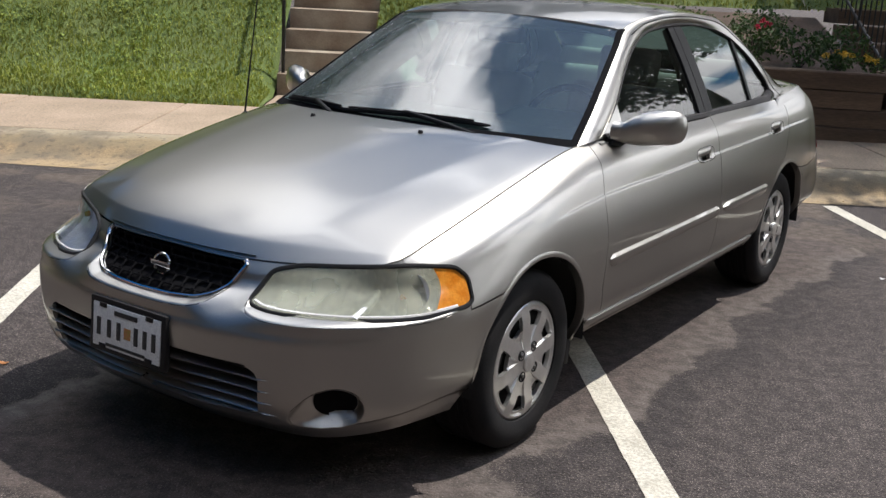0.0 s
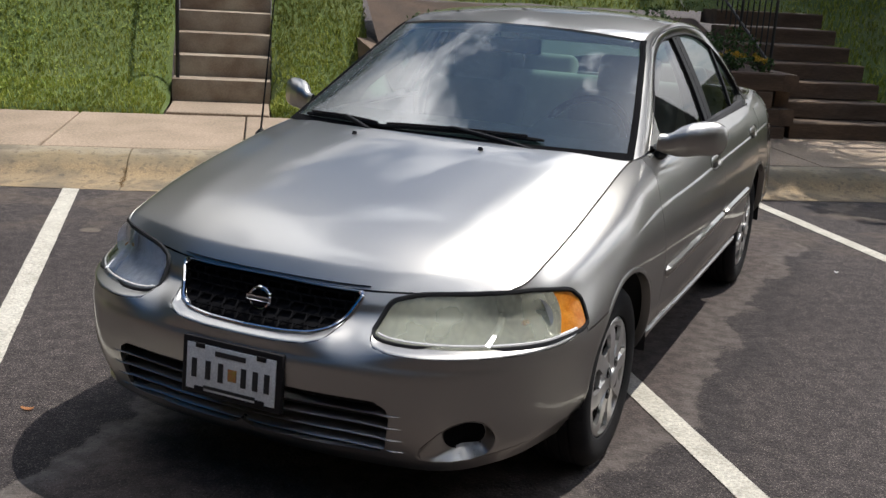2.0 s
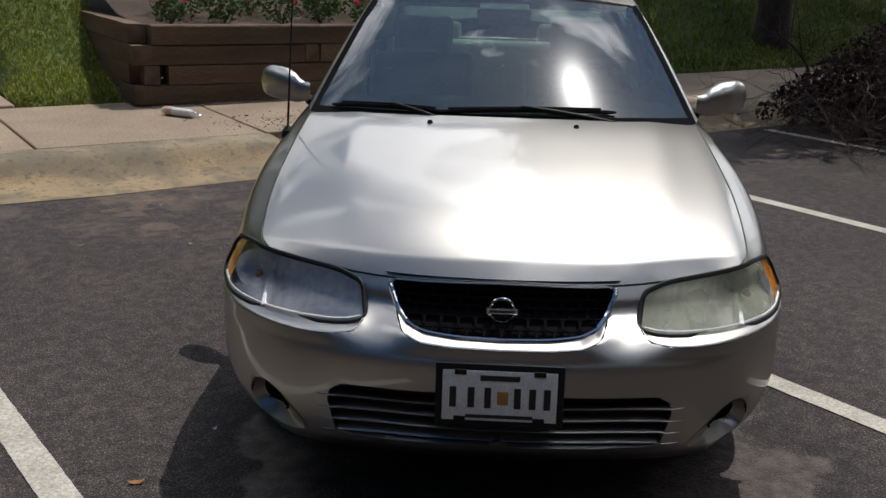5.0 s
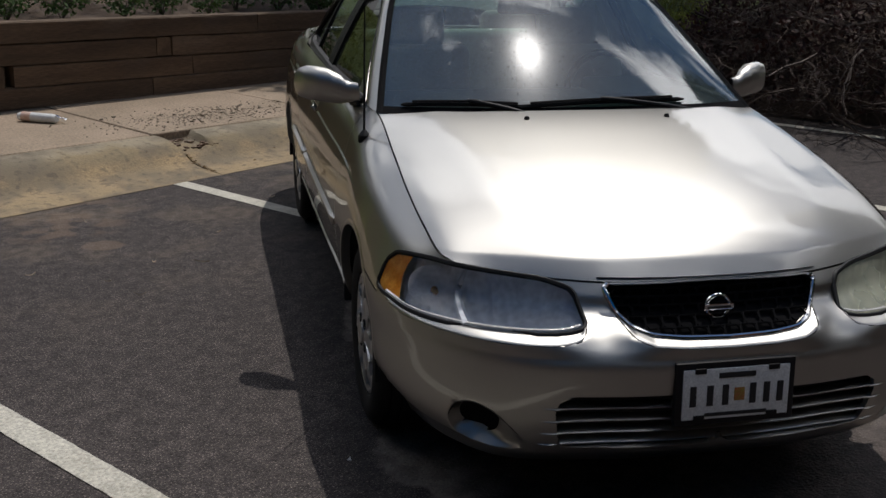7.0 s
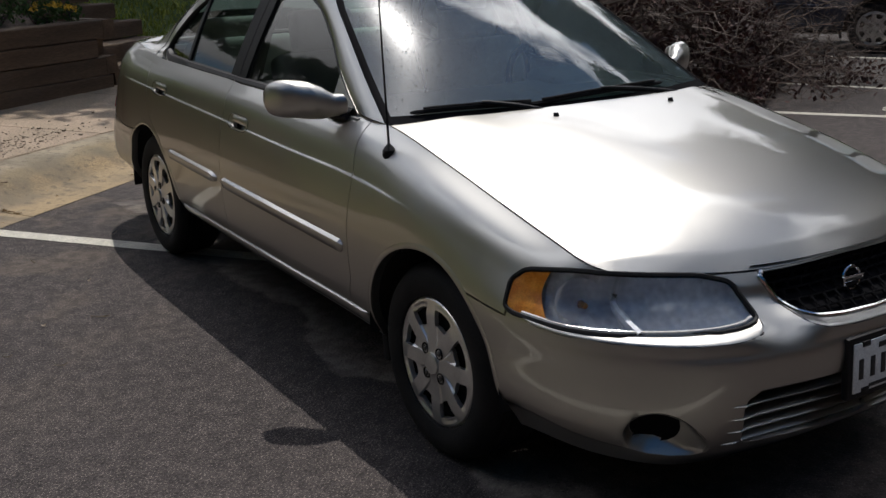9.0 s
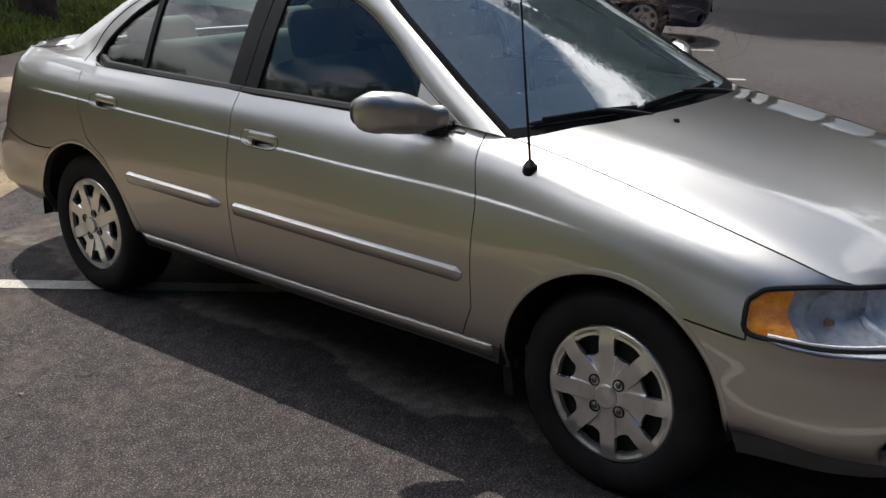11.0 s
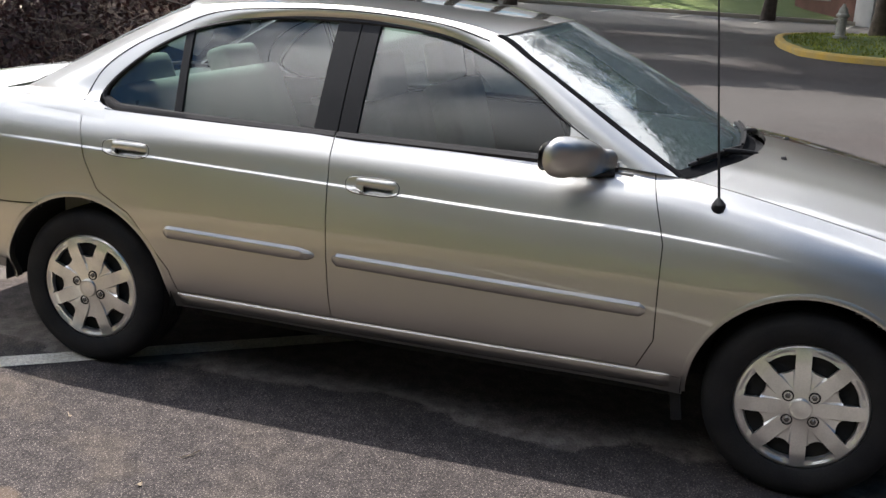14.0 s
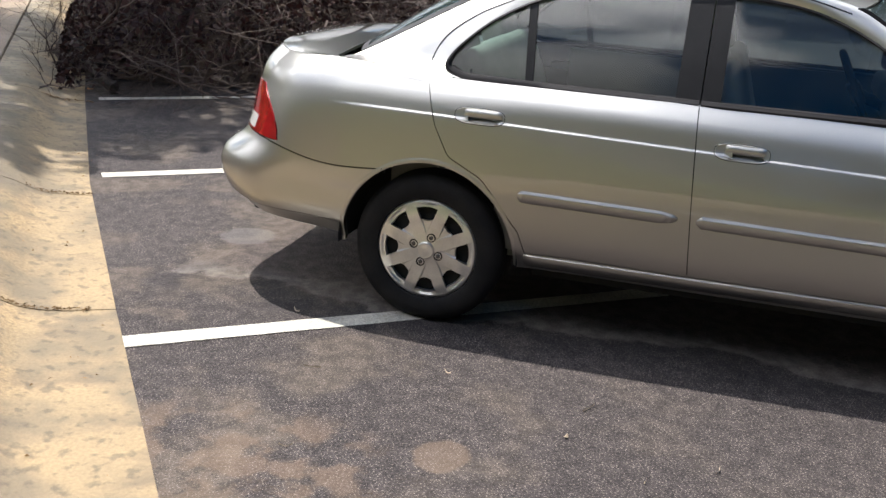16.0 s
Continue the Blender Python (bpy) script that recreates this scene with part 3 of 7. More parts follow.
def skin(s, l):
    """Points of the body skin at stations s and levels l (arrays of the same length)."""
    s, l = np.atleast_1d(np.asarray(s, float)), np.atleast_1d(np.asarray(l, float))
    C = np.stack([line_at(i, s) for i in range(7)])
    d = np.diff(LVL)[:, None, None]
    sl = np.diff(C, axis=0) / d
    m = np.empty_like(C)
    m[1:-1] = (sl[:-1] * d[1:] + sl[1:] * d[:-1]) / (d[1:] + d[:-1])
    m[0], m[-1] = sl[0], sl[-1]
    k = np.clip(np.searchsorted(LVL, l, side="right") - 1, 0, 5)
    j = np.arange(len(s))
    h = (LVL[k + 1] - LVL[k])
    u = ((l - LVL[k]) / h)[:, None]
    h = h[:, None]
    P = ((1 + 2 * u) * (1 - u) ** 2 * C[k, j] + u * (1 - u) ** 2 * h * m[k, j] + u * u * (3 - 2 * u) * C[k + 1, j] + u * u * (u - 1) * h * m[k + 1, j])
    # the bumpers draw in below their lower ridge
    tuck = np.clip((LVL[1] - l) / 0.012, 0, 1)
    P[:, 0] -= 0.011 * tuck * np.clip(np.maximum((-0.30 - P[:, 1]) / 0.06, (P[:, 1] - 2.86) / 0.06), 0, 1) * np.clip((P[:, 0] - .55) / .1, 0, 1)
    P[:, 1] -= 0.013 * tuck * np.clip((P[:, 1] - 3.25) / 0.06, 0, 1)
    # the pressed line along the flank: a small shelf above it
    y = P[:, 1]
    fade = np.clip((y - 0.1) / 0.25, 0, 1) * np.clip((2.95 - y) / 0.2, 0, 1) * (P[:, 0] > 0.6)
    P[:, 0] -= 0.004 * fade * np.clip((l - LVL[4] + 0.002) / 0.006, 0, 1) * np.clip((0.79 - l) / 0.15, 0, 1)
    return P


def skin_z(s, z):
    """Points of the skin at stations s and heights z."""
    s, z = np.atleast_1d(np.asarray(s, float)), np.atleast_1d(np.asarray(z, float))
    lo, hi = np.zeros(len(s)), np.full(len(s), LVL[-1])
    for _ in range(26):
        mid = (lo + hi) / 2
        below = skin(s, mid)[:, 2] < z
        lo, hi = np.where(below, mid, lo), np.where(below, hi, mid)
    return skin(s, (lo + hi) / 2)


_fs = np.linspace(0, SMAX, 800)
_fy = line_at(2, _fs)
S_OF_Y = lambda y: np.interp(y, _fy[150:700, 1], _fs[150:700])
_fd = line_at(3, _fs)
S_OF_X = lambda x: np.interp(x, _fd[:230, 0], _fs[:230])


def inside(poly, a, b):
    r = np.zeros(a.shape, bool)
    n = len(poly)
    for i in range(n):
        (x1, y1), (x2, y2) = poly[i], poly[(i + 1) % n]
        c = ((y1 > b) != (y2 > b))
        with np.errstate(divide="ignore", invalid="ignore"):
            r ^= c & (a < (x2 - x1) * (b - y1) / (y2 - y1) + x1)
    return r


def nearest(poly, a, b):
    best, out = 1e9, (a, b)
    n = len(poly)
    for i in range(n):
        p, q = np.array(poly[i]), np.array(poly[(i + 1) % n])
        d = q - p
        t = np.clip(((a - p[0]) * d[0] + (b - p[1]) * d[1]) / (d @ d + 1e-12), 0, 1)
        c = p + d * t
        e = (c[0] - a) ** 2 + (c[1] - b) ** 2
        if e < best:
            best, out = e, (c[0], c[1])
    return out


ROW_L = []
for i, n in enumerate((4, 10, 14, 18, 6, 7)):
    ROW_L += list(np.linspace(LVL[i], LVL[i + 1], n, endpoint=False))
ROW_L += [LVL[-1]]
ROW_L = np.array(sorted(ROW_L + [LVL[4] + 0.002, LVL[4] + 0.004, LVL[4] + 0.008, LVL[4] - 0.002, 0.785, LVL[1] - 0.006, LVL[1] - 0.012]))
R_B, R_D = int(np.argmin(abs(ROW_L - LVL[1]))), int(np.argmin(abs(ROW_L - LVL[3])))
NR = len(ROW_L)

DOOR_Y = (0.46, 1.565, 2.53)  # door joints at mid height
cols = np.concatenate([np.linspace(0, S_OF_X(.70), 52, endpoint=False), np.linspace(S_OF_X(.70), S_OF_Y(DOOR_Y[0]), 56, endpoint=False),
                       np.linspace(S_OF_Y(DOOR_Y[0]), S_OF_Y(DOOR_Y[1]), 34, endpoint=False), np.linspace(S_OF_Y(DOOR_Y[1]), S_OF_Y(DOOR_Y[2]), 40, endpoint=False),
                       np.linspace(S_OF_Y(DOOR_Y[2]), SMAX, 70)])
C_DF, C_B, C_RD = 108, 142, 182
NC = len(cols)


def joint_y(k, z):
    """Where door joint k runs, by height."""
    return (np.interp(z, (.25, .31, .45, .75, .96), (.53, .52, .455, .46, .525)), np.interp(z, (.25, .38, .96), (1.535, 1.546, 1.582)),
            np.interp(z, (.25, .32, .42, .52, .60, .68, .79, .88, .97), (2.13, 2.145, 2.175, 2.245, 2.33, 2.46, 2.52, 2.55, 2.578)))[k]


S_G, L_G = np.meshgrid(cols, ROW_L)
z0 = skin(S_G.ravel(), L_G.ravel())[:, 2].reshape(S_G.shape)
anchors = [S_OF_Y(-0.45)] + [cols[c] for c in (C_DF, C_B, C_RD)] + [S_OF_Y(3.08)]
for r in range(NR):
    zc = [z0[r, c] for c in (C_DF, C_B, C_RD)]
    shift = [0] + [float(S_OF_Y(joint_y(k, zc[k])) - anchors[k + 1]) for k in range(3)] + [0]
    S_G[r] = cols + np.interp(cols, anchors, shift)
BODY = skin(S_G.ravel(), L_G.ravel()).reshape(NR, NC, 3)
# the pressed crease along the flank
r_e = int(np.argmin(abs(ROW_L - LVL[4])))
BODY[r_e, :, 0] += 0.0005 * np.interp(BODY[r_e, :, 1], (.12, .3, 2.72, 2.9), (0, 1, 1, 0)) * (BODY[r_e, :, 0] > .7)
WHOLE = BODY.copy()
keep = np.ones((NR - 1, NC - 1), bool)


def cut(poly, a, b, put):
    """Cuts the hole poly, given in the coordinates a, b of the grid, and draws the rim on to its outline by put(r, c, a, b)."""
    ins = inside(poly, a, b)
    q = ins[:-1, :-1].astype(int) + ins[1:, :-1] + ins[:-1, 1:] + ins[1:, 1:]
    keep[q == 4] = False
    mixed = set()
    for r, c in zip(*np.where((q > 0) & (q < 4))):
        mixed |= {(r, c), (r + 1, c), (r, c + 1), (r + 1, c + 1)}
    for r, c in mixed:
        if ins[r, c]:
            put(r, c, *nearest(poly, a[r, c], b[r, c]))


def put_yz(r, c, y, z):
    BODY[r, c, 1:] = y, z


def put_sz(r, c, s, z):
    S_G[r, c] = s
    BODY[r, c] = skin_z([max(0.0, s)], [z])[0]


WHEEL_Z, WHEELS = 0.298, (0.0, 2.535)
ARCH = 0.352
side = np.where(BODY[:, :, 0] > 0.68, BODY[:, :, 1], -9)
for wy in WHEELS:
    arc = [(wy + ARCH * math.cos(q), WHEEL_Z + 0.005 + ARCH * math.sin(q)) for q in np.linspace(0, math.pi, 40)]
    cut(arc + [(wy - ARCH - 0.012, 0.1), (wy + ARCH + 0.012, 0.1)], side, BODY[:, :, 2], put_yz)


def sx(*pts):
    """An outline given by half width (front) and height, as stations and heights."""
    return [(float(S_OF_X(x)), z) for x, z in pts]


def rounded(poly, n=6, k=0.3):
    """The outline with its corners rounded off."""
    out, m = [], len(poly)
    for i in range(m):
        p, a, b = np.array(poly[i]), np.array(poly[i - 1]), np.array(poly[(i + 1) % m])
        for t in np.linspace(0, 1, n):
            s0, s1 = p + (a - p) * k, p + (b - p) * k
            out.append(tuple((1 - t) ** 2 * s0 + 2 * t * (1 - t) * p + t * t * s1))
    return out


LAMP = rounded(sx((.352, .578), (.372, .668), (.44, .688), (.60, .699)) + [(float(STN[3]) + .02, .706), (float(STN[4]) - .0, .692), (float(STN[4]) + .045, .66), (float(STN[4]) + .055, .585), (float(STN[3]) + .04, .571)], k=0.25)
GRILLE = sx((-.05, .570), (.0, .570), (.12, .572), (.20, .578), (.245, .592), (.272, .616), (.290, .655), (.297, .672), (.285, .683)) + [(0, .6895), (-.05, .6895)]
SLOTS = sx((-.05, .278), (.39, .279), (.425, .286), (.447, .395), (.440, .428), (.42, .434), (-.05, .440))
FOG_S, FOG_Z = .668, .322
FOG = [(FOG_S + .073 * math.cos(q), FOG_Z + .064 * math.sin(q)) for q in np.linspace(-1.75, 1.9, 26)] + [(.612, .372), (.580, .350), (.548, .322), (.523, .296), (.512, .278), (.520, .266), (.56, .260), (.61, .257)]
HANDLES = ((1.415, .816), (2.355, .842))
PULLS = [[(float(S_OF_Y(yc)) - .014 + .074 * math.copysign(abs(math.cos(q)) ** .6, math.cos(q)), zc + .0225 * math.copysign(abs(math.sin(q)) ** .7, math.sin(q)) - .016 * .012) for q in np.linspace(0, 2 * math.pi, 28, endpoint=False)]
         for yc, zc in HANDLES]
_fe = line_at(4, _fs)
S_TAIL = lambda y, k: float(np.interp(y, _fd[500:700, 1] * (1 - k) + _fe[500:700, 1] * k, _fs[500:700]))
TAIL = [(S_TAIL(3.172, 0), .655), (S_TAIL(3.186, .35), .71), (S_TAIL(3.212, .6), .755), (S_TAIL(3.25, .85), .80), (S_TAIL(3.285, 1), .835), (S_TAIL(3.31, 1), .85), (float(STN[14]), .852), (float(STN[14]), .66)]


def ease(v):
    v = np.clip(v, 0, 1)
    return v * v * (3 - 2 * v)


def edge_of(poly, s, pick_=min):
    """Height of an outline's lower (or upper) edge at station s."""
    zs = [za + (zb - za) * (s - a) / (b - a) for (a, za), (b, zb) in zip(poly, poly[1:] + poly[:1]) if (a - s) * (b - s) <= 0 and a != b]
    return float(pick_(zs))


LAMP_0, LAMP_1, GRILLE_1 = min(q[0] for q in LAMP), max(q[0] for q in LAMP), max(q[0] for q in GRILLE)
LAMP_S = np.linspace(LAMP_0 + .002, LAMP_1 - .002, 70)
GRILLE_S = np.concatenate([np.linspace(0, GRILLE_1 - .04, 40, endpoint=False), np.linspace(GRILLE_1 - .04, GRILLE_1 - .001, 16)])
LAMP_E = .011 * ease((LAMP_S - LAMP_0) / .02) * ease((LAMP_1 - .03 - LAMP_S) / .12)
GRILLE_E = .012 * ease((GRILLE_1 - GRILLE_S) / .05)
LAMP_Z = np.array([edge_of(LAMP, x) for x in LAMP_S])
GRILLE_Z = np.array([edge_of(GRILLE, x) for x in GRILLE_S])
LAMP_HOLE = list(zip(LAMP_S, LAMP_Z - LAMP_E)) + [(x, edge_of(LAMP, x, max)) for x in LAMP_S[::-1]]
GRILLE_HOLE = [(-.05, GRILLE_Z[0] - GRILLE_E[0])] + list(zip(GRILLE_S, GRILLE_Z - GRILLE_E)) + [(x, edge_of(GRILLE, x, max)) for x in GRILLE_S[::-1]] + [(-.05, .6895)]


def brow_push(s, z):
    """How far the skin is drawn out, so that the bumper stands upright below the lamps."""
    s, z = np.asarray(s, float), np.asarray(z, float)
    t = line_at(2, s + .01) - line_at(2, s - .01)
    out = np.stack([t[:, 1], -t[:, 0]], axis=1) / np.hypot(t[:, 0], t[:, 1])[:, None]
    d = ((skin_z(s, np.full(len(s), .532)) - skin_z(s, z))[:, :2] * out).sum(axis=1)
    d = .8 * np.clip(d, 0, None) * (1 - ease((z - .572) / .05)) * ease((LAMP_1 - s) / .12) * (1 - .85 * np.exp(-((s - (GRILLE_1 + LAMP_0) / 2) / .085) ** 2))
    return np.column_stack([out * d[:, None], np.zeros(len(s))])


def ledge(ss, zs, es):
    """The flat shelf from an opening's lower edge out to the bumper's brow, with a rounded lip."""
    inner = skin_z(ss, zs)
    outer = skin_z(ss, zs - es) + brow_push(ss, zs - es)
    rows = [inner * (1 - k) + outer * k + np.array([0, 0, lift]) for k, lift in ((-.25, .0), (.0, .0), (.45, .0015), (.8, .0018), (.95, .0008), (1.0, -.0015))]
    return [tuple(p) for r in rows for p in r], len(rows), len(ss)


for hole in [LAMP_HOLE, GRILLE_HOLE, SLOTS, FOG, TAIL] + PULLS:
    cut(hole, S_G, BODY[:, :, 2], put_sz)

# cells that the holes have folded over or squeezed flat go


def cell_normals(P):
    return np.cross(P[:-1, 1:] - P[1:, :-1], P[1:, 1:] - P[:-1, :-1])


n0, n1 = cell_normals(WHOLE), cell_normals(BODY)
a0 = np.linalg.norm(n0, axis=2)
keep &= (n0 * n1).sum(axis=2) > 0.12 * a0 * a0
# the bumper's brow stands upright up to the ledges below headlights and grille
sel = (S_G < LAMP_1) & (BODY[:, :, 2] > .532) & (BODY[:, :, 2] < .63)
BODY[sel] += brow_push(S_G[sel], BODY[:, :, 2][sel])
FULL = np.concatenate([BODY[:, :0:-1] * np.array([-1, 1, 1]), BODY], axis=1)
KEEP = np.concatenate([keep[:, ::-1], keep], axis=1)
NF = FULL.shape[1]
MID = NC - 1


def panel_of(r, c):
    """The name and side of the panel to which the skin's cell at row r and column c belongs."""
    hand = 1 if c >= MID else -1
    k = c - MID if hand > 0 else MID - 1 - c
    y = BODY[r, k, 1]
    if r < R_D and k < C_DF and y < 0.0:
        return "front_bumper", 0
    if k < 36 or (y < -0.40 and BODY[r, k, 2] < 0.60):
        return "front_bumper", 0
    if k < C_DF:
        return ("front_fender", hand) if r >= R_B else ("rocker", hand)
    if r < R_B and k < C_RD and y < 2.535:
        return "rocker", hand
    if k < C_B:
        return "front_door", hand
    if k < C_RD:
        return "rear_door", hand
    if r < R_D and y > 2.535:
        return "rear_bumper", 0
    if k > NC - 24:
        return "trunk_lid", 0
    return "rear_quarter", hand


def pick(cells, P=FULL):
    """The cells (row, column) of a grid as vertices and faces."""
    ids, V, F = {}, [], []
    for r, c in cells:
        f = []
        for q in ((r, c), (r, c + 1), (r + 1, c + 1), (r + 1, c)):
            if q not in ids:
                ids[q] = len(V)
                V.append(P[q[0], q[1]])
            f.append(ids[q])
        F.append(tuple(f))
    return V, F


def clean(V, F):
    """Without the cells that were drawn together to nothing."""
    out = []
    for f in F:
        p = [Vector(V[i]) for i in f]
        if (p[2] - p[0]).cross(p[3] - p[1]).length > 2e-7:
            out.append(f)
    return V, out


sedan = thing("sedan", "silver-beige four-door sedan parked askew across a bay line", "car")
panels = {}
for r in range(NR - 1):
    for c in range(NF - 1):
        if KEEP[r, c]:
            panels.setdefault(panel_of(r, c), []).append((r, c))
SHELL = {}
for (name, hand), cells in panels.items():
    V, F = clean(*pick(cells))
    SHELL[(name, hand)] = part(name, flange(V, F, 0.022 if "fender" in name or "quarter" in name else 0.014, 0.0034 if "bumper" in name else 0.0018), PAINT, sedan)

# the dark inner shell behind the joints
dr, dc = np.gradient(FULL, axis=0), np.gradient(FULL, axis=1)
NRM = np.cross(dc, dr)
NRM /= np.linalg.norm(NRM, axis=2, keepdims=True) + 1e-9
INNER = FULL - NRM * 0.02
part("inner_shell", clean(*pick([rc for v in panels.values() for rc in v], INNER)), VOID, sedan)


TS, TL = np.linspace(0, SMAX, 1500), np.linspace(0, LVL[-1], 140)
TABLE = skin(np.repeat(TS, len(TL)), np.tile(TL, len(TS))).reshape(len(TS), len(TL), 3)


def table_point(s, z):
    f = min(max(s / SMAX * (len(TS) - 1), 0), len(TS) - 1.001)
    i = int(f)
    f -= i
    a, b = TABLE[i], TABLE[i + 1]
    l0_, l1_ = np.interp(z, a[:, 2], TL), np.interp(z, b[:, 2], TL)
    pa = np.array([np.interp(l0_, TL, a[:, d]) for d in range(3)])
    pb = np.array([np.interp(l1_, TL, b[:, d]) for d in range(3)])
    return pa * (1 - f) + pb * f


def on_skin(s, z, out=0.0, hand=1):
    """A point on the skin, lifted off it by out."""
    s0 = abs(float(s))
    p = table_point(s0, z)
    if out:
        e = 0.01
        n = np.cross(table_point(s0 + e, z) - table_point(max(0, s0 - e), z), table_point(s0, z + e) - table_point(s0, z - e))
        p = p + n / (np.linalg.norm(n) + 1e-9) * out
    return Vector((p[0] * hand * (1 if s >= 0 else -1), p[1], p[2]))


# ---- hood, deck, roof ----
def top_line(s):
    return line_at(6, np.atleast_1d(s))


def hood_grid(nu=61, nw=44):
    front = top_line(np.linspace(0, STN[3], 60))
    sidel = top_line(np.linspace(STN[3], STN[7], 60))
    P = np.zeros((nw, nu, 3))
    rows = np.concatenate([np.linspace(0, .04, 6), [.046, .052, .060, .070], np.linspace(.085, 1, nw - 10)])
    for j, w in enumerate(rows):
        ys = sidel[0, 1] + (sidel[-1, 1] - sidel[0, 1]) * w
        xs, zs = np.interp(ys, sidel[:, 1], sidel[:, 0]), np.interp(ys, sidel[:, 1], sidel[:, 2])
        for i, u in enumerate(np.linspace(-1, 1, nu)):
            a = abs(u)
            yf, zf = np.interp(a * .677, front[:, 0], front[:, 1]), np.interp(a * .677, front[:, 0], front[:, 2])
            yr = 0.225 + 0.195 * a ** 2.2
            x, y = u * xs, yf + (yr - yf) * w
            lift = (zf - sidel[0, 2]) * math.exp(-9 * w) + (1 - a ** 2.4) * (0.052 * (1 - math.exp(-7 * w)) - 0.016 * w)
            # the two faint ridges that run back from the grille's ends
            rd = 0.004 * math.exp(-((a - 0.62 - 0.12 * w) / 0.10) ** 2) * min(1, w * 5)
            # the front lip turns down in a soft crease
            lip = 0.013 * (1 - a ** 8) * (min(1, w / 0.045) if w < 0.045 else max(0, 1 - (w - 0.045) / 0.5) ** 2)
            P[j, i] = x, y, zs + lift + rd + lip
    return P


H = hood_grid()
hv, hf = flange([p for p in H.reshape(-1, 3)], grid_faces(H.shape[0], H.shape[1]), 0.016, 0.0036)
part("hood", (hv, hf), PAINT, sedan)


def hood_z(x, y):
    d = (H[:, :, 0] - x) ** 2 + (H[:, :, 1] - y) ** 2
    k = np.unravel_index(np.argmin(d), d.shape)
    return float(H[k][2])


INNER_YZ = [(.60, .950), (.80, 1.062), (.95, 1.163), (1.10, 1.245), (1.25, 1.297), (1.42, 1.322), (1.60, 1.332), (1.80, 1.328), (1.98, 1.312), (2.12, 1.288), (2.25, 1.246),
            (2.38, 1.172), (2.48, 1.085), (2.527, 1.02), (2.515, .985), (2.45, .962)]
OUTER = [(.697, .425, .934), (.655, .62, 1.045), (.612, .80, 1.150), (.572, .96, 1.243), (.538, 1.085, 1.313), (.530, 1.28, 1.352), (.527, 1.55, 1.372), (.525, 1.75, 1.373), (.520, 1.95, 1.364),
         (.514, 2.12, 1.352), (.512, 2.28, 1.325), (.548, 2.50, 1.225), (.590, 2.72, 1.105), (.625, 2.90, 1.008), (.655, 2.94, .995), (.706, 2.97, .991)]


def flank_x(y, z):
    """Half width of the glasshouse."""
    b = np.interp(y, (.4, .8, 1.5, 2.2, 2.6, 3.0), (.712, .722, .745, .738, .728, .70))
    d = max(0.0, z - 0.953)
    return float(b - 0.44 * d - 0.26 * d * d)


INNER3 = [(flank_x(y, z), y, z) for y, z in INNER_YZ]
INNER3[-2], INNER3[-1] = (.737, 2.515, .985), (.750, 2.45, .962)
NPIL = 110
pin, pout = curve_through(INNER3, NPIL), curve_through(OUTER, NPIL)
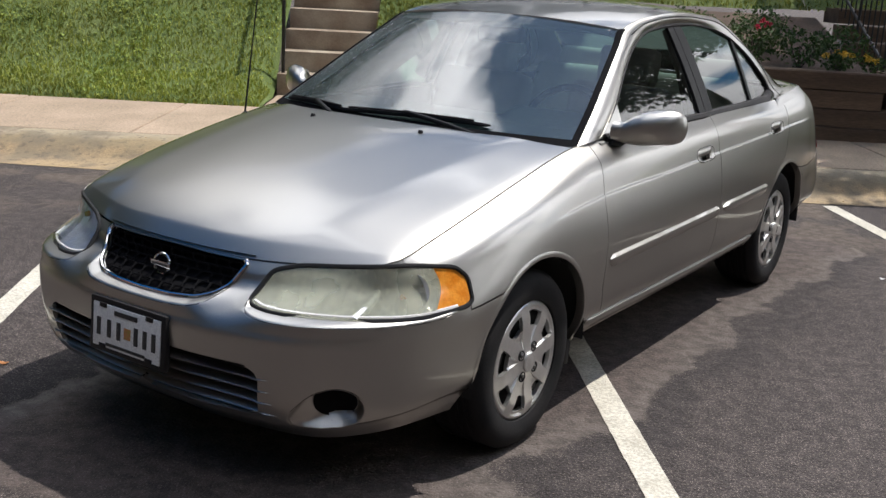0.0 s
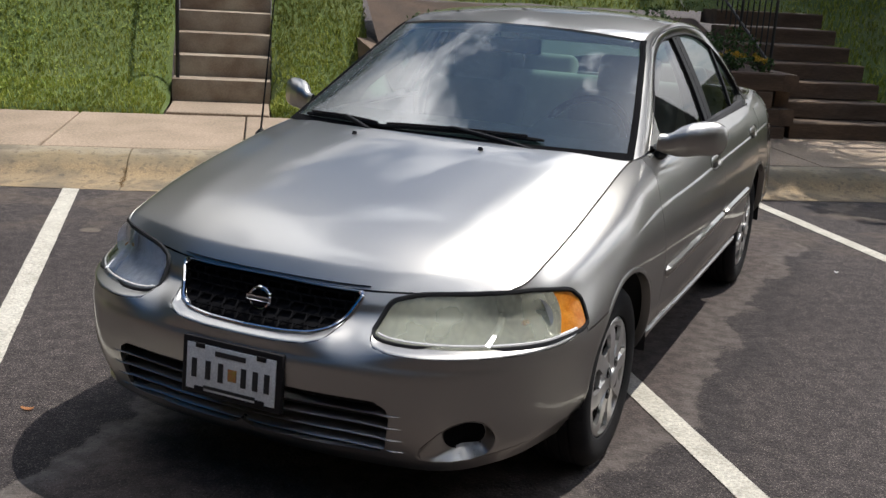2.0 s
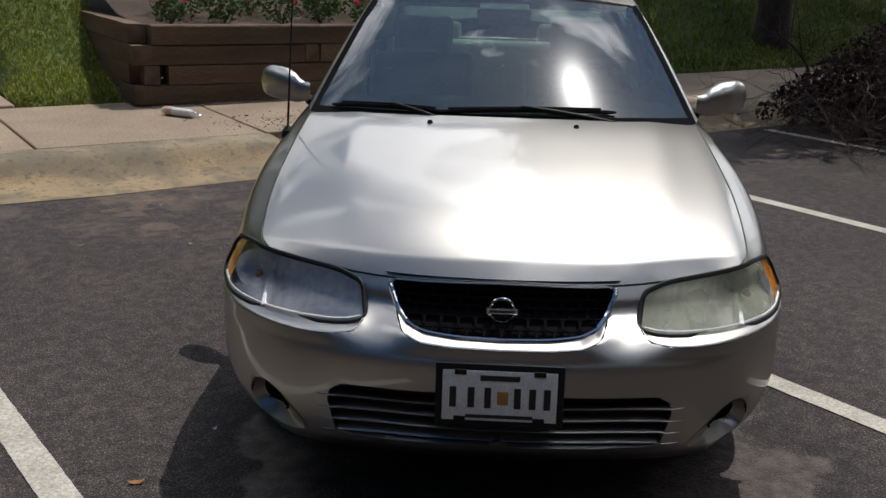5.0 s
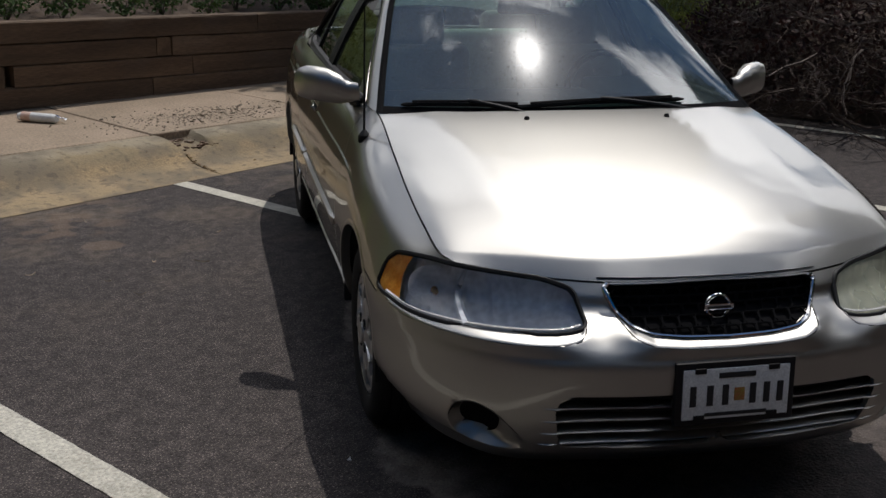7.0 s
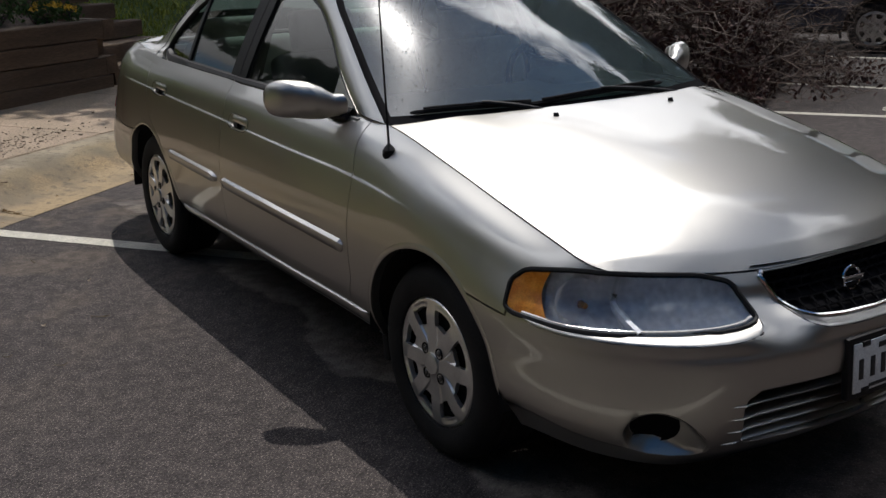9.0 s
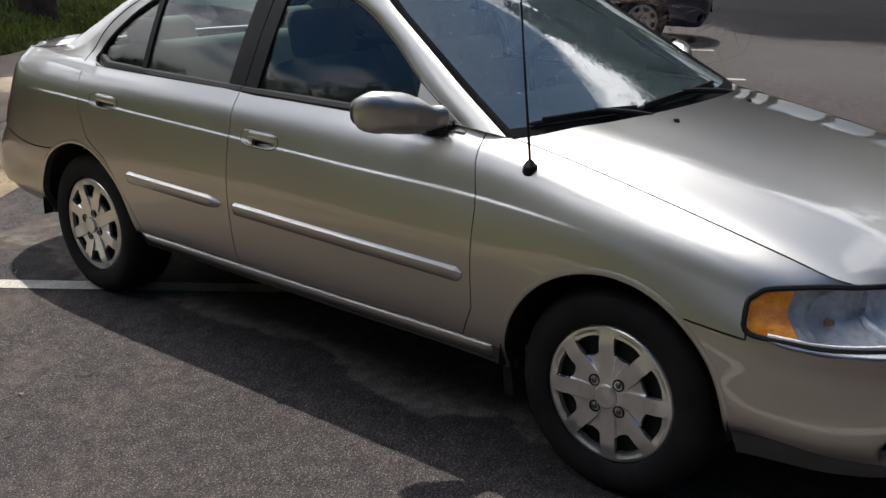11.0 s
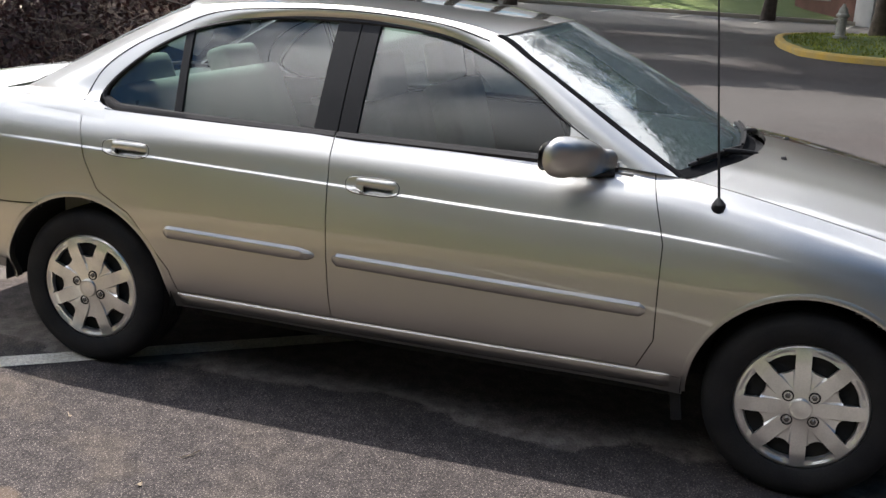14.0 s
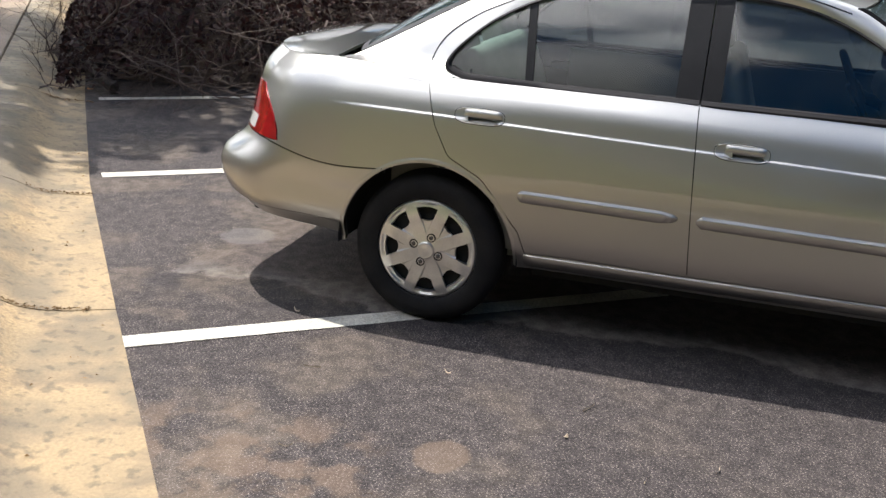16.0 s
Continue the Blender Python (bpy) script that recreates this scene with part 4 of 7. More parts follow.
# walk both curves together, control point by control point
_ti = np.linspace(0, len(OUTER) - 1, NPIL)
pin = spline(np.arange(len(OUTER)), INNER3, _ti)
pout = spline(np.arange(len(OUTER)), OUTER, _ti)
for hand in (1, -1):
    rows = []
    for k in np.linspace(0, 1, 7):
        p = pin * (1 - k) + pout * k
        p[:, 0] += 0.012 * math.sin(math.pi * k)
        p[:, 2] += 0.004 * math.sin(math.pi * k)
        rows.append(p * np.array([hand, 1, 1]))
    G = np.stack(rows)
    V, F = flange(list(G.reshape(-1, 3)), grid_faces(7, NPIL, hand < 0), 0.012, 0.001)
    part("roof_frame", (V, F), PAINT, sedan)
    # black moulding between windscreen and pillar
    a = [i for i in range(NPIL) if _ti[i] <= 4.02]
    V = []
    for k, lift in ((.88, -.003), (.89, .003), (.96, .0045), (1.0, .004)):
        q = pin[a] * (1 - k) + pout[a] * k
        for p in q:
            V.append((hand * (p[0] + .012 * math.sin(math.pi * k)), p[1] - lift * .4, p[2] + .004 * math.sin(math.pi * k) + lift))
    for p in pout[a]:
        V.append((hand * (p[0] - .014), p[1] - .003, p[2] + .003))
    part("windscreen_moulding", (V, grid_faces(5, len(a), hand < 0)), GRILLE_BLACK, sedan, "black moulding beside the windscreen")
    # fillet where the rear pillar runs into the quarter panel
    V = []
    for q in np.linspace(.04, .97, 24):
        i = len(pin) - 1
        a, m = G[:, i - 5], G[:, i]
        def at(R):
            f = q * 6
            j = min(5, int(f))
            return Vector(R[j] * (1 - (f - j)) + R[j + 1] * (f - j))
        p0, p1 = at(a), at(m)
        low = on_skin(float(S_OF_Y(p1.y)), p1.z - .035, 0.0, hand)
        for k in np.linspace(0, 1, 9):
            c = p0 * (1 - k) ** 2 + (p1 + Vector((hand * .004, 0, .001))) * 2 * k * (1 - k) + low * k * k
            V.append(c + Vector((hand * .0010, 0, .0005)) * (.25 + math.sin(math.pi * k)))
    part("pillar_fillet", (V, grid_faces(24, 9, hand > 0)), PAINT, sedan)
    # the doors' upper joint round the windows
    pts = [(2.588, .962), (2.585, 1.018), (2.558, 1.087), (2.45, 1.176), (2.30, 1.257), (2.18, 1.312)]
    fine = np.concatenate([pin[None] * (1 - k) + pout[None] * k + np.array([.012, 0, .004]) * math.sin(math.pi * k) for k in np.linspace(0, 1, 40)]).reshape(-1, 3)
    path = []
    for y, z in pts:
        d = (fine[:, 1] - y) ** 2 + (fine[:, 2] - z) ** 2
        path.append(fine[int(np.argmin(d))])
    mid = pin * .45 + pout * .55 + np.array([.012, 0, .004])
    path += [p for p in mid[::-1] if 1.05 < p[1] < 2.08][::6]
    path = [Vector((p[0] * hand, p[1], p[2])) for p in curve_through(path, 70)]
    part("door_seal", tube(path, .0026, 6), VOID, sedan, "dark joint round the doors' tops")
    # dark seal inside the frame
    seal = []
    cen = np.array([flank_x(1.6, 1.13), 1.6, 1.13])
    for k, off in ((0.0, 0.004), (0.5, 0.006), (1.0, 0.0), (1.02, -0.02)):
        q = pin.copy()
        d = cen - q
        d[:, 0] = 0
        d /= np.linalg.norm(d, axis=1, keepdims=True)
        q = q + d * 0.017 * k
        q[:, 0] = [flank_x(y, z) + off - 0.003 for y, z in q[:, 1:]]
        seal.append(q[3:] * np.array([hand, 1, 1]))
    G = np.stack(seal)
    part("window_seal", (list(G.reshape(-1, 3)), grid_faces(4, G.shape[1], hand > 0)), GLOSSBLACK, sedan, "black rubber window seal")


def dlo_top(y):
    P = spline(np.arange(14), np.array(INNER_YZ[:14]), np.linspace(0, 13, 300))
    return float(np.interp(y, P[:, 0], P[:, 1]))


def dlo_low(y):
    return float(np.interp(y, (.5, 1.0, 1.56, 2.1, 2.45, 2.53), (.948, .950, .954, .958, .964, 1.0)))


def pane(y0, y1, inset, hand, n=24, m=10, lean=0.0):
    V = []
    for k in np.linspace(0, 1, m):
        for y in np.linspace(y0, y1, n):
            yy = y + lean * (k - 0.5)
            yc = min(yy, 2.526)
            z = dlo_low(yc) + (dlo_top(yc) + 0.004 - dlo_low(yc)) * k
            V.append((hand * (flank_x(yc, z) - inset), yc, z))
    return V, grid_faces(m, n, hand < 0)


for hand in (1, -1):
    fd, rd = SHELL[("front_door", hand)], SHELL[("rear_door", hand)]
    part("window_glass", pane(.66, 1.535, .014, hand), GLASS, fd, "lightly tinted side window")
    part("window_glass", pane(1.645, 2.215, .014, hand, lean=0.02), GLASS, rd, "lightly tinted side window")
    part("quarter_glass", pane(2.225, 2.527, .014, hand, lean=0.02), GLASS, rd, "small fixed quarter window")
    part("pillar_trim", flange(*pane(1.512, 1.5775, .002, hand, 6), 0.012, 0.0), BLACK, fd, "matt black door pillar")
    part("pillar_trim", flange(*pane(1.5825, 1.668, .002, hand, 6), 0.012, 0.0), BLACK, rd, "matt black door pillar")
    part("window_divider", flange(*pane(2.203, 2.233, .004, hand, 4, lean=0.035), 0.012, 0.0), BLACK, rd, "black window divider")
    # belt mouldings, one for each door
    for who, y0, y1 in ((fd, .63, 1.578), (rd, 1.584, 2.50)):
        V = []
        ys = np.linspace(y0, y1, 40)
        for dz, ox in ((-.012, -.004), (-.010, .006), (.004, .009), (.016, .004), (.017, -.016)):
            for y in ys:
                z = dlo_low(y) + dz
                V.append((hand * (flank_x(y, max(z, .953)) + ox + 0.005), y, z))
        part("belt_moulding", (V, grid_faces(5, 40, hand < 0)), GLOSSBLACK, who, "black belt moulding")

edge = pout
i_top, i_rear = np.argmin(abs(_ti - 4)), np.argmin(abs(_ti - 10))


def span_grid(e, c0, c1, bow, nu=41, power=2.0, inset=0.0):
    """A sheet from one side's edge line to the other's, its middle line running from c0 to c1 with a bow in height."""
    n = len(e)
    w = np.linspace(0, 1, n)
    c = np.array(c0)[None] * (1 - w[:, None]) + np.array(c1)[None] * w[:, None]
    c[:, 2] += bow * np.sin(math.pi * w)
    P = np.zeros((n, nu, 3))
    for i, u in enumerate(np.linspace(-1, 1, nu)):
        k = abs(u) ** power
        P[:, i, 0] = u * (e[:, 0] - inset)
        P[:, i, 1:] = c[:, 1:] * (1 - k) + e[:, 1:] * k
    return P


WS = span_grid(curve_through(OUTER[:5], 40), (0, .255, .942), (0, .985, 1.345), .020, 49, 2.2, 0.012)
part("windscreen", (list(WS.reshape(-1, 3)), grid_faces(*WS.shape[:2])), SCREEN, sedan, "windscreen with dust and dried drops")
fr = [(r, c) for r in range(39) for c in range(48) if r < 2 or r > 38]
frit = part("windscreen_seal", clean(*pick(fr, WS + np.array([0, -.0015, .0025]))), GRILLE_BLACK, sedan, "black windscreen border and seal")
ROOF = span_grid(edge[i_top:i_rear + 1], (0, .985, 1.347), (0, 2.36, 1.372), .045, 41, 2.6)
part("roof", flange(list(ROOF.reshape(-1, 3)), grid_faces(*ROOF.shape[:2]), 0.012, 0.001), PAINT, sedan)
RG = span_grid(curve_through(OUTER[10:14], 24), (0, 2.37, 1.366), (0, 3.0, 1.012), .025, 41, 2.4, 0.006)
part("rear_window", (list(RG.reshape(-1, 3)), grid_faces(*RG.shape[:2])), SCREEN, sedan, "sloping rear window")
fr = [(r, c) for r in range(23) for c in range(40) if c < 2 or c > 37 or r < 1 or r > 21]
part("rear_window_seal", clean(*pick(fr, RG + np.array([0, .001, .003]))), GLOSSBLACK, sedan, "black rear window seal")


def deck_grid(nu=41, nw=24):
    P = np.zeros((nw, nu, 3))
    F = top_line(np.linspace(STN[12], SMAX, 80))
    for i, u in enumerate(np.linspace(-1, 1, nu)):
        a = abs(u)
        rear_s = SMAX - (SMAX - STN[13]) * a
        rp = top_line([rear_s])[0]
        fp = np.array([.71 * a, 2.97 + 0.04 * (1 - a * a), .991 + .014 * (1 - a * a)])
        for j, w in enumerate(np.linspace(0, 1, nw)):
            k = w
            p = fp * (1 - k) + rp * k
            if a > 0.999:
                p = top_line([STN[12] + (STN[13] - STN[12]) * k])[0]
            p[2] += 0.014 * math.sin(math.pi * min(1, w)) * (1 - a ** 4)
            P[j, i] = p[0] * (1 if u >= 0 else -1), p[1], p[2]
    return P


DK = deck_grid()
part("deck_lid", flange(list(DK.reshape(-1, 3)), grid_faces(*DK.shape[:2]), 0.012, 0.0015), PAINT, sedan)

# ---- the silver car: fittings ----
def span_z(poly, s):
    """Lowest and highest point of an outline at station s."""
    zs = []
    n = len(poly)
    for i in range(n):
        (a, za), (b, zb) = poly[i], poly[(i + 1) % n]
        if (a - s) * (b - s) <= 0 and a != b:
            zs.append(za + (zb - za) * (s - a) / (b - a))
    return (min(zs), max(zs)) if zs else (0, 0)


def lens_grid(poly, s0, s1, n, m, out, hand, shrink=0.0):
    """A sheet that fills an outline on the skin between two stations, lifted by out(u, v) or a number."""
    V = []
    ss = np.linspace(s0, s1, n)
    for k in np.linspace(0, 1, m):
        for i, s in enumerate(ss):
            lo, hi = span_z(poly, s)
            z = lo + shrink + (hi - lo - 2 * shrink) * k
            o = out(i / (n - 1), k) if callable(out) else out
            V.append(on_skin(s, z, o, hand))
    return V, grid_faces(m, n, hand < 0)


bump = SHELL[("front_bumper", 0)]
V, nr_, nc_ = ledge(LAMP_S, LAMP_Z, LAMP_E)
part("lamp_ledge", (V, grid_faces(nr_, nc_, True)), PAINT, bump)
part("lamp_ledge", ([(-x, y, z) for x, y, z in V], grid_faces(nr_, nc_)), PAINT, bump)
V, nr_, nc_ = ledge(GRILLE_S, GRILLE_Z, GRILLE_E)
V = np.array(V).reshape(nr_, nc_, 3)
V = np.concatenate([V[:, :0:-1] * np.array([-1, 1, 1]), V], axis=1)
part("grille_ledge", (list(V.reshape(-1, 3)), grid_faces(nr_, V.shape[1], True)), PAINT, bump)
l0, l1 = min(p[0] for p in LAMP) + 0.002, max(p[0] for p in LAMP) - 0.002
for hand in (1, -1):
    host = SHELL[("front_fender", hand)]
    lamp = part("headlight", lens_grid(LAMP, l0, l1, 100, 14, lambda u, v: -0.012 - 0.034 * math.sin(math.pi * u) ** 0.5 * math.sin(math.pi * v) ** 0.5 - 0.0042 * abs(math.sin(16 * math.pi * u)), hand), REFLECTOR, host,
                "headlight housing with a faceted reflector")
    # clear cover, hazed on one side
    part("lens", lens_grid(LAMP, l0, l1 - (l1 - l0) * 0.20, 40, 12, 0.001, hand), LENS_OLD if hand > 0 else LENS, lamp, "hazy yellowed cover" if hand > 0 else "clear cover")
    a = l1 - (l1 - l0) * 0.20
    part("turn_signal", lens_grid(LAMP, a + 0.003, l1 - 0.004, 14, 10, -0.001, hand, 0.006), AMBER, lamp, "amber turn signal")
    # round bowl and bulb of the main beam, rib between the two halves
    def bowl(sc, zc, rad, deep):
        o, V, F = on_skin(sc, zc, -0.012, hand), [], []
        ax = (on_skin(sc, zc, 0.02, hand) - o).normalized()
        ax = (ax + Vector((0, -1.2, 0))).normalized()
        e1 = ax.cross(Vector((0, 0, 1))).normalized()
        e2 = ax.cross(e1)
        for i in range(7):
            r = rad * i / 6
            for k in range(24):
                q = 2 * math.pi * k / 24
                V.append(o + (e1 * math.cos(q) * 1.15 + e2 * math.sin(q)) * r + ax * (-deep * (1 - (i / 6) ** 2)))
        for i in range(6):
            for k in range(24):
                F.append((i * 24 + k, i * 24 + (k + 1) % 24, (i + 1) * 24 + (k + 1) % 24, (i + 1) * 24 + k))
        return V, F
    sA = l0 + (l1 - l0) * 0.60
    part("reflector_bowl", bowl(sA, .636, .056, .030), REFLECTOR, lamp, "round polished reflector bowl")
    bul = on_skin(sA, .632, -0.03, hand)
    part("bulb", tube([bul, bul + Vector((0, -0.02, 0))], [0.011, 0.008], 12), AMBER, lamp, "amber bulb tip")
    sr = l0 + (l1 - l0) * 0.44
    lo, hi = span_z(LAMP, sr)
    rib = [on_skin(sr + 0.012 * math.sin(k * 3), lo + 0.006 + (hi - lo - 0.012) * k, -0.012, hand) for k in np.linspace(0, 1, 9)]
    part("rib", tube(rib, [0.016 - 0.011 * k / 8 for k in range(9)], 8), REFLECTOR, lamp, "bright rib between the beams")
    low = [on_skin(s, span_z(LAMP, s)[0] + 0.008, -0.004, hand) for s in np.linspace(l0 + 0.012, l1 - 0.06, 26)]
    part("bezel", tube(low, 0.0065, 8), WHITELENS, lamp, "pale lower bezel")
    part("lamp_seal", tube([on_skin(s, z, -0.001, hand) for s, z in LAMP], 0.0075, 6, closed=True), BLACK, lamp, "black seal")

# grille: dark back, honeycomb mesh, bright surround, round badge
V = []
for z in np.linspace(.545, .70, 8):
    for x in np.linspace(-.31, .31, 31):
        p = on_skin(float(S_OF_X(abs(x))), z, -0.055, 1)
        V.append((x, p.y, z))
grille = part("grille", (V, grid_faces(8, 31, True)), GRILLE_BLACK, sedan, "black honeycomb grille with a bright surround")
cells = []
for row in range(7):
    z = .556 + row * .0205
    off = (row % 2) * 0.5
    for k in range(-7, 8):
        x = (k + off) * 0.045
        if not inside(GRILLE, np.array([S_OF_X(abs(x) + 0.012) if x else 0.0]), np.array([z]))[0]:
            continue
        ring = []
        for dx, dz in ((-.024, 0), (-.017, .0108), (.017, .0108), (.024, 0), (.017, -.0108), (-.017, -.0108)):
            xx = x + dx
            p = on_skin(float(S_OF_X(abs(xx))), min(.70, max(.54, z + dz)), -0.022 - 0.006 * (dz < 0), 1)
            ring.append((xx, p.y, z + dz))
        cells.append(tube(ring, 0.0032, 5, closed=True))
part("grille_mesh", join(*cells), GRILLE_BLACK, grille, "black honeycomb mesh")
half = [q for q in GRILLE if q[0] >= 0][:-1]
loop = [on_skin(s, z, 0.002, 1) for s, z in half]
rim = [Vector((-p.x, p.y, p.z)) for p in loop[::-1]] + loop[1:]
out_ = []
for p, q in zip(rim, rim[1:]):
    out_ += [p.lerp(q, t) for t in np.linspace(0, 1, 6, endpoint=False)]
for _ in range(3):
    out_ = [out_[0]] + [(out_[i - 1] + out_[i] * 2 + out_[i + 1]) / 4 for i in range(1, len(out_) - 1)] + [out_[-1]]
part("grille_surround", tube(out_, 0.0075, 10), CHROME, grille, "polished surround")
bc = Vector((0, -.80, .627))
ringp = [bc + Vector((0.033 * math.cos(q), 0.004 * math.sin(q), 0.030 * math.sin(q))) for q in np.linspace(0, 2 * math.pi, 36, endpoint=False)]
part("badge_ring", tube(ringp, 0.0048, 8, closed=True), CHROME, grille, "bright badge ring")
part("badge_bar", box(.082, .008, .018, bc + Vector((0, -.005, 0)), .003), CHROME, grille, "bright badge bar")
part("badge_stripe", box(.066, .002, .007, bc + Vector((0, -.0092, 0)), .0008), INK, grille, "dark stripe on the badge bar")

# lower intake: dark back and body-coloured slats
V = []
for z in np.linspace(.26, .46, 6):
    for s in np.linspace(-1, 1, 41):
        x = s * .50
        p = on_skin(float(S_OF_X(abs(x))), z, -0.07, 1)
        V.append((x, p.y, z))
part("intake_back", (V, grid_faces(6, 41, True)), VOID, bump, "dark air intake")
for z in (.286, .323, .361, .399):
    sec = []
    for x in np.concatenate([np.linspace(-.497, -.43, 9), np.linspace(-.41, .41, 45), np.linspace(.43, .497, 9)]):
        a = abs(x)
        nose = float(np.interp(a, (.30, .42, .45, .475, .497), (-.010, -.004, .004, .001, -.004)))
        h = float(np.interp(a, (.43, .497), (1, .35)))
        for dz, o in ((-.005, -.04), (-.0042 * h, nose - .004), (-.0025 * h, nose), (.0012 * h, nose + .001), (.003 * h, nose - .003), (.004, -.04)):
            p = on_skin(float(S_OF_X(a)), z + dz, o, 1)
            sec.append((x, p.y, p.z))
    part("intake_slat", (sec, [(i * 6 + k, i * 6 + k + 1, (i + 1) * 6 + k + 1, (i + 1) * 6 + k) for i in range(62) for k in range(5)]), PAINT, bump)


def pit(s):
    """Depth of the fog lamp's pocket: shallow towards the intake, deep at the round end."""
    return float(np.interp(s, (.51, .54, .57, .60, .63, .66, .74), (.002, .008, .018, .032, .046, .052, .040)))


for hand in (1, -1):
    n = len(FOG)
    V = [on_skin(FOG_S - .02 + (s - FOG_S + .02) * sc, FOG_Z - .004 + (z - FOG_Z + .004) * sc, .001 - pit(FOG_S - .02 + (s - FOG_S + .02) * sc) * o, hand)
         for sc, o in ((1.03, -.01), (1.0, .02), (.975, .25), (.945, .6), (.90, .92), (.8, 1.0), (.5, 1.0), (0.0, 1.0)) for s, z in FOG]
    F = [(k * n + i, (k + 1) * n + i, (k + 1) * n + (i + 1) % n, k * n + (i + 1) % n) for k in range(7) for i in range(n)]
    pocket = part("fog_recess", (V, F if hand > 0 else [f[::-1] for f in F]), PAINT, bump, "scooped recess in the bumper")
    # black cup: its colour stands in for the dark depth of the opening
    V = []
    for sc, wall_ in ((1.0, .004), (.97, .016), (.93, .034), (.88, .06), (.5, .06), (0, .06)):
        for q in np.linspace(0, 2 * math.pi, 32, endpoint=False):
            p, z = FOG_S + .002 + .071 * math.cos(q) * sc, FOG_Z - .002 + .064 * math.sin(q) * sc
            V.append(on_skin(p, z, .004 - min(pit(p), wall_ + pit(p) * .5 * (1 - math.cos(q))), hand))
    F = [(k * 32 + i, (k + 1) * 32 + i, (k + 1) * 32 + (i + 1) % 32, k * 32 + (i + 1) % 32) for k in range(5) for i in range(32)]
    part("fog_cover", (V, F if hand > 0 else [f[::-1] for f in F]), GRILLE_BLACK, pocket, "black cup standing in for the opening's dark depth")

# number plate: black surround, white plate, bars in place of the writing
PL = Matrix.Translation((0, -.934, .446)) @ Euler((radians(-4), 0, 0)).to_matrix().to_4x4()


def plate_part(name, sx_, sz_, thick, at, material, parent, label="", bevel=0.002):
    b = box(sx_, thick, sz_, at, bevel)
    bmesh.ops.transform(b, matrix=PL, verts=b.verts)
    return part(name, b, material, parent, label)


holder = plate_part("plate_surround", .326, .166, .022, (0, 0.008, 0), GLOSSBLACK, sedan, "black plastic plate surround", .006)
plate = plate_part("number_plate", .290, .132, .006, (0, -.004, 0), WHITE, holder, "white plate with dark bars")
for x in (-.118, -.072, -.03, .045, .083, .120):
    plate_part("plate_bar", .017, .054, .002, (x, -.008, -.004), INK, plate, "", .0006)
plate_part("plate_bar", .10, .014, .002, (0, -.008, .048), INK, plate, "", .0006)
plate_part("plate_bar", .17, .009, .002, (0, -.008, -.054), INK, plate, "", .0006)
plate_part("plate_emblem", .028, .034, .002, (.008, -.008, -.004), EMBLEM, plate, "small red and gold emblem", .0006)
for x in (-.10, .10):
    for z in (-.062, .062):
        b = box(.03, .006, .014, (x, -.007, z), .002)
        bmesh.ops.transform(b, matrix=PL, verts=b.verts)
        part("plate_clip", b, GLOSSBLACK, holder)


# wheels
def lathe(profile, n=64, axis_x=True):
    """Turns (radius, offset) pairs about the x axis."""
    V, F = [], []
    for r, x in profile:
        for k in range(n):
            q = 2 * math.pi * k / n
            V.append((x, r * math.cos(q), r * math.sin(q)))
    for i in range(len(profile) - 1):
        for k in range(n):
            F.append((i * n + k, (i + 1) * n + k, (i + 1) * n + (k + 1) % n, i * n + (k + 1) % n))
    return V, F


def tyre_shape():
    out = [(.198, .0), (.203, .012), (.212, .016), (.235, .022), (.262, .021), (.280, .012), (.290, .0), (.297, -.012)]
    tread = []
    for k, x in enumerate(np.linspace(-.018, -.165, 22)):
        tread.append((.298 - (0.007 if k % 5 == 2 else 0), x))
    inn = [(.290, -.18), (.27, -.2), (.24, -.205), (.20, -.19)]
    return lathe(out + tread + inn, 72)


def cap_x(r):
    """How far the hubcap's face stands out, by radius."""
    return float(np.interp(r, (0, .03, .06, .10, .15, .18, .192, .200), (.022, .021, .017, .016, .018, .012, .010, .002)))


def hubcap_shape():
    """Eight straight spokes with rounded windows between them; the grid's columns follow the spokes' edges."""
    rs = [.0, .012, .024, .034, .045, .06, .075, .09, .102, .112, .122, .132, .142, .152, .162, .170, .178, .186, .193, .200]
    half_w, ns, nw = .0235, 6, 8
    V, n = [], 8 * (ns + nw)
    for i, r in enumerate(rs):
        e = min(math.asin(min(1, half_w / max(r, .064))), math.radians(22.4))
        for k in range(8):
            c = k * math.pi / 4
            for t in range(ns):
                V.append((r, c - e + 2 * e * t / ns, 1.0))
            for t in range(nw):
                q = t / nw
                V.append((r, c + e + (math.pi / 4 - 2 * e) * q, abs(2 * q - 1)))
    P = []
    for r, a, m in V:
        rr = r
        if m < 1 and .115 < r < .13:
            rr = r + .014 * m ** 3 - .006
        if m < 1 and .165 < r < .175:
            rr = r - .006 * m ** 4
        x = cap_x(rr)
        if m < .98 and .055 < r < .182:
            x -= .006 * min(1, (1 - m) * 5) * min(1, (r - .05) / .04)
        P.append((x, rr * math.cos(a), rr * math.sin(a)))
    F = []
    for i in range(len(rs) - 1):
        for k in range(n):
            kk = k % (ns + nw)
            if 10 <= i <= 14 and kk >= ns:
                continue
            F.append((i * n + k, (i + 1) * n + k, (i + 1) * n + (k + 1) % n, i * n + (k + 1) % n))
    return flange(P, F, 0.014, 0.0004)


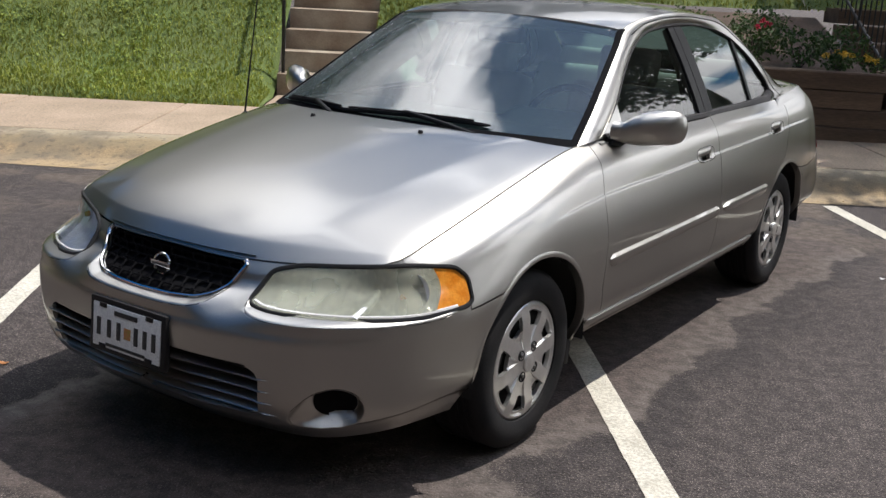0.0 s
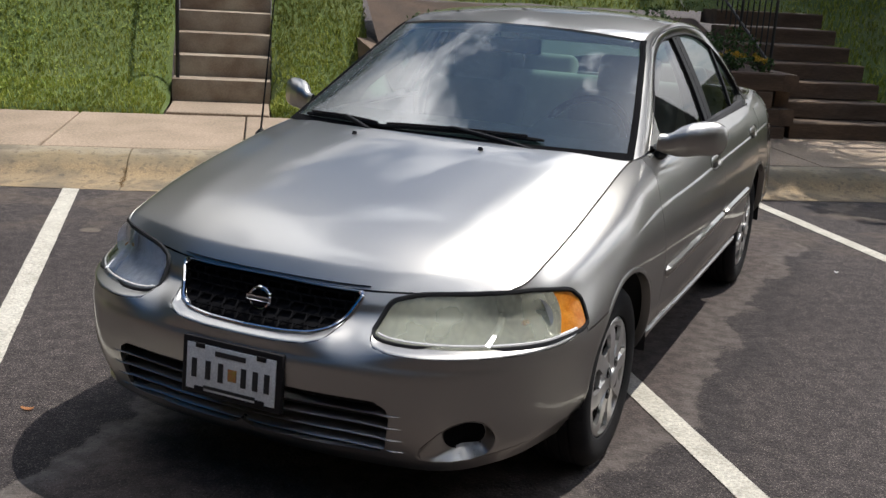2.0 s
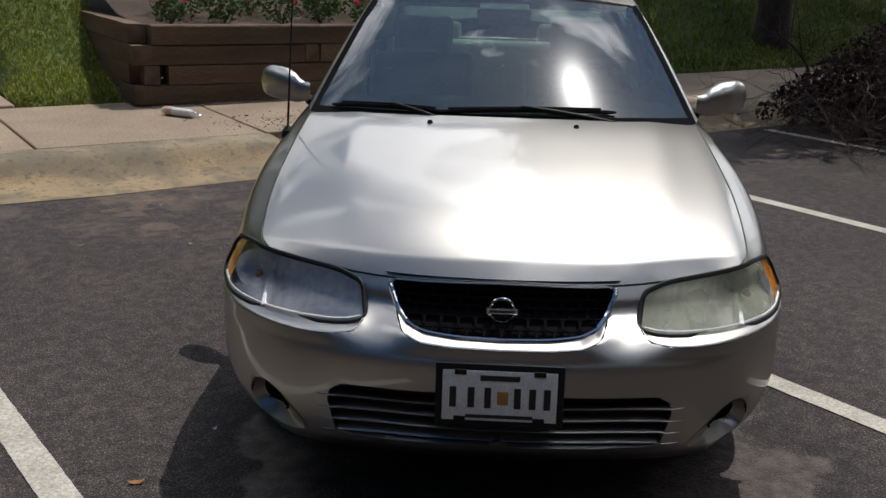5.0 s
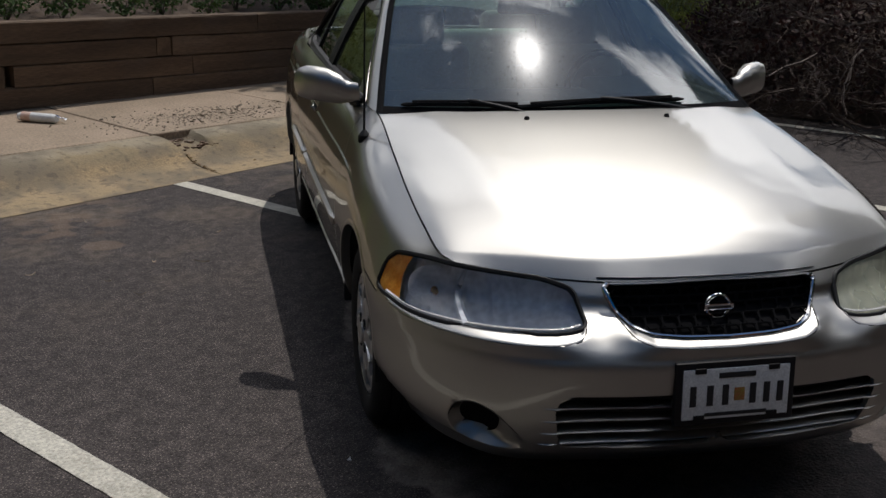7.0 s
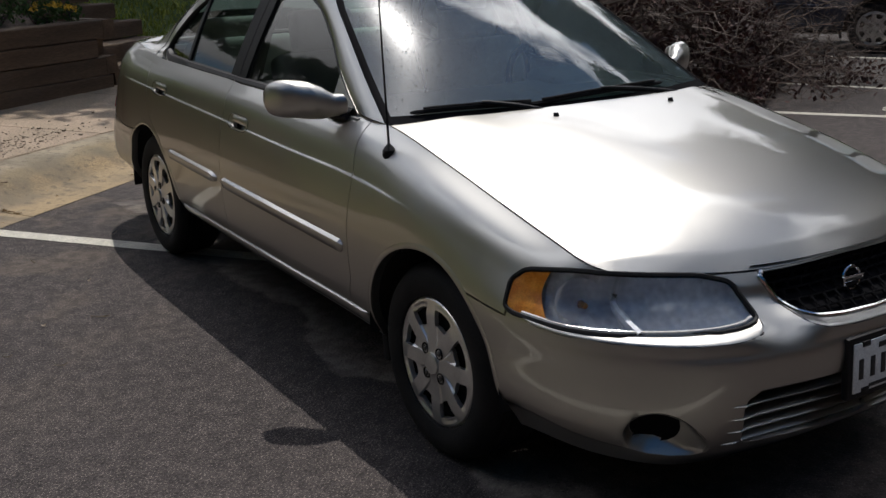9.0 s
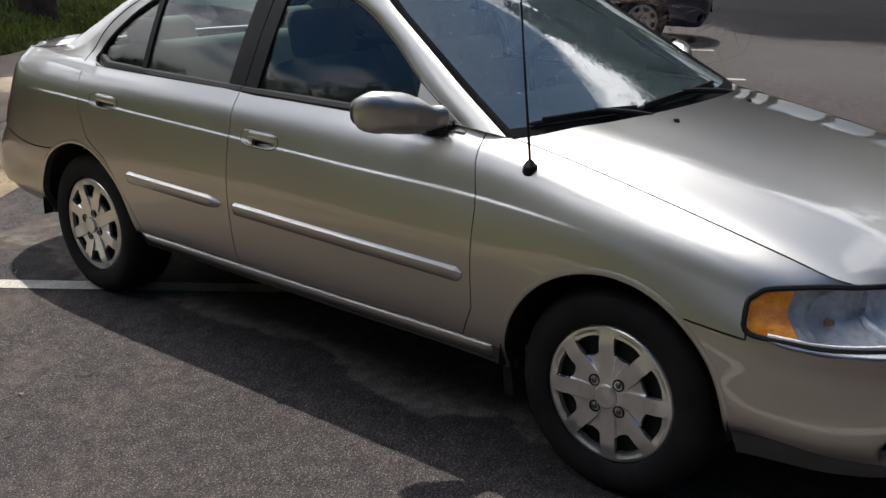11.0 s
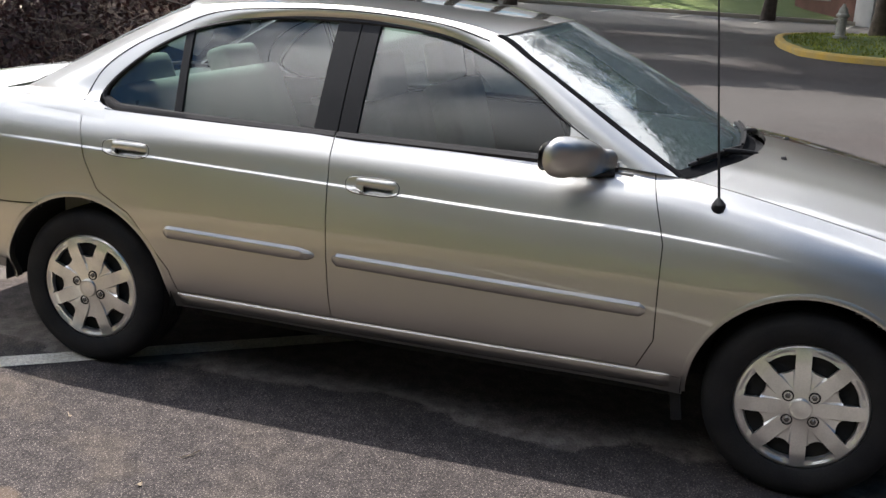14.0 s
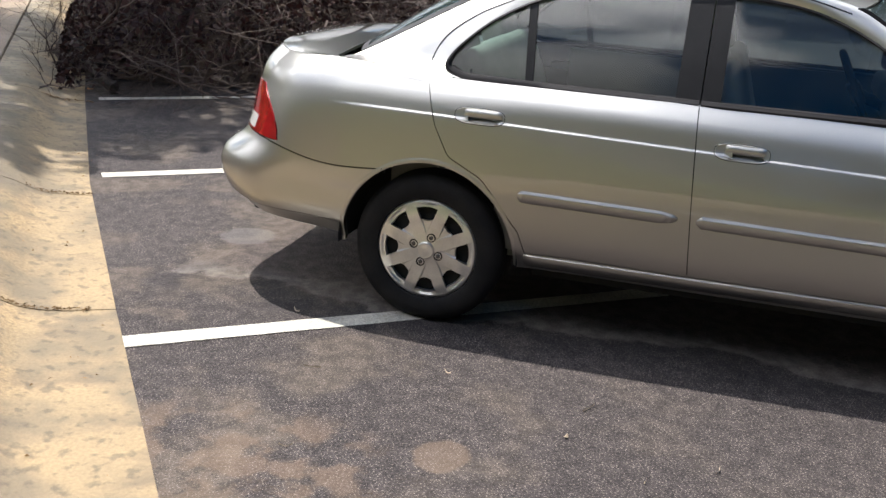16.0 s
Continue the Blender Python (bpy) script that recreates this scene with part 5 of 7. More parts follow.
TYRE = mesh_of("tyre", *tyre_shape(), RUBBER)
RIM = mesh_of("wheel", *lathe([(.202, -.19), (.19, -.16), (.185, -.03), (.19, -.012), (.203, .002), (.199, -.006), (.17, -.02), (.06, -.016), (.0, -.016)], 48), VOID)
CAPM = mesh_of("hubcap", *hubcap_shape(), HUBCAP, sharp=28)
CENTRE = mesh_of("centre_cap", *lathe([(.035, .017), (.0345, .026), (.030, .0285), (.022, .0275), (.014, .0292), (.0, .0292)], 32), HUBCAP)
NUTR = mesh_of("nut_recess", *lathe([(.0185, -.001), (.0172, .0045), (.0135, .0035), (.012, -.005), (0, -.005)], 16), BLACK)
NUTMAT = mat("dull_steel", (0.16, 0.155, 0.15), (0.09, 0.085, 0.08), rough=0.4, metal=0.9, coarse=40, fine=200, depth=0)
NUT = mesh_of("wheel_nut", *lathe([(.0098, -.004), (.009, .004), (.006, .0062), (0, .0062)], 6), NUTMAT)
for hand in (1, -1):
    for wy in WHEELS:
        spin = {(1, 0.0): 10, (1, 2.535): 31, (-1, 0.0): 4, (-1, 2.535): 24}[(hand, wy)]
        wheel = new("wheel", RIM)
        wheel.parent = sedan
        wheel.matrix_basis = pose(hand * .797, wy, WHEEL_Z, spin, 0, 0 if hand > 0 else 180)
        for nm, me in (("tyre", TYRE), ("hubcap", CAPM), ("centre_cap", CENTRE)):
            o = new(nm, me)
            o.parent = wheel
        for k in range(4):
            q = math.pi / 4 + k * math.pi / 2
            for nm, me in (("nut_recess", NUTR), ("wheel_nut", NUT)):
                o = new(nm, me)
                o.parent = wheel
                o.matrix_basis = Matrix.Translation((.0165, .054 * math.cos(q), .054 * math.sin(q)))
        # arch: rolled lip outside, dark liner inside
        lip, liner = [], []
        qs = np.linspace(-0.06, math.pi + 0.06, 60)
        for dr_, off in ((-.006, -.03), (-.006, .0005), (-.002, .0025), (.006, .002), (.012, .0003)):
            for q in qs:
                y, z = wy + (ARCH + dr_) * math.cos(q), WHEEL_Z + .005 + (ARCH + dr_) * math.sin(q)
                p = on_skin(float(S_OF_Y(y)), max(z, .215))
                lip.append((hand * (p.x + off), y, z))
        part("arch_lip", (lip, grid_faces(5, 60, hand > 0)), PAINT, SHELL[("front_fender", hand)] if wy == 0 else SHELL[("rear_quarter", hand)])
        for x in (.83, .55, .50):
            for q in qs:
                rr = .36 if x > .5 else .30
                liner.append((hand * x, wy + rr * math.cos(q), WHEEL_Z + .005 + rr * math.sin(q)))
        part("wheel_well", (liner, grid_faces(3, 60)), VOID, sedan, "dark wheel well")
        part("brake_drum", tube([(-.20, 0, 0), (-.035, 0, 0)], 0.13, 24), VOID, wheel)

# underside and engine bay
part("underbody", merge(box(1.36, 1.75, .05, (0, 1.27, .235), .02), box(.9, 4.0, .12, (0, 1.25, .27), .03), box(1.1, .55, .06, (0, 3.15, .35), .02)), VOID, sedan, "dark underside")
part("engine_bay", box(.78, .80, .32, (0, -.14, .44), .05), VOID, sedan, "dark engine bay")
part("exhaust_pipe", tube([(-.48, 2.9, .25), (-.48, 3.3, .29), (-.48, 3.42, .285)], 0.022, 14), BLACK, sedan, "short exhaust tailpipe")
for hand in (1, -1):
    b = box(.012, .035, .17, (hand * .765, .375, .255), .004, rot=(-8, 0, 0))
    part("mud_flap", b, BLACK, sedan, "small black mud flap")


# door handles, side mouldings
def handle(door, yc, zc, hand):
    """A raised oval surround, a deep pocket and a pull that bridges its upper half."""
    s0 = float(S_OF_Y(yc))

    def ov(q, L, Hh, da=0.0):
        a, b = L * math.copysign(abs(math.cos(q)) ** .55, math.cos(q)) + da, Hh * math.copysign(abs(math.sin(q)) ** .7, math.sin(q))
        return a, zc + b + a * .012
    qs = np.linspace(0, 2 * math.pi, 48, endpoint=False)

    def rings(rows):
        V = [on_skin(s0 + a, z, o, hand) for L, Hh, da, o in rows for a, z in (ov(q, L, Hh, da) for q in qs)]
        F = [(k * 48 + i, k * 48 + (i + 1) % 48, (k + 1) * 48 + (i + 1) % 48, (k + 1) * 48 + i) for k in range(len(rows) - 1) for i in range(48)]
        return V, [f if hand > 0 else f[::-1] for f in F]
    h = part("door_handle", rings(((.094, .029, 0, -.004), (.0935, .0288, 0, .0006), (.090, .0265, 0, .0014), (.088, .0255, 0, .0008), (.072, .0222, -.014, .001), (.070, .0208, -.014, -.004), (.065, .0185, -.014, -.026),
                                   (.0, .0, -.014, -.028))), PAINT, door, "body-coloured recessed handle")
    part("handle_joint", tube([on_skin(s0 + a, z, .0004, hand) for a, z in (ov(q, .0946, .0295) for q in qs)], .0013, 5, closed=True), VOID, h, "dark joint round the handle")
    V = []
    for a in np.linspace(-.083, .057, 22):
        f = min(1, (a + .085) / .016 + .1, (.059 - a) / .016 + .1)
        for b, o in ((.0235, -.004), (.0230, .0015 * f), (.0200, .0035 * f), (.010, .0050 * f), (.002, .0035 * f), (-.0035, -.001 * f), (-.005, -.012)):
            V.append(on_skin(s0 + a, zc + b + a * .012, o, hand))
    F = [(i * 7 + k, i * 7 + k + 1, (i + 1) * 7 + k + 1, (i + 1) * 7 + k) for i in range(21) for k in range(6)]
    part("handle_pull", (V, F if hand < 0 else [f[::-1] for f in F]), PAINT, h)
    return h


def moulding(door, y0, z0_, y1, z1_, hand, taper0=0.0, taper1=0.0):
    n = 60
    V = []
    for i, t in enumerate(np.linspace(0, 1, n)):
        y, z = y0 + (y1 - y0) * t, z0_ + (z1_ - z0_) * t
        e = min(1, (y - y0) / 0.02 + 0.15, (y1 - y) / 0.02 + 0.15)
        h0 = .0235 * (e ** 0.5)
        if taper1 and y > y1 - taper1:
            h0 *= 0.15 + 0.85 * (y1 - y) / taper1
        if taper0 and y < y0 + taper0:
            h0 *= 0.55 + 0.45 * (y - y0) / taper0
        for b, o in ((-1.0, -.004), (-.97, .005 * e), (-.80, .009 * e), (.35, .0155 * e), (.60, .0135 * e), (1.0, -.004)):
            V.append(on_skin(float(S_OF_Y(y)), z + b * h0, o, hand))
    F = [(i * 6 + k, (i + 1) * 6 + k, (i + 1) * 6 + k + 1, i * 6 + k + 1) for i in range(n - 1) for k in range(5)]
    part("side_moulding", (V, F if hand > 0 else [f[::-1] for f in F]), PAINT, door, "body-coloured rubbing strip")


for hand in (1, -1):
    fd, rd = SHELL[("front_door", hand)], SHELL[("rear_door", hand)]
    handle(fd, *HANDLES[0], hand)
    handle(rd, *HANDLES[1], hand)
    # rolled sill under the doors
    V = []
    ys = np.linspace(.395, 2.15, 60)
    for y in ys:
        f = min(1, (y - .39) / .02, (2.155 - y) / .02)
        for z, o in ((.341, -.004), (.339, .007 * f), (.333, .011 * f), (.318, .012 * f), (.302, .009 * f), (.288, .002 * f), (.280, -.012)):
            V.append(on_skin(float(S_OF_Y(y)), z, o, hand))
    F = [(i * 7 + k, i * 7 + k + 1, (i + 1) * 7 + k + 1, (i + 1) * 7 + k) for i in range(59) for k in range(6)]
    part("side_sill", (V, F if hand < 0 else [f[::-1] for f in F]), PAINT, SHELL[("rocker", hand)], "rolled sill below the doors")
    moulding(fd, .488, .545, 1.535, .562, hand)
    moulding(rd, 1.60, .563, 2.185, .572, hand, taper0=0.06)

# tail lamps
for hand in (1, -1):
    t0, t1 = min(p[0] for p in TAIL) + .001, float(STN[14]) - .001
    tl = part("tail_lamp", flange(*lens_grid(TAIL, t0, t1, 34, 12, 0.004, hand), 0.014, 0.001), RED, SHELL[("rear_quarter", hand)], "red tail lamp")
    V, F = [], []
    for k in np.linspace(0, 1, 6):
        for s in np.linspace(t0 + .225, t1, 16):
            V.append(on_skin(s, .668 + k * .055, 0.006, hand))
    part("reversing_light", (V, grid_faces(6, 16, hand < 0)), WHITELENS, tl, "clear reversing light")


# mirrors
def mirror(hand):
    door = SHELL[("front_door", hand)]
    # one shell from the foot outwards: a slim neck that swells into the rounded housing, cut flat at the back
    spine = curve_through([(.742, .665, .974), (.772, .688, .974), (.806, .722, .982), (.848, .750, .991), (.895, .770, .996), (.936, .784, .996), (.957, .792, .996)], 30)
    rows = np.linspace(0, 1, 30)
    tall = np.interp(rows, (0, .10, .20, .32, .5, .80, .92, .975, 1), (.036, .037, .044, .056, .064, .063, .053, .035, .004))
    front = np.interp(rows, (0, .15, .35, .55, .75, .92, 1), (.030, .034, .062, .078, .072, .046, .006))
    back = np.interp(rows, (0, .15, .35, .5, .8, .95, 1), (.030, .034, .048, .056, .050, .036, .004))
    V, n = [], 28
    for p, hz, fr_, bk in zip(spine, tall, front, back):
        for k in range(n):
            q = 2 * math.pi * k / n
            cy, cz = math.cos(q), math.sin(q)
            e = .8 if cy > 0 else 1.0
            dy = math.copysign(abs(cy) ** e, cy) * (bk if cy > 0 else fr_)
            V.append((hand * (p[0] + .25 * dy), p[1] + dy, p[2] + hz * math.copysign(abs(cz) ** .85, cz)))
    F = [(i * n + k, i * n + (k + 1) % n, (i + 1) * n + (k + 1) % n, (i + 1) * n + k) for i in range(29) for k in range(n)] + [tuple(29 * n + k for k in range(n))]
    mi = part("side_mirror", (V, F if hand > 0 else [f[::-1] for f in F]), PAINT, door, "body-coloured door mirror")
    part("mirror_foot", tube([(hand * .735, .64, .936), (hand * .75, .70, .934), (hand * .755, .78, .938)], [.012, .016, .008], 10), BLACK, mi, "black mirror gasket")
    V = [(hand * (flank_x(y, z) + o), y, z) for o in (.001, -.012) for y, z in ((.60, .953), (.70, .953), (.79, .957), (.803, 1.066), (.70, 1.005))]
    F = [(0, 1, 2, 3, 4), (9, 8, 7, 6, 5)] + [(i, 5 + i, 5 + (i + 1) % 5, (i + 1) % 5) for i in range(5)]
    part("mirror_sail", (V, F if hand > 0 else [f[::-1] for f in F]), PAINT, mi, "body-coloured mirror base plate")
    V, F = [(hand * .895, .823, .995)], []
    for k in range(32):
        q = 2 * math.pi * k / 32
        V.append((hand * (.895 + .052 * math.copysign(abs(math.cos(q)) ** .7, math.cos(q))), .823 + .016 * math.cos(q), .995 + .044 * math.copysign(abs(math.sin(q)) ** .7, math.sin(q))))
    part("mirror_glass", (V, [(0, 1 + k, 1 + (k + 1) % 32) for k in range(32)]), CHROME, mi, "mirror glass")


mirror(1)
mirror(-1)

# aerial on the right wing
base = Vector((-.757, .315, .868))
aer = part("aerial", tube([base + Vector((.004, .012, -.024)), base + Vector((.0, .006, -.014)), base + Vector((-.006, .0, .0)), base + Vector((-.007, .0, .014)), base + Vector((-.006, .002, .026)), base + Vector((-.006, .003, .034))], [.010, .019, .023, .021, .012, .004], 14), BLACK, sedan, "black aerial with a rubber foot")
part("aerial_rod", tube([base + Vector((-.007, .0, .02)), base + Vector((.0, .035, .30)), base + Vector((.012, .085, .72))], [.0042, .003, .0022], 8), BLACK, aer)

# cowl, wipers, washer jets
V = []
for k, (dy, dz) in enumerate(((-.012, -.012), (.02, -.004), (.06, .004), (.11, .008))):
    for u in np.linspace(-1, 1, 41):
        a = abs(u)
        x = u * .69
        y = .225 + .195 * a ** 2.2 + dy
        z = float(np.interp(a, (0, .5, 1), (.947, .943, .930))) + dz - 0.004
        V.append((x, y, z))
part("cowl", (V, grid_faces(4, 41)), BLACK, sedan, "black plastic cowl panel")


def screen_point(x, w, out=0.0):
    """A point on the windscreen at x, at the share w of its height."""
    r = w * 39
    i, f = min(38, int(r)), r - min(38, int(r))
    def row(k):
        return np.array([np.interp(x, WS[k, :, 0], WS[k, :, d]) for d in (1, 2)])
    p = row(i) * (1 - f) + row(i + 1) * f
    return Vector((x, p[0] - out * 0.5, p[1] + out * 0.87))


def wiper(x0, x1, pivot_x, w0, w1, mid):
    xs = np.linspace(x0, x1, 24)
    blade = [screen_point(x, w0 + (w1 - w0) * t + 0.012 * math.sin(math.pi * t), .010) for x, t in zip(xs, np.linspace(0, 1, 24))]
    wp = part("wiper", tube(blade, [.004] + [.008] * 22 + [.004], 6), BLACK, sedan, "black wiper blade and arm")
    rail = [p + Vector((0, -.006, .012)) for p in blade[2:-2]]
    part("wiper_rail", tube(rail, .0045, 6), GLOSSBLACK, wp)
    pv = screen_point(pivot_x, 0.0, .0) + Vector((0, -.05, .0))
    m = blade[mid]
    arm = [pv, pv * .7 + m * .3 + Vector((0, -.012, .012)), pv * .3 + m * .7 + Vector((0, -.014, .016)), m + Vector((0, -.006, .014))]
    part("wiper_arm", tube([Vector(p) for p in curve_through([tuple(a) for a in arm], 14)], [.013] + [.009] * 12 + [.006], 8), BLACK, wp)
    part("wiper_pivot", tube([pv + Vector((0, 0, -.015)), pv + Vector((0, 0, .016))], .016, 12), BLACK, wp)


wiper(-.62, -.20, -.18, .055, .045, 12)
wiper(-.25, .40, .46, .045, .075, 11)
for x in (-.248, .245):
    z = hood_z(x, .147)
    part("washer_jet", tube([(x, .147, z - .004), (x, .15, z + .007), (x, .158, z + .0075)], [.011, .009, .004], 10), BLACK, sedan, "small black washer jet")


# dried rain drops on the windscreen
def rain_spots(n=2300, seed=11):
    rng = np.random.default_rng(seed)
    V, F = [], []
    while len(F) < n * 15:
        x, w = rng.uniform(-.64, .30), rng.uniform(.10, .93)
        dens = max(0.0, 1 - max(0, x + .35) / .55) * (0.35 + 0.65 * w)
        if rng.random() > dens or abs(x) > .66 - .12 * w:
            continue
        r = rng.uniform(.0008, .0021) * (1.7 if rng.random() < .12 else 1)
        o = screen_point(x, w, .0015)
        a, b, nrm = Vector((1, 0, 0)), Vector((0, .87, .5)), Vector((0, -.5, .87))
        k0 = len(V)
        for ring, (rr, hh) in enumerate(((1, 0), (.65, .45))):
            for k in range(5):
                q = 2 * math.pi * k / 5
                V.append(o + (a * math.cos(q) + b * math.sin(q) * rng.uniform(1, 1.5)) * r * rr + nrm * r * hh)
        V.append(o + nrm * r * .6)
        for k in range(5):
            k1 = (k + 1) % 5
            F += [(k0 + k, k0 + k1, k0 + 5 + k1), (k0 + k, k0 + 5 + k1, k0 + 5 + k), (k0 + 5 + k, k0 + 5 + k1, k0 + 10)]
    return V, F


DROP = glass("rain_spot", (0.93, 0.95, 0.96), 0.1, 1.5, 0.22, 0.08, (0.75, 0.78, 0.8))
drops = part("rain_spatter", rain_spots(), DROP, sedan, "dried rain spots on the windscreen")
tagged(drops, "dried rain spots on the windscreen", "", "", "stuff")


# cabin
def cushion(sx_, sy_, sz_, at, rot=(0, 0, 0), bev=0.35):
    b = box(sx_, sy_, sz_, (0, 0, 0), min(sx_, sy_, sz_) * bev, 4)
    bmesh.ops.transform(b, matrix=Matrix.Translation(at) @ Euler([radians(a) for a in rot]).to_matrix().to_4x4(), verts=b.verts)
    return b


part("cabin_floor", merge(box(1.4, 2.2, .03, (0, 1.45, .30), .01), box(.24, 1.2, .16, (0, 1.2, .38), .04), box(1.36, .5, .3, (0, 2.5, .55), .05)), CABIN, sedan, "grey cabin floor")
part("parcel_shelf", box(1.2, .45, .03, (0, 2.68, .965), .01), CABIN, sedan, "grey parcel shelf")
for x in (.36, -.36):
    st = part("front_seat", merge(cushion(.50, .52, .17, (x, 1.15, .47), (6, 0, 0)), cushion(.48, .15, .60, (x, 1.46, .76), (-16, 0, 0))), CLOTH, sedan, "grey cloth front seat")
    part("headrest", cushion(.27, .10, .17, (x, 1.575, 1.13), (-12, 0, 0)), CLOTH, st, "grey headrest")
    part("headrest_post", join(tube([(x - .06, 1.55, 1.0), (x - .06, 1.57, 1.1)], .006, 8), tube([(x + .06, 1.55, 1.0), (x + .06, 1.57, 1.1)], .006, 8)), CHROME, st)
bench = part("rear_bench", merge(cushion(1.26, .52, .18, (0, 2.12, .48), (5, 0, 0)), cushion(1.24, .16, .58, (0, 2.45, .75), (-22, 0, 0))), CLOTH, sedan, "grey cloth rear bench")
for x in (.36, -.36):
    part("headrest", cushion(.30, .12, .15, (x, 2.585, 1.045), (-20, 0, 0)), CLOTH, bench, "grey headrest")
dash = part("dashboard", merge(cushion(1.34, .50, .16, (0, .62, .865), (3, 0, 0), .3), cushion(1.30, .26, .34, (0, .68, .68), (0, 0, 0), .2), cushion(.34, .22, .10, (.36, .80, .93), (12, 0, 0), .4)), CABIN, sedan, "grey dashboard")
wc, tilt = Vector((.36, .98, .90)), radians(25)
ring = [wc + Vector((.185 * math.cos(q), .185 * math.sin(q) * math.sin(tilt), .185 * math.sin(q) * math.cos(tilt))) for q in np.linspace(0, 2 * math.pi, 40, endpoint=False)]
sw = part("steering_wheel", tube(ring, .015, 10, closed=True), BLACK, sedan, "black steering wheel")
part("wheel_hub", merge(cushion(.15, .06, .10, wc, (-25, 0, 0)), cushion(.34, .03, .035, wc, (-25, 0, 0)), cushion(.05, .28, .05, wc + Vector((0, -.14, -.05)), (20, 0, 0))), BLACK, sw)
part("rear_view_mirror", cushion(.22, .035, .062, (0, 1.06, 1.255), (8, 0, 0)), BLACK, sedan, "black rear-view mirror")
for x in (.3, -.3):
    part("sun_visor", cushion(.40, .16, .022, (x, 1.13, 1.315), (12, 0, 0)), CLOTH, sedan, "grey sun visor")
hd = ROOF.copy()
hd[:, :, 2] -= .035
hd[:, :, 0] *= .96
part("headliner", (list(hd.reshape(-1, 3)), grid_faces(*hd.shape[:2], True)), CLOTH, sedan, "grey headliner")
for hand in (1, -1):
    for nm, y0, y1, dr_ in (("door_card", .58, 1.55, SHELL[("front_door", hand)]), ("door_card", 1.60, 2.30, SHELL[("rear_door", hand)])):
        part(nm, merge(box(.03, y1 - y0, .62, (hand * .715, (y0 + y1) / 2, .63), .01), box(.07, (y1 - y0) * .6, .05, (hand * .68, (y0 + y1) / 2, .66), .015)), CABIN, dr_, "grey door lining")
    part("pillar_lining", tube([(hand * .675, 1.60, .93), (hand * .60, 1.61, 1.13), (hand * .50, 1.62, 1.30)], [.035, .032, .02], 8), CABIN, sedan, "grey pillar lining")

# ---- the lot and the bank; u runs along the kerb, v towards the bank ----
K = pose(0, 0, 0, 0, 0, 34.2)


def at_uv(u, v, z=0.0, turn=0.0):
    return K @ pose(u, v, z, 0, 0, turn)


def sheet(name, us, vs, zf, material, label="", category="", kind="structure", flipz=False):
    V = [(u, v, zf(u, v)) for v in vs for u in us]
    return solo(name, (V, grid_faces(len(vs), len(us))), material, label, category, K, kind=kind)


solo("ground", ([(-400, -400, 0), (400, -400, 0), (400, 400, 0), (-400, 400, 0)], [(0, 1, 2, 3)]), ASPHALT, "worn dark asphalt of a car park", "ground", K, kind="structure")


def strip(u0, v0, u1, v1, width, name="bay_line", label="worn white bay line painted on asphalt"):
    """A painted line with chipped edges, a few millimetres thick."""
    rnd = random.Random(int(u0 * 100 + v0 * 10))
    a, b = Vector((u0, v0, 0)), Vector((u1, v1, 0))
    d = (b - a).normalized()
    s = Vector((-d.y, d.x, 0)) * width / 2
    n = max(8, int((b - a).length / 0.04))
    V = []
    for side_ in (-1, 1):
        for i in range(n + 1):
            p = a + (b - a) * i / n + s * side_ * (1 + rnd.uniform(-.03, .025))
            V.append((p.x, p.y, .004))
    F = [(i, i + 1, n + 2 + i, n + 1 + i) for i in range(n)]
    if (V[F[0][1]][0] - V[F[0][0]][0]) * (V[F[0][3]][1] - V[F[0][0]][1]) - (V[F[0][1]][1] - V[F[0][0]][1]) * (V[F[0][3]][0] - V[F[0][0]][0]) < 0:
        F = [f[::-1] for f in F]
    return solo(name, (V, F), LINE, label, "bay line", K, group="bay lines")


LEAN = 0.078
for k, u in enumerate((-4.15, -1.70, .725, 3.17, 5.55)):
    strip(u, 3.74, u + (LEAN if u > 0 else .0695) * 4.9, -1.15, .105)
strip(7.75, 3.7, 7.45, -1.2, .10)
strip(10.1, 3.7, 9.85, -1.2, .10)

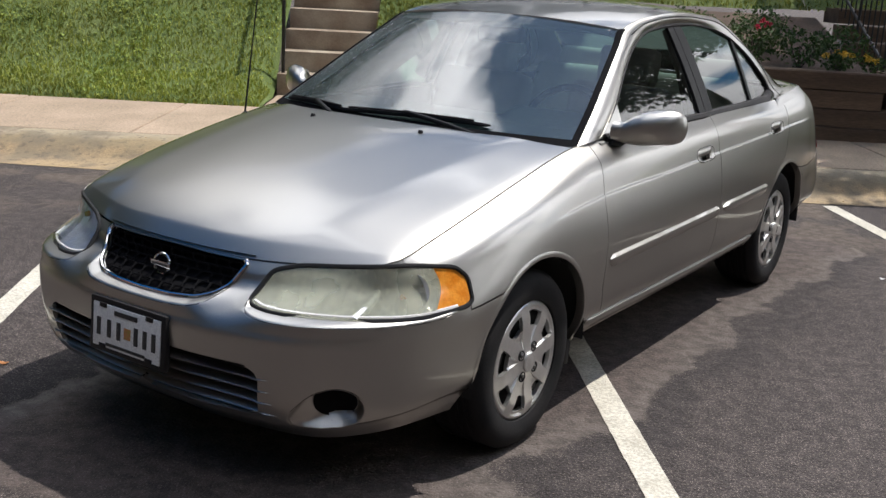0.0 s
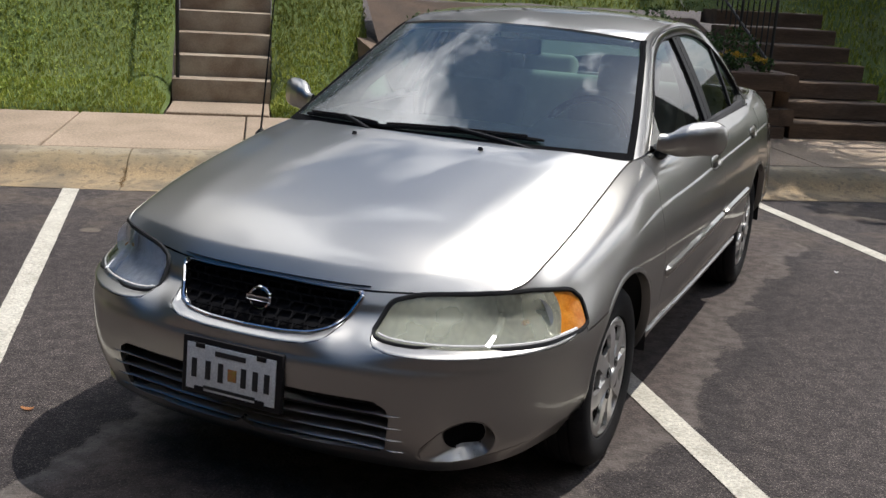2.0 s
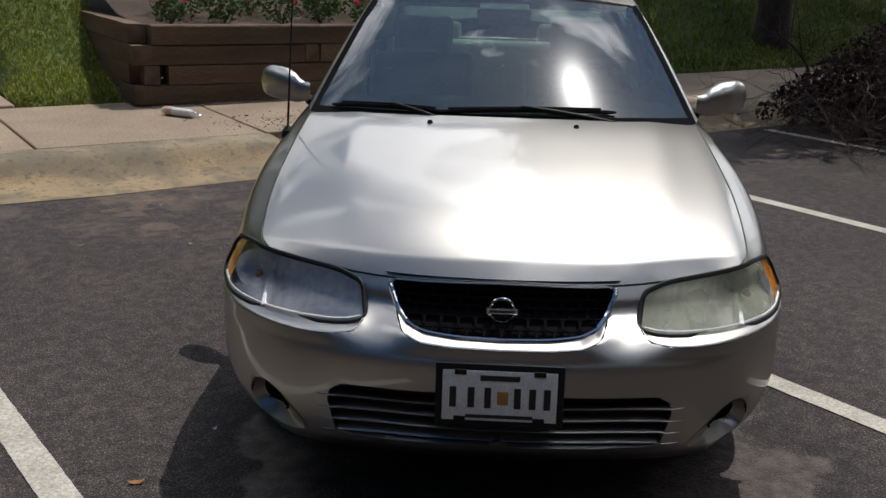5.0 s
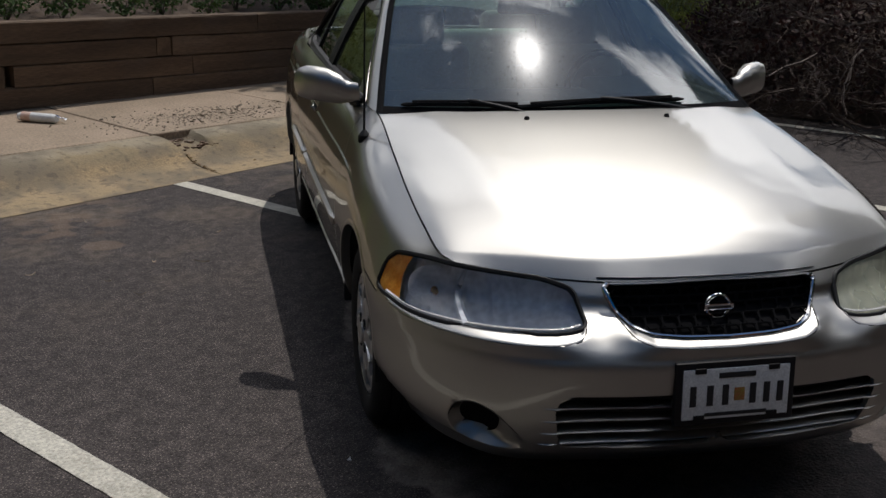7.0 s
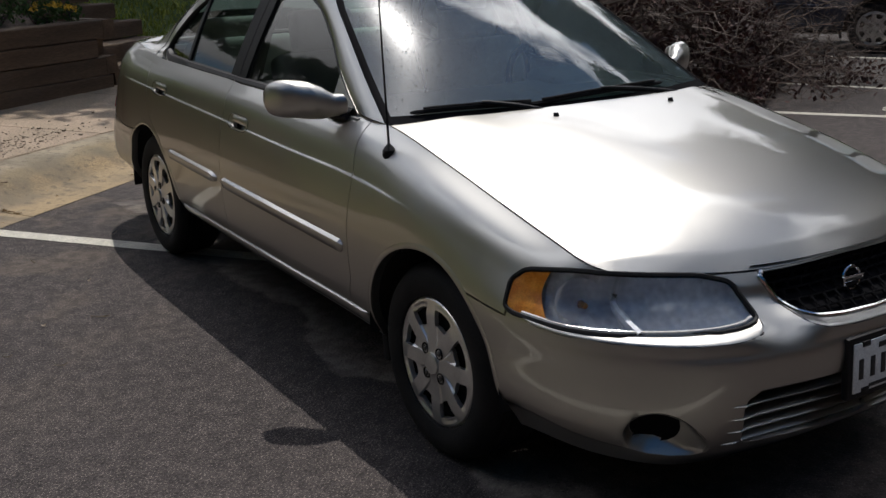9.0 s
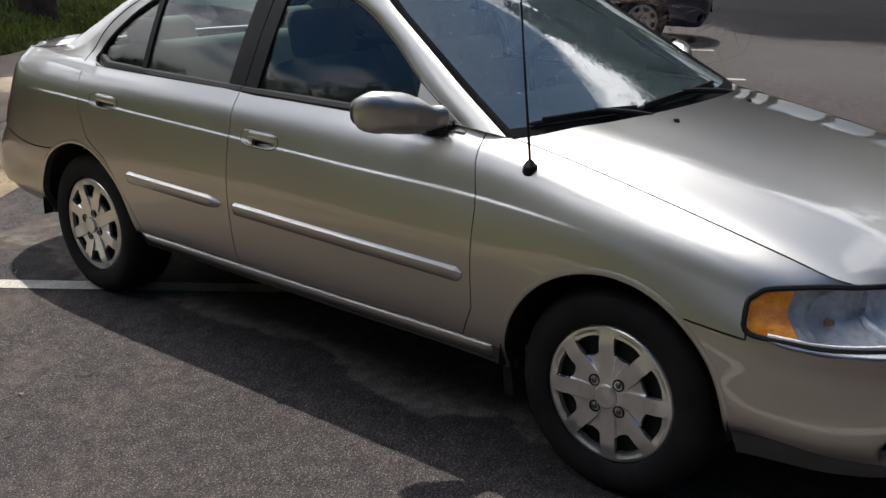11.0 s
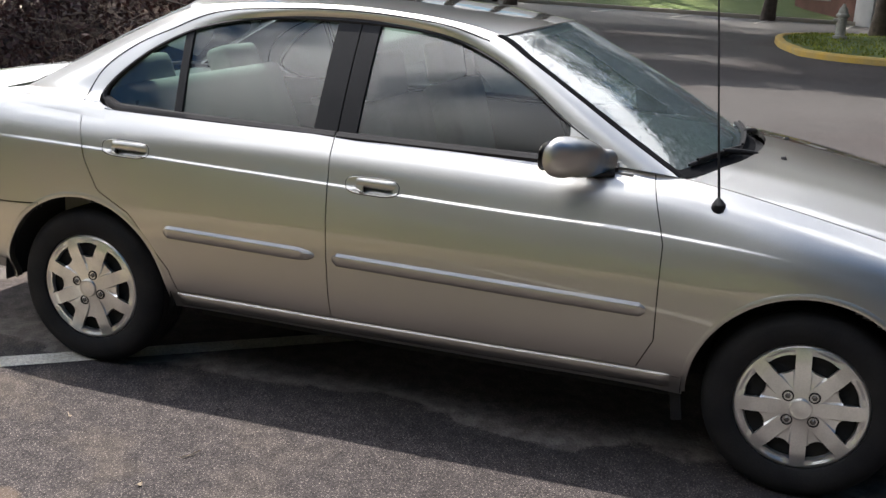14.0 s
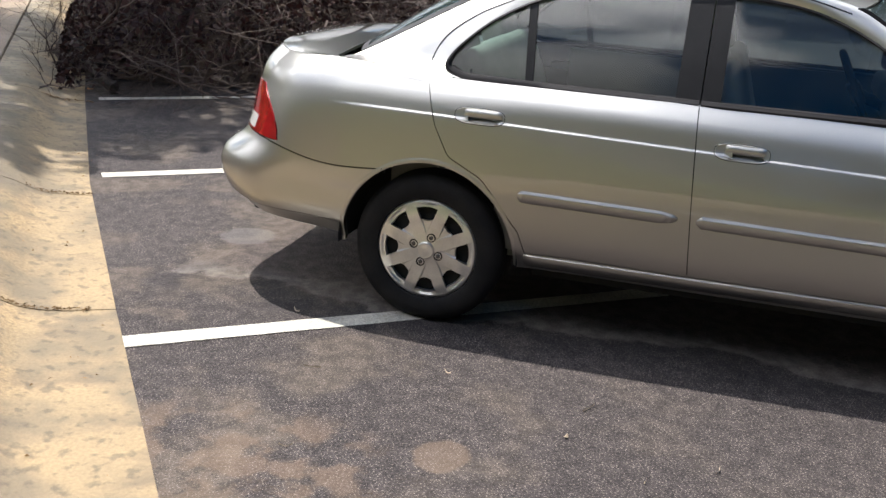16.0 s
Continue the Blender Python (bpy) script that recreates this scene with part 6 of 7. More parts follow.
# rolled kerb with its gutter, cast in lengths
PROFILE = [(3.79, .004), (3.90, .012), (3.99, .020), (4.06, .038), (4.12, .068), (4.18, .100), (4.25, .126), (4.34, .142), (4.42, .148), (4.495, .150), (4.498, .10), (4.498, -.05), (3.79, -.05)]
kerb = thing("kerb", "rolled concrete kerb with a stained gutter", "kerb", K, kind="structure")
joints = [-30, -20, -14, -9.8, -7.0, -4.25, -1.39, 1.06, 2.75, 5.4, 8.1, 10.8, 16, 22, 30, 40]
for a, b in zip(joints, joints[1:]):
    n = max(2, int((b - a) / .12))
    us = np.linspace(a + .004, b - .004, n)
    if a == 1.06:
        us = np.concatenate([np.linspace(a + .004, 1.46, 22), np.linspace(1.5, b - .004, 11)])
        n = len(us)
    V = []
    for i, u in enumerate(us):
        e = 1 if 0 < i < n - 1 else 0
        for k, (v, z) in enumerate(PROFILE):
            w = noise.noise(Vector((u * 1.3, v * 3, 1.7))) * .006 + noise.noise(Vector((u * 6, v * 9, 4.1))) * .003
            chip = 0
            if a == 1.06 and u < 1.40 and .09 < z <= .15 and v > 4.15:  # a broken-out piece of the crest
                edge_ = 1.33 + .05 * noise.noise(Vector((v * 14, 2.2, 0)))
                chip = (.055 + .03 * noise.noise(Vector((u * 23, v * 19, 7)))) * min(1, max(0, (edge_ - u) / .02)) * (z - .08) / .07
            v2 = v + (float(np.interp(u, (-6, -3, -1.5, -.4, .4, 1.1, 3, 5.5, 9), (.03, .01, -.10, -.165, -.12, -.08, .015, .05, .06))) if k == 0 or k == 12 else 0)
            V.append((u, v2 + w * (v > 3.8) * (v < 4.49), z + w * .6 * (z > .01) - (0 if e else .003) - chip))
    m = len(PROFILE)
    F = [(i * m + k, (i + 1) * m + k, (i + 1) * m + k + 1, i * m + k + 1) for i in range(n - 1) for k in range(m - 1)]
    F += [tuple(range(m))[::-1], tuple((n - 1) * m + k for k in range(m))][::1]
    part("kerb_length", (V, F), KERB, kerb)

# pavement slabs
walkway = thing("pavement", "tan concrete pavement slabs with dark joints", "pavement", K, kind="structure")
sj = [-30, -22, -14, -9.4, -7.95, -6.48, -5.0, -3.52, -2.05, -.59, 1.04, 2.6, 4.15, 5.7, 7.2, 8.7, 12, 20, 30, 40]
for a, b in zip(sj, sj[1:]):
    bm = box(b - a - .014, 6.335 - 4.512, .12, ((a + b) / 2, (6.335 + 4.512) / 2, .152 - .06 + random.uniform(-.003, .003)), .008, 1)
    part("slab", bm, WALK, walkway)
part("slab", box(.93, .80, .12, (-.845, 6.745, .175 - .06), .008, 1), WALK, walkway)
sheet("pavement_bed", (-30, 40), (4.45, 9.0), lambda u, v: .10, SOIL, "dark joint bed under the slabs", "ground")


# the grass bank
def bank(v):
    return float(np.interp(v, (6.33, 6.42, 6.6, 7.0, 7.5, 8.0, 9.0, 10.5, 13, 18, 30), (.13, .20, .255, .36, .62, .93, 1.55, 2.25, 2.8, 3.2, 3.6)))


def bank_z(u, v):
    z = bank(v) + .03 * noise.noise(Vector((u * 1.5, v * 1.5, 0))) * min(1, (v - 6.33) * 4)
    # the turf rounds off towards the foot of the concrete steps
    d = max(-1.33 - u, u + .36, 0.0)
    near = max(0.0, 1 - d / .24) ** 2 * float(np.interp(v, (7.15, 7.4), (1, 0)))
    return z + (min(z, .165) - z) * near


VB = [6.33, 6.37, 6.42, 6.5, 6.6, 6.8, 7, 7.25, 7.5, 7.75, 8, 8.5, 9, 9.7, 10.5, 12, 15, 20, 30]
sheet("lawn", list(np.linspace(-30, -2.0, 70)) + list(np.linspace(-1.9, -1.33, 12)), VB, bank_z, TURF, "sunlit mown grass bank", "lawn")
sheet("lawn", list(np.linspace(-.36, .62, 22)), VB, bank_z, TURF, "sunlit strip of grass beside the steps", "lawn")
sheet("lawn", list(np.linspace(4.4, 5.95, 8)), [v for v in VB if v >= 8.5], lambda u, v: bank_z(u, v) + .02, TURF, "grass above the timber steps", "lawn")
sheet("lawn", list(np.linspace(.62, 4.4, 20)), [v for v in VB if v >= 8.4], lambda u, v: bank_z(u, v) + .0, TURF, "grass bank above the flower bed", "lawn")
sheet("lawn", list(np.linspace(5.95, 40, 60)), VB, bank_z, TURF, "shaded grass bank beside the timber steps", "lawn")


def grass(name, label, n, u0, u1, v0, v1, h, seed, material, skip=None):
    rng = np.random.default_rng(seed)
    U = rng.uniform(u0, u1, n)
    Vv = v0 + (v1 - v0) * rng.random(n) ** 1.25
    V, F = [], []
    for u, v in zip(U, Vv):
        if skip and skip(u, v):
            continue
        z = bank_z(u, v)
        a = rng.uniform(0, 2 * math.pi)
        ll = h * rng.uniform(.5, 1.25)
        w = rng.uniform(.003, .008) * (h / .05)
        dx, dy = math.cos(a), math.sin(a)
        lean = rng.uniform(.2, 1.0) * ll
        i = len(V)
        V += [(u - dy * w, v + dx * w, z - .004), (u + dy * w, v - dx * w, z - .004), (u + dx * lean * .5 + dy * w * .8, v + dy * lean * .5 - dx * w * .8, z + ll * .7),
              (u + dx * lean, v + dy * lean, z + ll * .85), (u + dx * lean * .5 - dy * w * .8, v + dy * lean * .5 + dx * w * .8, z + ll * .7)]
        F += [(i, i + 1, i + 2, i + 4), (i + 4, i + 2, i + 3)]
    me = mesh_of(name, V, F, material, smooth=False)
    return solo(name, me, None, label, "grass", K, kind="stuff")


def island_mat(name, c1, c2, rough=0.7, spec=0.3, trans=0.25):
    """A leaf material that varies from leaf to leaf."""
    m = bpy.data.materials.new(name)
    m.use_nodes = True
    nt = m.node_tree
    b = nt.nodes["Principled BSDF"]
    g = nt.nodes.new("ShaderNodeNewGeometry")
    mx = nt.nodes.new("ShaderNodeMix")
    mx.data_type = "RGBA"
    mx.inputs["A"].default_value, mx.inputs["B"].default_value = (*c1, 1), (*c2, 1)
    nt.links.new(g.outputs["Random Per Island"], mx.inputs["Factor"])
    co = nt.nodes.new("ShaderNodeTexCoord")
    nz = nt.nodes.new("ShaderNodeTexNoise")
    nz.inputs["Scale"].default_value = 0.9
    nt.links.new(co.outputs["Object"], nz.inputs["Vector"])
    mr = nt.nodes.new("ShaderNodeMapRange")
    mr.inputs["From Min"].default_value, mr.inputs["From Max"].default_value, mr.inputs["To Min"].default_value, mr.inputs["To Max"].default_value = .3, .7, .65, 1.35
    nt.links.new(nz.outputs["Fac"], mr.inputs["Value"])
    hs = nt.nodes.new("ShaderNodeHueSaturation")
    nt.links.new(mx.outputs["Result"], hs.inputs["Color"])
    nt.links.new(mr.outputs[0], hs.inputs["Value"])
    nt.links.new(hs.outputs["Color"], b.inputs["Base Color"])
    b.inputs["Roughness"].default_value, b.inputs["Specular IOR Level"].default_value = rough, spec
    if trans:
        tl = nt.nodes.new("ShaderNodeBsdfTranslucent")
        nt.links.new(hs.outputs["Color"], tl.inputs["Color"])
        ms = nt.nodes.new("ShaderNodeMixShader")
        ms.inputs[0].default_value = trans
        nt.links.new(b.outputs[0], ms.inputs[1])
        nt.links.new(tl.outputs[0], ms.inputs[2])
        nt.links.new(ms.outputs[0], nt.nodes["Material Output"].inputs[0])
    return m


BLADE = island_mat("grass_blade", (0.14, 0.185, 0.02), (0.30, 0.31, 0.06))
LEAF = island_mat("shrub_leaf", (0.035, 0.075, 0.02), (0.075, 0.12, 0.035))
CROWN = island_mat("tree_leaf", (0.028, 0.045, 0.014), (0.055, 0.08, 0.027), trans=0.25)
PETAL_RED = island_mat("red_petal", (0.45, 0.02, 0.05), (0.6, 0.05, 0.10))
PETAL_YELLOW = island_mat("yellow_petal", (0.65, 0.40, 0.03), (0.75, 0.5, 0.08))
DRYLEAF = island_mat("wilted_leaf", (0.022, 0.010, 0.010), (0.07, 0.028, 0.022), trans=0.1)
BARK = mat("bark", (0.09, 0.07, 0.055), (0.05, 0.038, 0.03), rough=0.95, coarse=6, fine=40, bump=0.3, depth=0.02)
TWIG = island_mat("dry_twig", (0.035, 0.022, 0.018), (0.16, 0.115, 0.09), trans=0)
grass("grass", "short sunlit grass with clover on the bank", 62000, -9.5, -1.36, 6.33, 10.2, .045, 1, BLADE)
grass("grass", "short sunlit grass beside the steps", 11000, -.36, .63, 6.33, 9.5, .045, 2, BLADE)
grass("grass", "grass above the flower bed", 13000, .6, 5.95, 8.5, 12, .06, 3, BLADE)
grass("grass", "shaded grass beside the timber steps", 24000, 5.95, 13, 6.33, 11, .07, 4, BLADE)

# concrete steps and their iron rail
steps = thing("concrete_steps", "weathered concrete steps up the grass bank", "steps", K)
for k in range(7):
    z1, v = .185 + .205 * (k + 1), 7.15 + .30 * k
    part("step", box(.95, .42 if k < 6 else 1.6, z1 - .0 if False else .30, (-.845, v + (.21 if k < 6 else .8), z1 - .15), .012, 2), STEP, steps)
rail = thing("handrail", "thin black iron handrail beside the steps", "handrail", K)
part("post", tube([(-1.27, 7.25, .38), (-1.27, 7.25, 1.36)], .019, 10), IRON, rail)
part("post", tube([(-1.27, 8.75, 1.4), (-1.27, 8.75, 2.38)], .019, 10), IRON, rail)
part("rail", tube([(-1.27, 7.15, 1.30), (-1.27, 7.25, 1.36), (-1.27, 8.75, 2.38), (-1.27, 9.3, 2.4)], .02, 10), IRON, rail)


# timber retaining wall with its flower bed
def timber(L, hgt, dep, seed):
    rnd = random.Random(seed)
    nx = max(4, int(L / .12))
    V, F = [], []
    sec = [(-dep / 2, -hgt / 2), (-dep / 2 + .008, -hgt / 2 - .0), (dep / 2, -hgt / 2), (dep / 2, hgt / 2), (-dep / 2 + .012, hgt / 2), (-dep / 2, hgt / 2 - .012)]
    for i in range(nx + 1):
        x = -L / 2 + L * i / nx
        for y, z in sec:
            V.append((x, y + rnd.uniform(-.004, .004), z + rnd.uniform(-.003, .003)))
    m = len(sec)
    for i in range(nx):
        for k in range(m):
            F.append((i * m + k, i * m + (k + 1) % m, (i + 1) * m + (k + 1) % m, (i + 1) * m + k)[::-1])
    F += [tuple(range(m)), tuple(nx * m + k for k in range(m))[::-1]]
    return V, F


wall = thing("retaining_wall", "weathered timber sleeper wall holding a flower bed", "retaining wall", K @ pose(0, 0, 0, 0, .8, 0))
CH = .166
lay = [[(.66, 3.1), (3.1, 4.55)], [(.50, 2.05), (2.2, 4.38)], [(.80, 2.4), (2.4, 4.5)], [(.66, 2.0), (2.0, 4.55)]]
for c in range(4):
    z = .175 + CH * (c + .5) - .005
    for a, b in lay[3 - c]:
        o = part("sleeper", timber(b - a - .008, CH - .006, .15, c * 7 + int(a * 10)), TIMBER, wall)
        o.matrix_basis = pose((a + b) / 2, 6.105 + random.uniform(-.004, .004), z, 0, 0, 0)
    # the returns at both ends, and header ends showing in the face
    for uu, ln in ((.585, 2.2), (4.55, 1.6)):
        v0 = 6.03 + (.15 if c % 2 == (1 if uu < 1 else 0) else .0)
        o = part("sleeper", timber(ln, CH - .006, .15, 50 + c + int(uu)), TIMBER, wall)
        o.matrix_basis = pose(uu, v0 + ln / 2, z, 0, 0, 90)
for uu, c in ((2.12, 2), (.66, 1), (3.2, 0)):
    o = part("header", timber(.3, CH - .01, .13, 80 + c), TIMBER, wall)
    o.matrix_basis = pose(uu, 6.03 + .149, .175 + CH * (c + .5) - .005, 0, 0, 90)
sheet("flower_bed", list(np.linspace(.66, 4.48, 16)), [6.17, 6.5, 7.0, 7.6, 8.4], lambda u, v: .80 - (u - .6) * .014 + max(0, v - 6.8) * .27 + .015 * noise.noise(Vector((u * 4, v * 4, 3))), SOIL, "dark soil of the flower bed", "soil")


def leaves(rng, n, cen, rad, size, shell=0.35, flat=0.0):
    """Small folded leaves scattered through a lumpy ellipsoid."""
    V, F = [], []
    for _ in range(n):
        d = rng.normal(size=3)
        d /= np.linalg.norm(d)
        r = (shell + (1 - shell) * rng.random()) ** 0.6
        lump = 1 + .28 * noise.noise(Vector(d * 2.2 + np.array(cen)))
        p = np.array(cen) + d * np.array(rad) * r * lump
        a = rng.normal(size=3)
        a /= np.linalg.norm(a)
        a[2] *= 1 - flat
        b = np.cross(a, rng.normal(size=3))
        b /= np.linalg.norm(b) + 1e-9
        s = size * rng.uniform(.6, 1.3)
        i = len(V)
        V += [tuple(p - a * s), tuple(p + b * s * .45 + np.array([0, 0, .15 * s])), tuple(p + a * s), tuple(p - b * s * .45 + np.array([0, 0, .15 * s]))]
        F += [(i, i + 1, i + 2), (i, i + 2, i + 3)]
    return V, F


def shrub(u, v, z, r, h, seed, bloom=None, nb=0, label=""):
    rng = np.random.default_rng(seed)
    t = thing("flowering_shrub" if bloom else "shrub", label, "plant", at_uv(u, v, z), group="bed plants")
    stems = [tube([(0, 0, -.02), (rng.uniform(-.5, .5) * r, rng.uniform(-.5, .5) * r, h * .6)], [.006, .003], 5) for _ in range(6)]
    part("stem", join(*stems), BARK, t)
    part("foliage", mesh_of("foliage", *leaves(rng, int(420 * (r / .25) ** 1.5), (0, 0, h * .55), (r, r, h * .5), .026), LEAF, smooth=False), None, t)
    if bloom:
        V, F = [], []
        for _ in range(nb):
            a = rng.uniform(0, 2 * math.pi)
            q = (math.cos(a) * r * rng.uniform(.2, .95), math.sin(a) * r * rng.uniform(.2, .95), h * rng.uniform(.75, 1.08))
            v2, f2 = leaves(rng, 26, q, (.036, .036, .026), .017)
            o = len(V)
            V += v2
            F += [tuple(i + o for i in f) for f in f2]
        part("blossoms", mesh_of("blossoms", V, F, bloom, smooth=False), None, t, "small bright blossoms")
    return t


bed = lambda u, v: .80 - (u - .6) * .014 + max(0, v - 6.8) * .27
for k, (u, v, r, h, fl, nb, lb) in enumerate((
        (.95, 6.38, .16, .22, PETAL_RED, 2, "low plant with red flowers in a bed"), (1.45, 6.45, .20, .28, PETAL_RED, 3, "leafy plant with red flowers in a bed"),
        (2.0, 6.42, .18, .24, PETAL_RED, 2, "leafy plant with red flowers in a bed"), (2.45, 6.55, .22, .32, None, 0, "dark green leafy shrub in a bed"),
        (2.85, 6.4, .18, .24, PETAL_RED, 3, "leafy plant with red flowers in a bed"), (3.3, 6.62, .30, .42, PETAL_RED, 4, "rounded shrub with crimson flowers in a bed"),
        (3.75, 6.55, .28, .36, None, 0, "dark green leafy shrub in a bed"), (4.1, 6.45, .30, .40, None, 0, "dark green leafy shrub in a bed"),
        (4.02, 6.25, .14, .17, PETAL_YELLOW, 6, "low plant with yellow flowers on the bed's edge"), (4.36, 6.3, .13, .16, PETAL_YELLOW, 4, "low plant with yellow flowers on the bed's edge"),
        (1.2, 6.85, .3, .36, None, 0, "dark green leafy shrub in a bed"), (1.9, 6.95, .32, .40, None, 0, "dark green leafy shrub in a bed"), (2.75, 7.0, .34, .42, None, 0, "dark green leafy shrub in a bed"),
        (3.5, 7.1, .34, .45, None, 0, "dark green leafy shrub in a bed"))):
    shrub(u, v, bed(u, v), r, h, 100 + k, fl, nb, lb)

# timber steps beyond the bed, with an iron railing
tsteps = thing("timber_steps", "broad steps of dark weathered sleepers", "steps", K)
for k in range(7):
    for j in range(2):
        o = part("tread", timber(1.30, .158, .30 if j else .16, 200 + k * 2 + j), TIMBER, tsteps)
        o.matrix_basis = pose(5.28, 6.16 + .34 * k + (.22 if j else 0), .15 + .165 * (k + .5) - (.008 if j else 0))
fence = thing("iron_railing", "black iron railing with upright bars", "railing", K)
for k in range(14):
    v = 6.45 + .13 * k
    z = .80 + max(0, v - 6.45) * .48
    part("bar" if k % 6 else "post", tube([(4.52, v, z - .15), (4.52, v, z + .82)], .008 if k % 6 else .016, 8), IRON, fence)
for dz in (.02, .80):
    part("rail", tube([(4.52, 6.42, .80 + dz), (4.52, 8.2, .80 + 1.75 * .48 + dz)], .014, 8), IRON, fence)

# rolled newspaper in its bag on the pavement
paper = thing("newspaper_roll", "rolled newspaper in a clear plastic bag on the pavement", "newspaper", K @ pose(.69, 5.43, .152 + .036, 0, 0, -62))
part("roll", tube([(-.17, 0, 0), (-.13, 0, .002), (.10, .005, 0), (.14, .006, -.002)], [.026, .035, .034, .03], 16), WHITE, paper)
part("bag_end", tube([(.135, .006, 0), (.17, .012, -.008), (.215, .02, -.02)], [.032, .018, .03], 10, cap=False), LENS, paper, "crumpled clear bag end")
part("print", tube([(-.135, 0, .003), (-.06, .002, .002)], [.0362, .0358], 16, cap=False), mat("newsprint_colour", (0.62, 0.36, 0.26), (0.7, 0.55, 0.45), rough=0.5, coarse=30, fine=120, depth=0), paper, "pale orange printed band")

# heap of cut branches
def branch(rng, p, d, length, r, V, F, depth=0):
    pts, rad = [Vector(p)], [r]
    q, dd = Vector(p), Vector(d)
    n = 5 if depth == 0 else 4
    for i in range(n):
        dd = (dd + Vector(rng.normal(size=3)) * .22).normalized()
        q = q + dd * length / n
        if q.z < .02:
            q.z = .02
            dd.z = abs(dd.z) * .5
        pts.append(q.copy())
        rad.append(max(.0012, r * (1 - (i + 1) / n * .75)))
        if depth < 2 and i > 0:
            for _ in range(2 if depth == 0 else 1):
                sd = (dd + Vector(rng.normal(size=3)) * .7).normalized()
                branch(rng, q, sd, length * rng.uniform(.3, .55), rad[-1] * .7, V, F, depth + 1)
    v, f = tube(pts, rad, 5 if depth == 0 else 3, cap=False)
    o = len(V)
    V += [tuple(x) for x in v]
    F += [tuple(i + o for i in g) for g in f]


def brush_heap():
    rng = np.random.default_rng(7)
    V, F, LV, LF = [], [], [], []
    top = lambda u, v: 1.45 * max(0, 1 - ((u - 7.6) / 2.1) ** 2) ** .5 * max(0, 1 - ((v - 2.2) / 1.85) ** 2) ** .5
    for k in range(520):
        u, v = rng.uniform(5.7, 9.4), rng.uniform(.35, 4.45)
        h = top(u, v)
        if h < .05 and rng.random() < .7:
            continue
        z = .03 + h * rng.random() ** .8
        a = rng.uniform(0, 2 * math.pi)
        if v > 2.9 and math.sin(a) > -.1:
            a = -a
        branch(rng, (u, v, z), (math.cos(a), math.sin(a), rng.uniform(-.25, .3)), rng.uniform(.5, 1.5), rng.uniform(.004, .015), V, F)
    for k in range(26000):
        u, v = rng.uniform(5.7, 9.5), rng.uniform(.2, 4.5)
        h = top(u, v)
        if h < .04:
            continue
        p = np.array([u, v, .02 + h * rng.uniform(.05, 1.0) ** .7])
        a = rng.normal(size=3)
        a /= np.linalg.norm(a)
        b = np.cross(a, rng.normal(size=3))
        b /= np.linalg.norm(b)
        s = rng.uniform(.02, .045)
        i = len(LV)
        LV += [tuple(p - a * s), tuple(p + b * s * .5), tuple(p + a * s), tuple(p - b * s * .5)]
        LF += [(i, i + 1, i + 2), (i, i + 2, i + 3)]
    # long stray branches that trail out over the bays
    for k in range(26):
        a = rng.uniform(-2.4, .5)
        u, v = 7.6 + 1.75 * math.cos(a), 2.2 + 1.75 * math.sin(a)
        branch(rng, (u, v, rng.uniform(.05, .4)), (math.cos(a), math.sin(a), rng.uniform(-.1, .25)), rng.uniform(.5, 1.1), rng.uniform(.004, .008), V, F)
        for _ in range(60):
            p = np.array([u + rng.uniform(0, .9) * math.cos(a) + rng.normal(0, .12), v + rng.uniform(0, .9) * math.sin(a) + rng.normal(0, .12), rng.uniform(.015, .22)])
            d = rng.normal(size=3)
            d /= np.linalg.norm(d)
            b = np.cross(d, rng.normal(size=3))
            b /= np.linalg.norm(b)
            s, i = rng.uniform(.02, .04), len(LV)
            LV += [tuple(p - d * s), tuple(p + b * s * .5), tuple(p + d * s), tuple(p - b * s * .5)]
            LF += [(i, i + 1, i + 2), (i, i + 2, i + 3)]
    heap = thing("brush_heap", "big heap of cut branches with wilted dark leaves", "brush heap", K)
    part("brushwood", mesh_of("brushwood", V, F, TWIG), None, heap)["kind"] = "stuff"
    part("wilted_leaves", mesh_of("wilted_leaves", LV, LF, DRYLEAF, smooth=False), None, heap)["kind"] = "stuff"
    o = part("cut_end", tube([(5.75, 3.62, .05), (5.95, 3.75, .12), (6.4, 3.9, .3)], [.045, .043, .04], 12), BARK, heap, "sawn limb end")
    # added low core: its dark colour stands in for shade inside the heap
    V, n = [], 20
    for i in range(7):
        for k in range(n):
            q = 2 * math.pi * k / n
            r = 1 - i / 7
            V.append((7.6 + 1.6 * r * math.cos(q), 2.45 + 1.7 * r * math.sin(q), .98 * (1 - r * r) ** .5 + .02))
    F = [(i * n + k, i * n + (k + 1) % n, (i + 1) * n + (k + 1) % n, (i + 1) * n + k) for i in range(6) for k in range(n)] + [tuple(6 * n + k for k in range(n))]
    part("litter", (V, F), SOIL, heap, "added dark core standing in for shade inside the heap")["kind"] = "stuff"


brush_heap()


